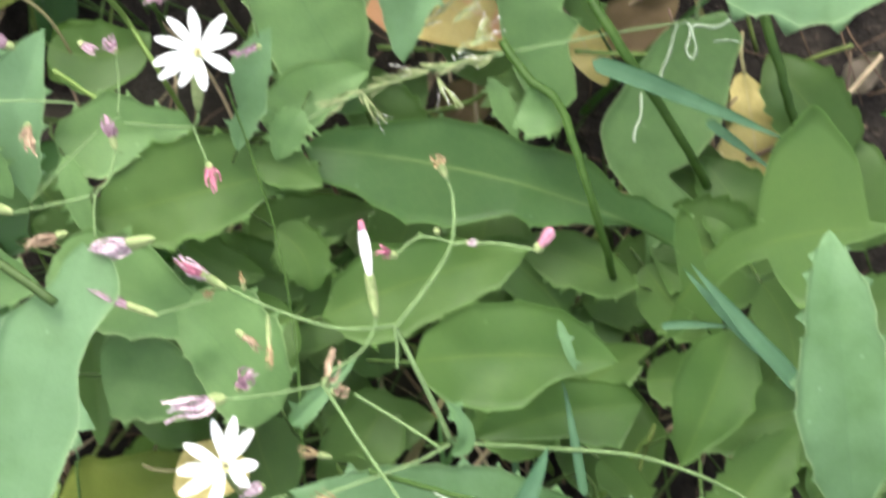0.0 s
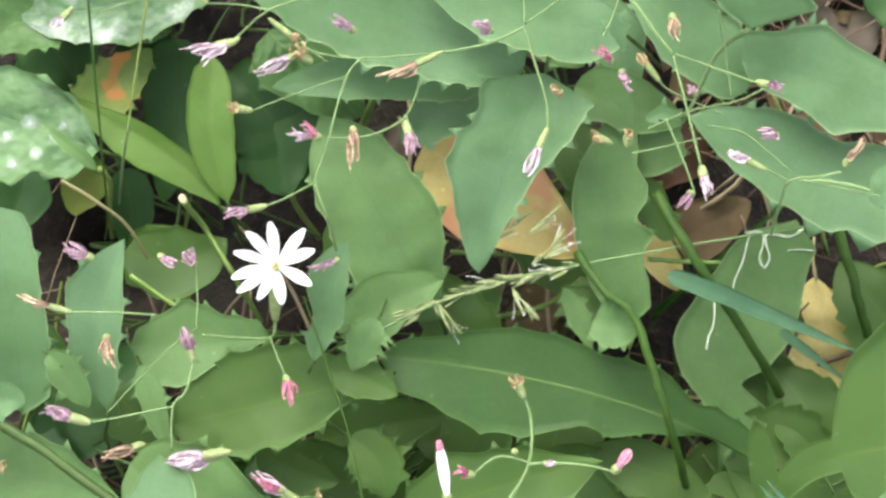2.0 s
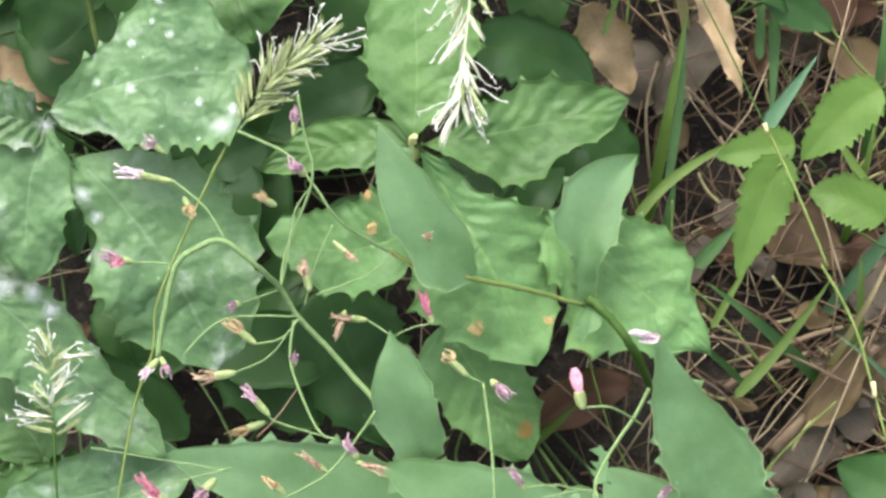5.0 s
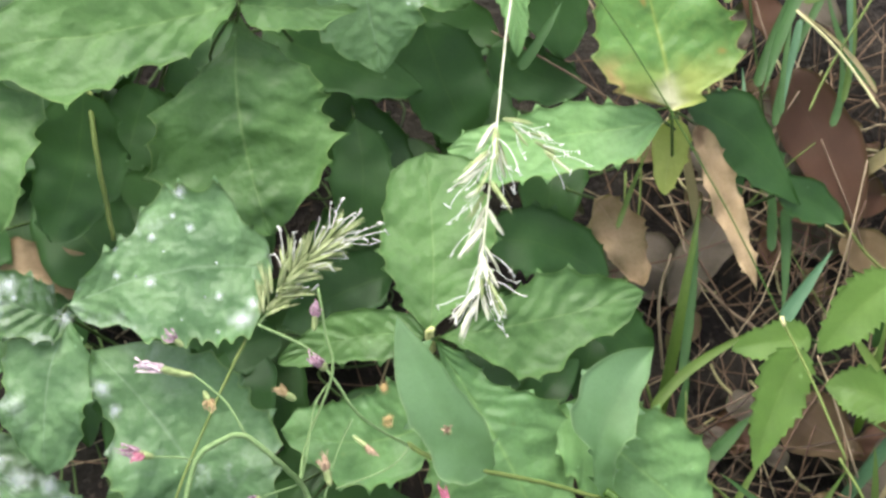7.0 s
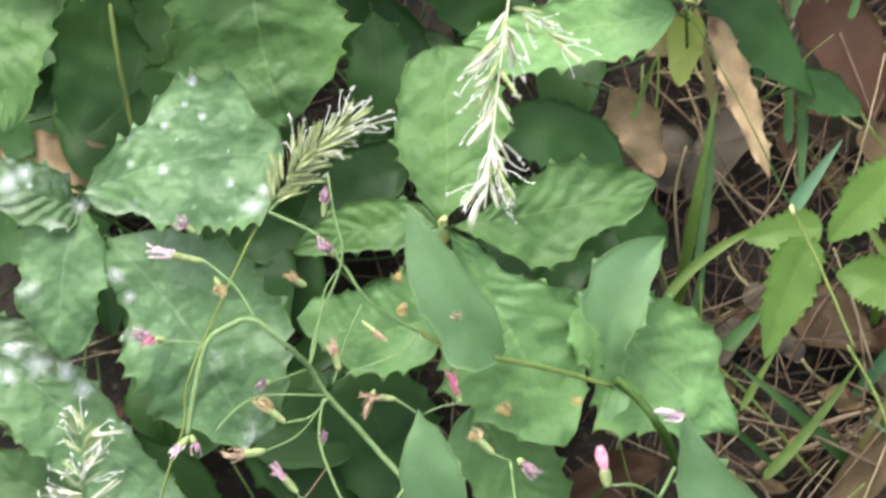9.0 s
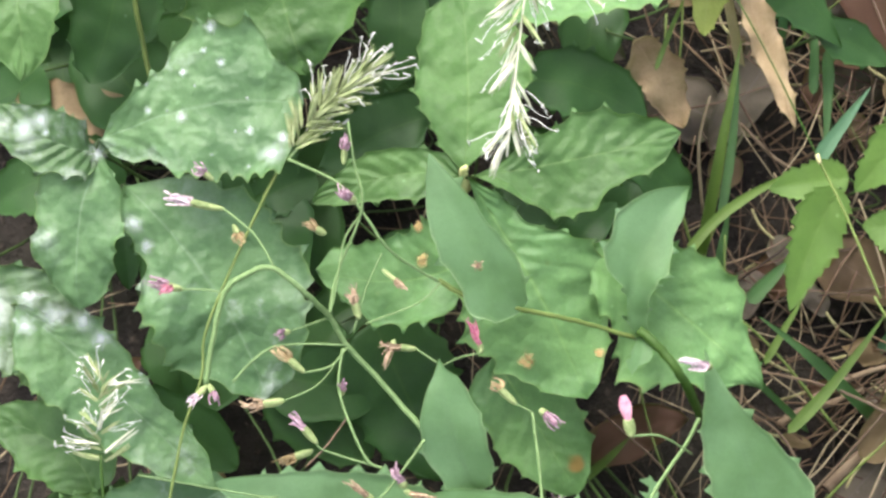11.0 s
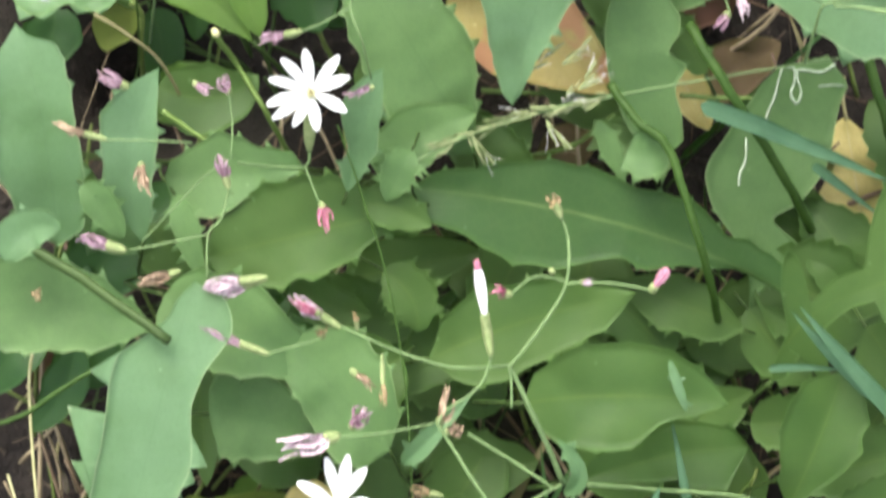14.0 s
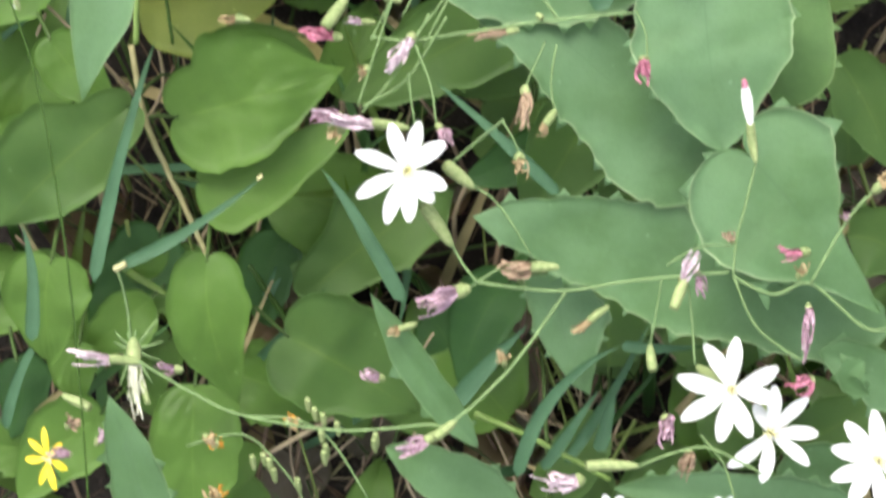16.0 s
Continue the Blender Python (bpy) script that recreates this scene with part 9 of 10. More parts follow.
leaf(shrub_b, (-13.55, 18.77, 6.40), (-11.73, 17.27, 6.40), (-10.29, 15.25, 6.00), 1.35, 'wide', WHITENED, stalk=0.06, spines=7, spine=0.13, scallop=0.1, relief=0.1)
leaf(shrub_b, (-10.67, 13.53, 4.50), (-11.60, 14.74, 4.50), (-13.69, 15.59, 4.00), 1.17, 'wide', SERRATE, stalk=0.06, spines=5, spine=0.13, scallop=0.1, relief=0.1)
leaf(shrub_b, (-12.10, 13.00, 4.00), (-9.98, 12.69, 4.00), (-8.08, 12.13, 3.60), 1.03, 'wide', SERRATE, stalk=0.06, spines=6, spine=0.13, scallop=0.1, relief=0.1)
leaf(shrub_b, (-12.10, 12.31, 3.00), (-11.03, 11.40, 3.00), (-10.47, 10.23, 2.60), 1.12, 'wide', SHADE, stalk=0.06, spines=4, spine=0.13, scallop=0.1, relief=0.1)
leaf(herb_mid, (-11.19, 3.75, 6.00), (-10.33, 2.74, 6.00), (-9.08, 2.05, 5.60), 0.74, 'oval', HERBGREEN, stalk=0.06, spines=3, spine=0.2, scallop=0.07)
leaf(herb_mid, (-9.25, 2.64, 5.40), (-8.38, 1.92, 5.40), (-7.40, 2.09, 5.00), 0.90, 'oval', ROSETTE, stalk=0.06, spines=3, spine=0.18, scallop=0.08)
leaf(herb_mid, (-8.62, 0.82, 7.20), (-6.92, -0.03, 7.40), (-4.69, -1.01, 7.00), 1.26, 'oval', HERBGREEN, stalk=0.06, spines=5, spine=0.2, scallop=0.07)
leaf(herb_mid, (-5.10, 1.39, 4.40), (-3.77, 0.36, 4.40), (-1.71, 0.37, 4.00), 0.91, 'oval', ROSETTE, stalk=0.06, spines=3, spine=0.18, scallop=0.08)
leaf(herb_mid, (-12.65, 3.98, 5.00), (-11.78, 3.98, 5.00), (-10.46, 3.25, 5.00), 0.87, 'oval', ROSETTE, stalk=0.06, spines=3, spine=0.18, scallop=0.08)
leaf(herb_mid, (-0.70, 0.04, 5.00), (-1.86, -0.69, 5.00), (-3.17, -1.71, 5.00), 0.87, 'oval', ROSETTE, stalk=0.06, spines=3, spine=0.18, scallop=0.08)
leaf(herb_low, (-7.03, -7.88, 6.00), (-6.14, -7.41, 6.40), (-4.45, -7.59, 6.00), 0.88, 'oval', ROSETTE, stalk=0.06, spines=3, spine=0.18, scallop=0.08)

leaf(shrub_c, (-3.07, 28.21, 4.00), (-2.82, 26.50, 4.00), (-3.05, 24.59, 3.60), 1.00, 'wide', SHADE, sides=((0.09, 0.24, 0.41, 0.62, 0.79, 0.86, 0.93, 1.00, 0.95, 0.85, 0.76, 0.67, 0.38, 0.17), (0.13, 0.34, 0.60, 0.80, 0.84, 0.89, 0.95, 1.00, 0.95, 0.84, 0.74, 0.64, 0.48, 0.21)), fold=6, stalk=0.06, spines=5, spine=0.13, scallop=0.1, relief=0.1)
leaf(shrub_c, (-1.96, 23.92, 3.40), (-3.36, 23.44, 3.40), (-5.07, 22.54, 3.20), 1.09, 'wide', SHADE, sides=((0.11, 0.29, 0.51, 0.76, 0.80, 0.83, 0.86, 0.88, 0.91, 0.86, 0.76, 0.65, 0.56, 0.25), (0.39, 0.73, 0.78, 0.84, 0.89, 0.96, 1.00, 0.98, 0.96, 0.94, 0.86, 0.57, 0.32, 0.14)), fold=6, stalk=0.06, spines=5, spine=0.13, scallop=0.1, relief=0.1)

leaf(herb_mid, (9.80, 7.36, 10.20), (9.67, 7.66, 10.20), (9.84, 8.05, 10.20), 0.36, 'wide', GLAUCOUS, fold=-6)
leaf(herb_mid, (9.80, 7.36, 10.20), (10.03, 7.45, 10.20), (10.32, 7.50, 10.20), 0.36, 'wide', GLAUCOUS, fold=-6)
leaf(herb_mid, (9.80, 7.38, 10.20), (9.60, 7.21, 10.20), (9.52, 7.03, 10.20), 0.36, 'wide', GLAUCOUS, fold=-6)
stem(herb_mid, 0.05, STEM, (7.82, 7.81, 9.00), (8.88, 7.69, 9.20), (9.80, 7.41, 9.40), name='stem')
stem(herb_mid, 0.06, STEM, (9.81, 7.52, 9.50), (9.82, 8.27, 10.60), (9.99, 9.22, 11.40), name='stem')
floret(herb_mid, (10.00, 9.08, 11.20), (9.99, 9.29, 11.60), 'green', 0.08, 1.00)
leaf(shrub_a, (-5.83, 29.98, 9.00), (-5.20, 31.03, 9.00), (-4.52, 32.76, 8.60), 1.00, 'wide', SERRATE, sides=((0.11, 0.30, 0.51, 0.66, 0.81, 0.96, 0.97, 0.98, 0.99, 1.00, 0.89, 0.59, 0.33, 0.15), (0.06, 0.15, 0.26, 0.39, 0.51, 0.61, 0.71, 0.81, 0.90, 0.89, 0.87, 0.85, 0.62, 0.27)), fold=6, stalk=0.06, spines=5, spine=0.13, scallop=0.12, relief=0.1)
leaf(shrub_a, (-6.05, 32.60, 5.00), (-5.17, 31.60, 5.00), (-4.16, 30.57, 4.60), 0.90, 'wide', SHADE, sides=((0.10, 0.25, 0.44, 0.65, 0.71, 0.76, 0.82, 0.88, 0.94, 0.89, 0.82, 0.74, 0.67, 0.62), (0.18, 0.47, 0.75, 0.81, 0.86, 0.93, 1.00, 0.96, 0.91, 0.87, 0.82, 0.78, 0.51, 0.23)), fold=6, stalk=0.06, spines=5, spine=0.13, scallop=0.1, relief=0.1)

stem(herb_top, 0.06, STEM, (6.44, 11.26, 10.50), (5.80, 10.83, 9.00), (5.22, 9.49, 7.60), name='stem')
leaf(herb_mid, (-2.99, -3.05, 7.20), (-4.26, -1.64, 7.30), (-5.64, -0.24, 7.20), 1.50, 'wide', HERBGREEN, sides=((0.57, 0.64, 0.73, 0.83, 0.84, 0.79, 0.74, 0.70, 0.64, 0.58, 0.51, 0.45, 0.31, 0.14), (0.13, 0.34, 0.57, 0.67, 0.77, 0.89, 1.00, 1.00, 1.00, 1.00, 0.94, 0.69, 0.47, 0.22)), stalk=0.06, fold=6, spines=5, spine=0.2, scallop=0.07)

leaf(herb_mid, (2.22, 5.27, 6.20), (2.56, 4.56, 6.20), (2.96, 3.63, 6.00), 0.28, 'lance', HERBGREEN, fold=14, spines=3, spine=0.16, scallop=0.06)
leaf(herb_mid, (4.03, 4.53, 6.60), (3.51, 4.34, 6.80), (2.96, 4.45, 6.60), 0.63, 'wide', HERBGREEN, sides=((0.09, 0.23, 0.40, 0.60, 0.74, 0.81, 0.88, 0.96, 0.94, 0.92, 0.89, 0.76, 0.62, 0.52), (0.31, 0.67, 0.69, 0.72, 0.74, 0.77, 0.80, 0.83, 0.86, 0.89, 0.92, 0.95, 0.98, 1.00)), fold=10, thorns=((0.4, 0, 0.2), (0.7, 0, 0.22), (0.9, 0, 0.2), (0.6, 1, 0.18)))

stem(tuft_b, 0.09, STRAW, (-9.30, -12.57, 8.70), (-9.03, -12.40, 8.80), name='node')
stem(tuft_b, 0.05, STRAW, (-5.82, -10.40, 8.80), (-5.71, -10.30, 8.80), name='node')

# small bracts and young leaves
leaf(herb_top, (2.93, 11.53, 10.40), (3.30, 11.26, 10.40), (3.44, 10.77, 10.20), 0.20, 'oval', GLAUCOUS, spines=3, spine=0.22, scallop=0.2)
leaf(herb_top, (4.08, 9.17, 9.40), (4.49, 9.38, 9.40), (4.92, 9.20, 9.20), 0.18, 'oval', GLAUCOUS, spines=3, spine=0.2, scallop=0.2)
leaf(herb_mid, (-10.55, 3.55, 8.00), (-10.06, 2.99, 8.00), (-9.55, 2.23, 7.80), 0.44, 'oval', HERBGREEN, stalk=0.05, spines=4, spine=0.25, scallop=0.12)
leaf(herb_mid, (-2.44, 4.41, 7.40), (-2.79, 3.84, 7.40), (-3.08, 3.15, 7.20), 0.48, 'oval', HERBGREEN, stalk=0.05, spines=5, spine=0.25, scallop=0.14)
leaf(herb_mid, (-8.30, 3.28, 7.60), (-7.99, 2.30, 7.60), (-7.64, 1.26, 7.40), 0.36, 'oval', HERBGREEN, stalk=0.05, spines=5, spine=0.22, scallop=0.12)
leaf(herb_mid, (-3.18, 1.46, 6.00), (-2.47, 0.75, 6.00), (-2.33, -0.11, 5.80), 0.72, 'oval', ROSETTE, stalk=0.05, spines=6, spine=0.28, scallop=0.14)
leaf(herb_mid, (-5.50, 1.17, 5.60), (-4.63, 0.60, 5.60), (-3.49, 0.31, 5.40), 0.65, 'oval', ROSETTE, stalk=0.05, spines=5, spine=0.22, scallop=0.1)
leaf(herb_top, (3.46, 12.49, 10.00), (3.66, 12.90, 10.00), (3.60, 13.44, 10.00), 0.16, 'oval', GLAUCOUS, spines=3, spine=0.2, scallop=0.2)
leaf(herb_low, (3.73, -0.78, 9.80), (3.96, -1.46, 9.80), (4.16, -2.00, 9.60), 0.13, 'oval', GLAUCOUS, spines=3, spine=0.15, scallop=0.1)
leaf(herb_low, (8.58, -14.72, 10.50), (8.18, -15.12, 10.50), (8.76, -15.56, 10.30), 0.32, 'oval', GLAUCOUS, spines=4, spine=0.25, scallop=0.15)
leaf(herb_low, (5.81, -12.76, 11.00), (6.08, -13.03, 11.00), (6.20, -13.42, 10.90), 0.13, 'oval', GLAUCOUS, spines=3, spine=0.18, scallop=0.2)
leaf(lance, (-9.47, 8.12, 7.60), (-10.00, 8.62, 7.80), (-10.82, 9.23, 7.80), 0.19, 'lance', HERBGREEN)
leaf(tuft_d, (-9.60, 8.31, 5.00), (-10.18, 7.80, 5.00), (-10.39, 7.14, 5.00), 0.58, 'oval', OLIVE, stalk=0.05)
spot(lance, (-11.40, 9.46, 6.20), 0.22, WHITESPOT, '')
spot(lance, (-11.22, 8.64, 6.20), 0.21, WHITESPOT, '')
spot(lance, (-10.82, 9.10, 6.20), 0.15, WHITESPOT, '')
spot(lance, (-11.79, 8.38, 6.20), 0.17, WHITESPOT, '')
spot(lance, (-10.53, 9.38, 6.20), 0.12, WHITESPOT, '')
spot(lance, (-11.98, 9.10, 6.20), 0.18, WHITESPOT, '')
spot(shrub_b, (-7.14, 24.43, 10.00), 0.16, WHITESPOT, '')
spot(shrub_b, (-7.82, 23.33, 10.00), 0.13, WHITESPOT, '')
spot(shrub_b, (-6.86, 23.55, 10.00), 0.14, WHITESPOT, '')
spot(shrub_b, (-7.82, 22.20, 10.00), 0.17, WHITESPOT, '')
spot(shrub_b, (-5.54, 21.19, 10.00), 0.30, WHITESPOT, '')
spot(shrub_b, (-5.26, 21.58, 10.00), 0.18, WHITESPOT, '')
spot(shrub_b, (-10.06, 21.53, 9.20), 0.22, WHITESPOT, '')
spot(shrub_b, (-11.80, 22.01, 9.20), 0.36, WHITESPOT, '')
spot(shrub_b, (-11.38, 22.23, 9.20), 0.25, WHITESPOT, '')
spot(shrub_b, (-9.07, 19.75, 8.80), 0.24, WHITESPOT, '')
spot(shrub_b, (-8.79, 19.24, 8.80), 0.19, WHITESPOT, '')
spot(shrub_b, (-11.91, 18.15, 7.20), 0.36, WHITESPOT, '')
spot(shrub_b, (-11.30, 17.71, 7.20), 0.40, WHITESPOT, '')
spot(shrub_b, (-10.57, 17.56, 7.20), 0.32, WHITESPOT, '')
spot(shrub_b, (-10.11, 17.12, 7.20), 0.29, WHITESPOT, '')
spot(shrub_b, (-12.02, 17.41, 7.20), 0.29, WHITESPOT, '')
spot(shrub_b, (-6.11, 21.80, 10.00), 0.14, WHITESPOT, '')
spot(shrub_b, (-8.67, 22.39, 10.00), 0.12, WHITESPOT, '')
spot(shrub_b, (-7.30, 23.84, 10.00), 0.10, WHITESPOT, '')
spot(shrub_b, (-7.15, 24.36, 10.00), 0.06, WHITESPOT, '')
spot(shrub_b, (-6.11, 20.91, 10.00), 0.06, WHITESPOT, '')
spot(shrub_b, (-5.29, 21.71, 10.00), 0.09, WHITESPOT, '')
spot(shrub_b, (-6.20, 22.67, 10.00), 0.05, WHITESPOT, '')
spot(shrub_b, (-7.50, 22.96, 10.00), 0.04, WHITESPOT, '')
spot(shrub_b, (-6.46, 21.80, 10.00), 0.04, WHITESPOT, '')
spot(shrub_b, (-7.03, 21.23, 10.00), 0.04, WHITESPOT, '')
spot(shrub_b, (-8.19, 22.38, 10.00), 0.04, WHITESPOT, '')
spot(shrub_b, (-11.25, 21.91, 9.20), 0.10, WHITESPOT, '')
blade(tuft_c, ((9.90, 33.08, 3.00), (8.95, 31.05, 3.00), (8.33, 29.13, 3.00)), 0.20, DARKBLADE)
blade(tuft_c, ((9.42, 31.32, 3.20), (9.10, 29.97, 3.20), (8.87, 28.78, 3.20)), 0.11, BLADE)
blade(tuft_c, ((10.80, 32.76, 3.40), (10.78, 31.07, 3.40), (10.76, 29.37, 3.40)), 0.09, BLADE)
blade(tuft_c, ((10.25, 32.37, 2.60), (9.38, 30.67, 2.60), (8.77, 29.16, 2.60)), 0.11, DARKBLADE)
stem(tuft_c, 0.039, OLIVESTEM, (11.54, 32.01, 3.60), (10.18, 29.84, 3.60), (9.51, 28.52, 3.60), name='stem')
stem(tuft_c, 0.044, STRAW, (9.21, 31.29, 4.00), (10.30, 30.12, 4.00), (11.36, 28.47, 4.00), name='stem')
blade(tuft_c, ((6.62, 18.97, 2.40), (7.33, 19.70, 2.40), (7.79, 20.17, 2.40)), 0.20, DARKBLADE)
blade(tuft_c, ((8.90, 26.07, 2.40), (8.88, 24.44, 2.40), (8.70, 22.83, 2.40)), 0.15, DARKBLADE)
leaf_thing('dead_leaf', (9.16, 33.75, 1.20), (9.95, 32.70, 1.20), (10.90, 31.82, 1.20), 0.62, 'oval', GREYDEAD, 'weathered pinkish-grey dead leaf on the litter', 'dead leaf', 'dead leaves', wave=0.2)
leaf_thing('dead_leaf', (8.17, 32.96, 1.00), (8.80, 32.08, 1.00), (9.18, 31.04, 1.00), 0.52, 'oval', REDDISH, 'red-brown dead leaf on the litter', 'dead leaf', 'dead leaves', wave=0.2)
blade(tuft_c, ((8.69, 28.39, 2.40), (9.07, 30.07, 2.40), (9.77, 31.93, 2.40)), 0.12, DARKBLADE)
blade(tuft_c, ((8.27, 29.63, 2.20), (8.72, 30.98, 2.20), (9.51, 32.86, 2.20)), 0.15, DARKBLADE)
blade(tuft_c, ((11.67, 29.67, 2.00), (10.76, 31.04, 2.00), (10.35, 33.10, 2.00)), 0.12, DARKBLADE)
blade(tuft_c, ((10.31, 28.44, 2.20), (10.69, 29.78, 2.20), (10.59, 31.48, 2.20)), 0.11, DARKBLADE)
leaf(herb_top, (2.95, 12.71, 6.00), (3.52, 11.55, 6.00), (4.09, 10.44, 5.60), 0.80, 'oval', GLAUCOUS, stalk=0.06, spines=3, spine=0.2, scallop=0.07)
leaf(herb_top, (2.50, 10.41, 6.00), (3.78, 9.98, 6.00), (5.37, 9.57, 5.60), 0.80, 'oval', HERBGREEN, stalk=0.06, spines=3, spine=0.2, scallop=0.07)
leaf(herb_top, (0.93, 12.83, 5.00), (1.80, 11.95, 5.00), (2.82, 11.09, 4.80), 0.76, 'oval', HERBGREEN, stalk=0.06, spines=3, spine=0.2, scallop=0.07)

# bristling bracts of a spent head and small orange heads beside it
for a, far in ((15, 0.75), (50, 0.9), (80, 0.5), (105, 0.45), (135, 0.6), (165, 0.5), (215, 0.7), (250, 0.9), (275, 1.0), (300, 0.9), (335, 0.7)):
    end = Vector((-8.73 + far * math.cos(radians(a)), -14.31 + far * math.sin(radians(a)), 10.20 + 0.25 * math.sin(3 * a)))
    stem(herb_low, 0.05, STEM, (-8.73, -14.31, 10.20), (Vector((-8.73, -14.31, 10.20)) + end) * 0.5 + Vector((0, 0, 0.12)), end, name='bract', taper=0.3)
floret(herb_low, (-7.24, -16.63, 8.80), (-6.76, -16.80, 9.00), 'gold', 0.1, 0.35)
floret(herb_low, (-7.07, -18.19, 8.80), (-6.70, -17.91, 9.00), 'gold', 0.1, 0.35)
floret(herb_low, (-4.81, -16.32, 8.80), (-5.24, -16.23, 9.00), 'gold', 0.1, 0.35)
floret(herb_low, (-10.49, -16.19, 8.80), (-10.22, -16.38, 9.00), 'rust', 0.1, 0.35)


# ---- litter on the ground ----
def needles(count, seed):
    """Dry pine needles, strewn over the bare part of the bank."""
    rng = random.Random(seed)
    pieces = []
    for _ in range(count):
        pick = rng.random()
        if pick < 0.2:
            u, v = rng.uniform(-12, 13), rng.uniform(-23, -8)
        elif pick < 0.6:
            u, v = rng.uniform(4.5, 17), rng.uniform(9, 31)
        else:
            u, v = rng.uniform(-16, 17), rng.uniform(-24, 31)
        a, size = rng.gauss(0.5, 0.9), rng.uniform(2.0, 5.5)
        d = Vector((math.cos(a), math.sin(a), rng.uniform(-0.06, 0.12))) * size
        c = Vector((u, v, rng.uniform(-0.1, 0.5)))
        m = c + d * 0.5 + Vector((rng.uniform(-0.3, 0.3), rng.uniform(-0.3, 0.3), rng.uniform(0, 0.3)))
        if hollow(u, v) > 0.3:
            continue
        pieces.append(tube([c, m, c + d], rng.uniform(0.022, 0.045), 4, 0.6))
    th = thing("pine_needles", 10, 18, "dry rust-brown pine needles strewn on the soil", "pine needles", kind="stuff")
    shell(th, "needles", pieces[::2] + pieces[1::6], NEEDLE)
    shell(th, "straw", pieces[3::6], DRYSTRAW)
    shell(th, "dark_needles", pieces[5::6], DARKNEEDLE)
    for ob in th.children:
        ob["kind"] = "stuff"


needles(1350, 11)


def litter_leaves(seed):
    """Dead leaves and bits that lie on the soil."""
    rng = random.Random(seed)
    for k in range(215):
        if k >= 150:
            u, v = rng.uniform(-12, 12), rng.uniform(-21, -7)
        elif k % 3:
            u, v = rng.uniform(5, 16), rng.uniform(9, 31)
        else:
            u, v = rng.uniform(-15, 16), rng.uniform(-23, 30)
        a, size = rng.uniform(0, 6.28), rng.choice((0.7, 0.9, 1.2, 1.7, 2.4, 3.2)) * rng.uniform(0.85, 1.15)
        d = Vector((math.cos(a), math.sin(a), 0)) * size
        w = rng.uniform(0.0, 0.5)
        b = Vector((u, v, w))
        if hollow(u, v) > 0.3:
            continue
        mat, text = rng.choice([(DEAD, "curled brown dead leaf"), (GREYDEAD, "pale grey dead leaf"), (REDDISH, "reddish-brown dead leaf"), (GREYDEAD, "weathered grey dead leaf"), (TAN, "tan dry dead leaf")])
        leaf_thing("dead_leaf", b, b + d * 0.5 + Vector((0, 0, rng.uniform(0.0, 0.35))), b + d + Vector((0, 0, rng.uniform(-0.1, 0.3))), size * rng.uniform(0.2, 0.36), rng.choice(["oval", "ovate"]), mat, text + " lying on the soil", "dead leaf", "dead leaves", fold=rng.uniform(-18, 22), wave=rng.uniform(0.1, 0.4), waves=rng.uniform(1, 3), across=4)


litter_leaves(4)


def twig(u, v, du, dv, radius, w=0.5, rise=0.0):
    th = thing("twig", u, v, "dry grey-brown twig on the litter", "twig", "twigs")
    rng = random.Random(int(u * 31 + v * 17))
    p = [Vector((u + du * s + rng.uniform(-0.15, 0.15), v + dv * s + rng.uniform(-0.15, 0.15), w + rise * s)) for s in (0, 0.3, 0.6, 1)]
    v_, f_ = tube(smooth_line(p, 5), radius, 7, 0.6)
    part("bark", mesh_of("bark", [local(th, x) for x in v_], f_, TWIG), th)


twig(10.94, 11.34, 0.78, 2.66, 0.093)
twig(8.88, 14.08, 2.87, 3.01, 0.171)
twig(7.49, 15.82, 2.37, 1.11, 0.124)
twig(10.46, 15.03, 2.08, 3.81, 0.078)
twig(8.85, 22.24, -2.34, 2.31, 0.078)
twig(-6.40, -15.27, 1.12, 2.80, 0.093)
twig(10.65, 31.86, 1.70, -2.60, 0.093)
twig(8.43, 16.63, 2.37, 1.10, 0.109)
twig(-7.15, -3.40, 1.56, -0.31, 0.093)
twig(-7.49, -2.29, 1.85, -0.78, 0.093)


def dry_stalks(seed, count, u0, u1, v0, v1, thick=1.0):
    """Dead brown and green stalks that cross each other low down between the plants."""
    rng = random.Random(seed)
    groups = ([], [], [])
    for k in range(count):
        b = Vector((rng.uniform(u0, u1), rng.uniform(v0, v1), rng.uniform(0.1, 1.2)))
        a, size = rng.gauss(1.5, 0.6), rng.uniform(2.5, 6.5)
        e = b + Vector((math.cos(a) * size, math.sin(a) * size, rng.uniform(0.5, 2.6)))
        m = (b + e) * 0.5 + Vector((rng.uniform(-0.5, 0.5), rng.uniform(-0.5, 0.5), rng.uniform(0, 0.6)))
        groups[k % 3].append(tube(smooth_line([b, m, e], 4), thick * rng.uniform(0.04, 0.1), 5, 0.7))
    th = thing("dry_stalks", 0.5 * (u0 + u1), 0.5 * (v0 + v1), "tangle of dead brown and olive stalks under the leaves", "dry stalks", kind="stuff")
    for name, pieces, mat in zip(("brown_stalks", "straw_stalks", "olive_stalks"), groups, (TWIG, DRYSTRAW, OLIVESTEM)):
        shell(th, name, pieces, mat)["kind"] = "stuff"


dry_stalks(21, 150, -13, 12, -21, -3)
dry_stalks(25, 40, 0, 9, -20, -15, 0.6)
dry_stalks(22, 52, -5, 12, -3, 9)
dry_stalks(24, 50, -14, -5, -9, 3, 0.8)
dry_stalks(23, 45, 4, 14, 10, 31, 0.55)


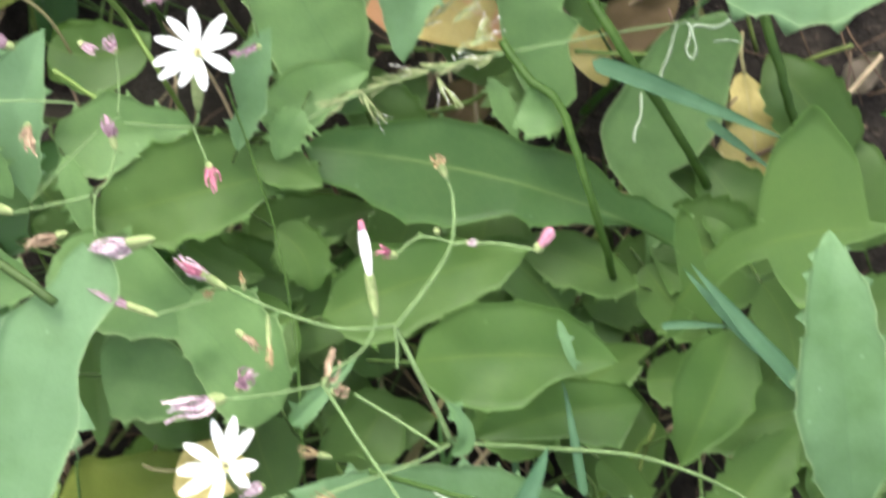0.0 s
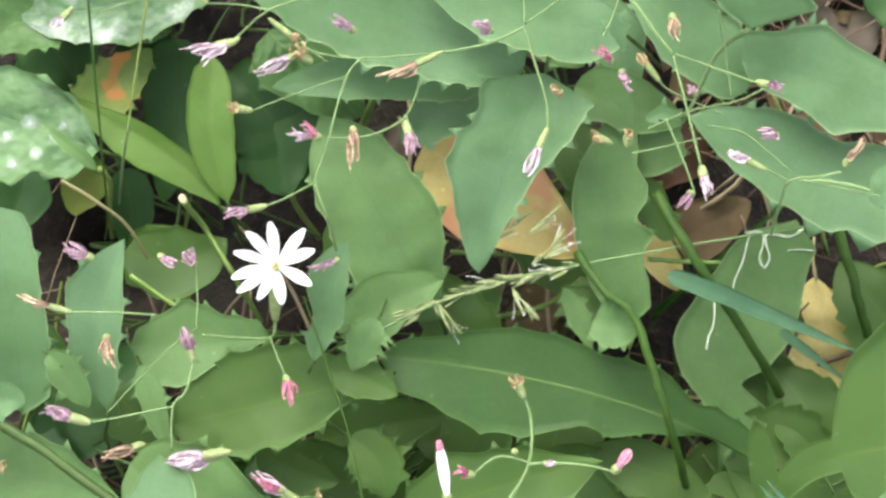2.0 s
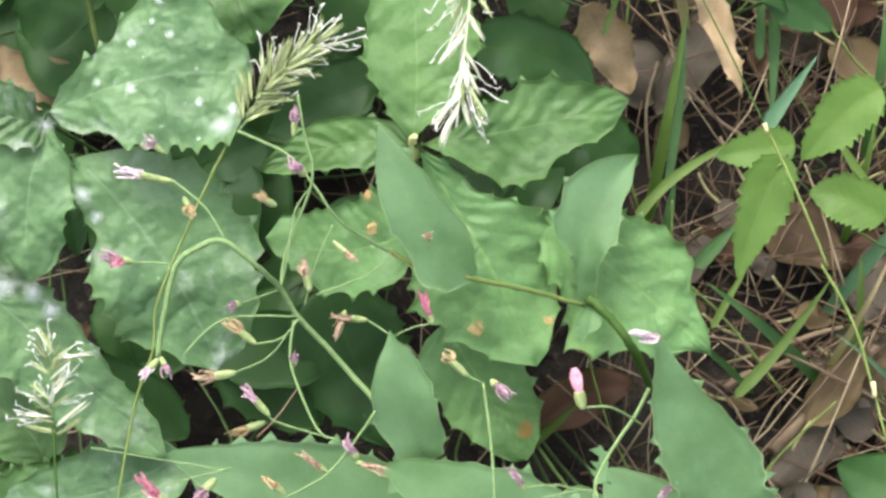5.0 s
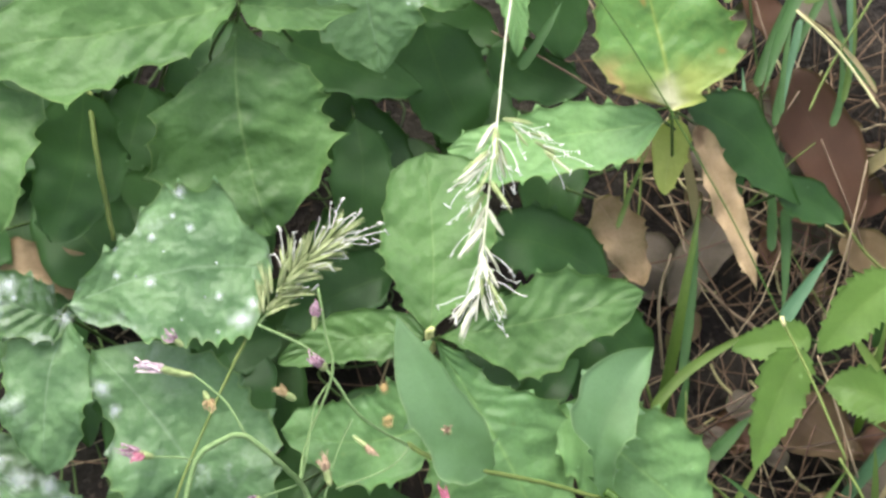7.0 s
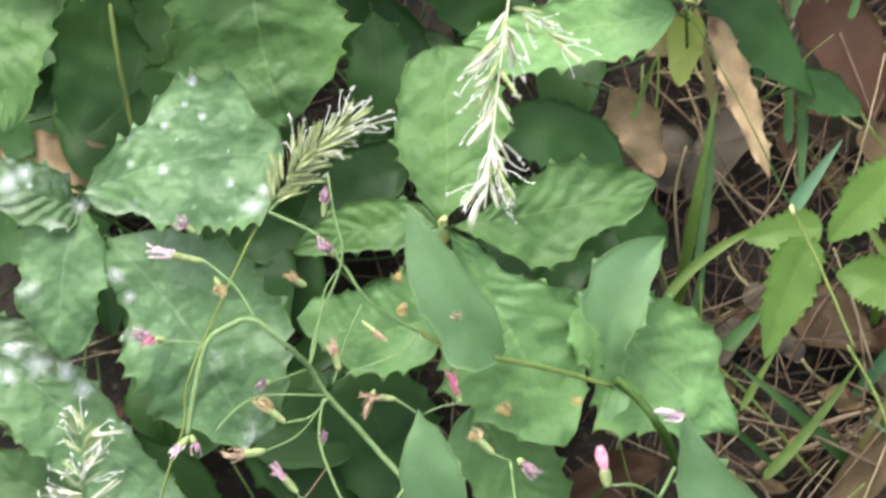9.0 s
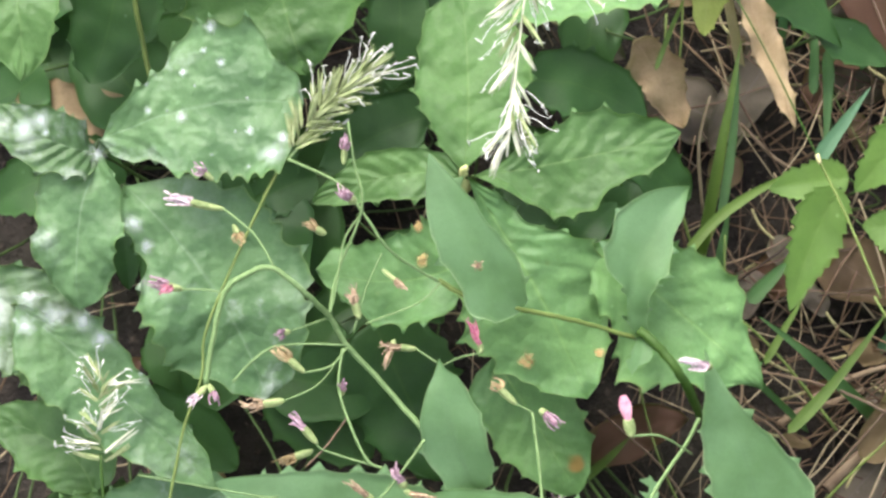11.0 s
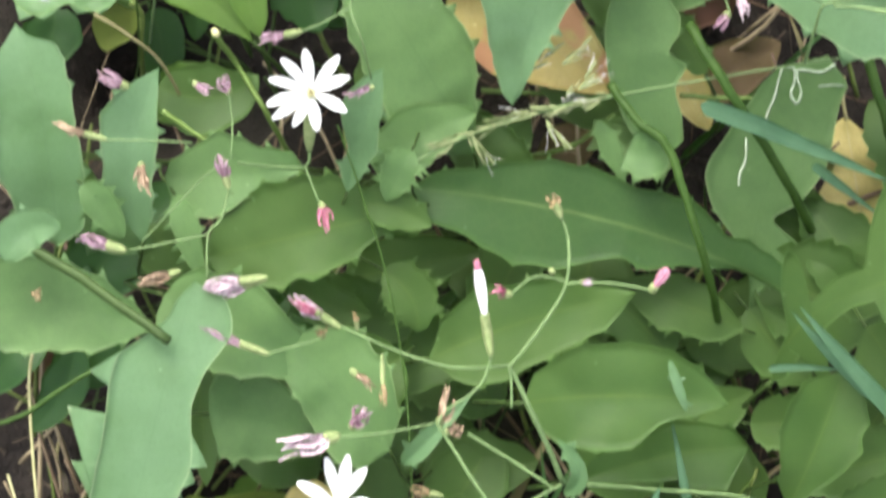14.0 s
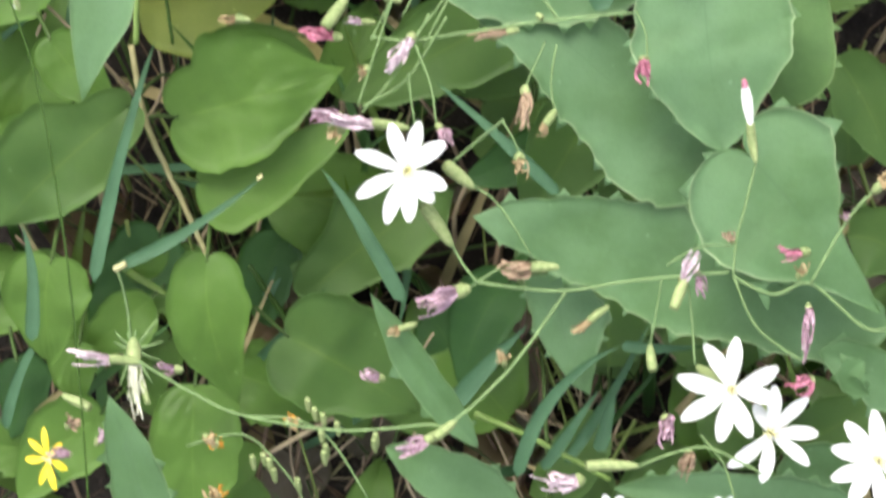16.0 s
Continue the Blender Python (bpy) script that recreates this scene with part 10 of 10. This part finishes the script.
def undergrowth(th, seed, count, u0, u1, v0, v1, material, size=1.0, low=0.8, high=2.6):
    """Low shaded leaves between the stems of a plant."""
    rng = random.Random(seed)
    for _ in range(count):
        u, v, w = rng.uniform(u0, u1), rng.uniform(v0, v1), rng.uniform(low, high)
        a, s = rng.uniform(0, 6.28), rng.uniform(2.0, 4.0) * size
        d = Vector((math.cos(a), math.sin(a), 0)) * s
        b = Vector((u, v, w))
        leaf(th, b, b + d * 0.5 + Vector((0, 0, 0.3)), b + d + Vector((0, 0, -0.3)), s * rng.uniform(0.22, 0.36), rng.choice(["oval", "ovate"]), material, teeth=rng.choice([0, 7]), depth=0.15, stalk=0.05, fold=10)


# under the shrubs the shade is also put into the leaf colour
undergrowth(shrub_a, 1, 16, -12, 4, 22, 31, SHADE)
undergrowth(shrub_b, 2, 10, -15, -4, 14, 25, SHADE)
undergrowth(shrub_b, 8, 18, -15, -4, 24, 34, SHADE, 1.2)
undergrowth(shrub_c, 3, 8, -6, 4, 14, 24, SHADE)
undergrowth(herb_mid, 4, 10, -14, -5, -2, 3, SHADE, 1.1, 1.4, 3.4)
undergrowth(herb_mid, 12, 14, -5, 4, -4, 8, ROSETTE, 1.1, 1.8, 4.2)
undergrowth(rosette, 5, 32, -4, 13, -6, 4, ROSETTE, 1.1, 1.8, 4.2)
undergrowth(herb_low, 6, 26, 0, 12, -22, -8, ROSETTE, 1.1, 1.8, 4.2)
undergrowth(herb_low, 9, 14, 3, 13, -23, -12, HEART, 0.9, 1.0, 3.0)
undergrowth(creeper, 7, 30, -15, 3, -22, -5, HEART, 1.1, 1.5, 3.6)


def scattered_blades(th, seed, count, u0, u1, v0, v1):
    """Short grass blades that come up between the leaves."""
    rng = random.Random(seed)
    for _ in range(count):
        u, v = rng.uniform(u0, u1), rng.uniform(v0, v1)
        a, s = rng.gauss(1.4, 0.7), rng.uniform(3, 7)
        b = Vector((u, v, 0.0))
        tip = b + Vector((math.cos(a) * s, math.sin(a) * s, rng.uniform(1.5, 4.5)))
        blade(th, (b, (b + tip) * 0.5 + Vector((0, 0, rng.uniform(0.5, 1.5))), tip), rng.uniform(0.09, 0.2), rng.choice([BLADE, GREENBLADE, DARKBLADE, STRAWBLADE]))


scattered_blades(tuft_b, 1, 84, -15, 11, -23, -8)
scattered_blades(tuft_c, 2, 18, 5, 16, 12, 30)
scattered_blades(tuft_a, 3, 10, -8, 14, -8, 6)
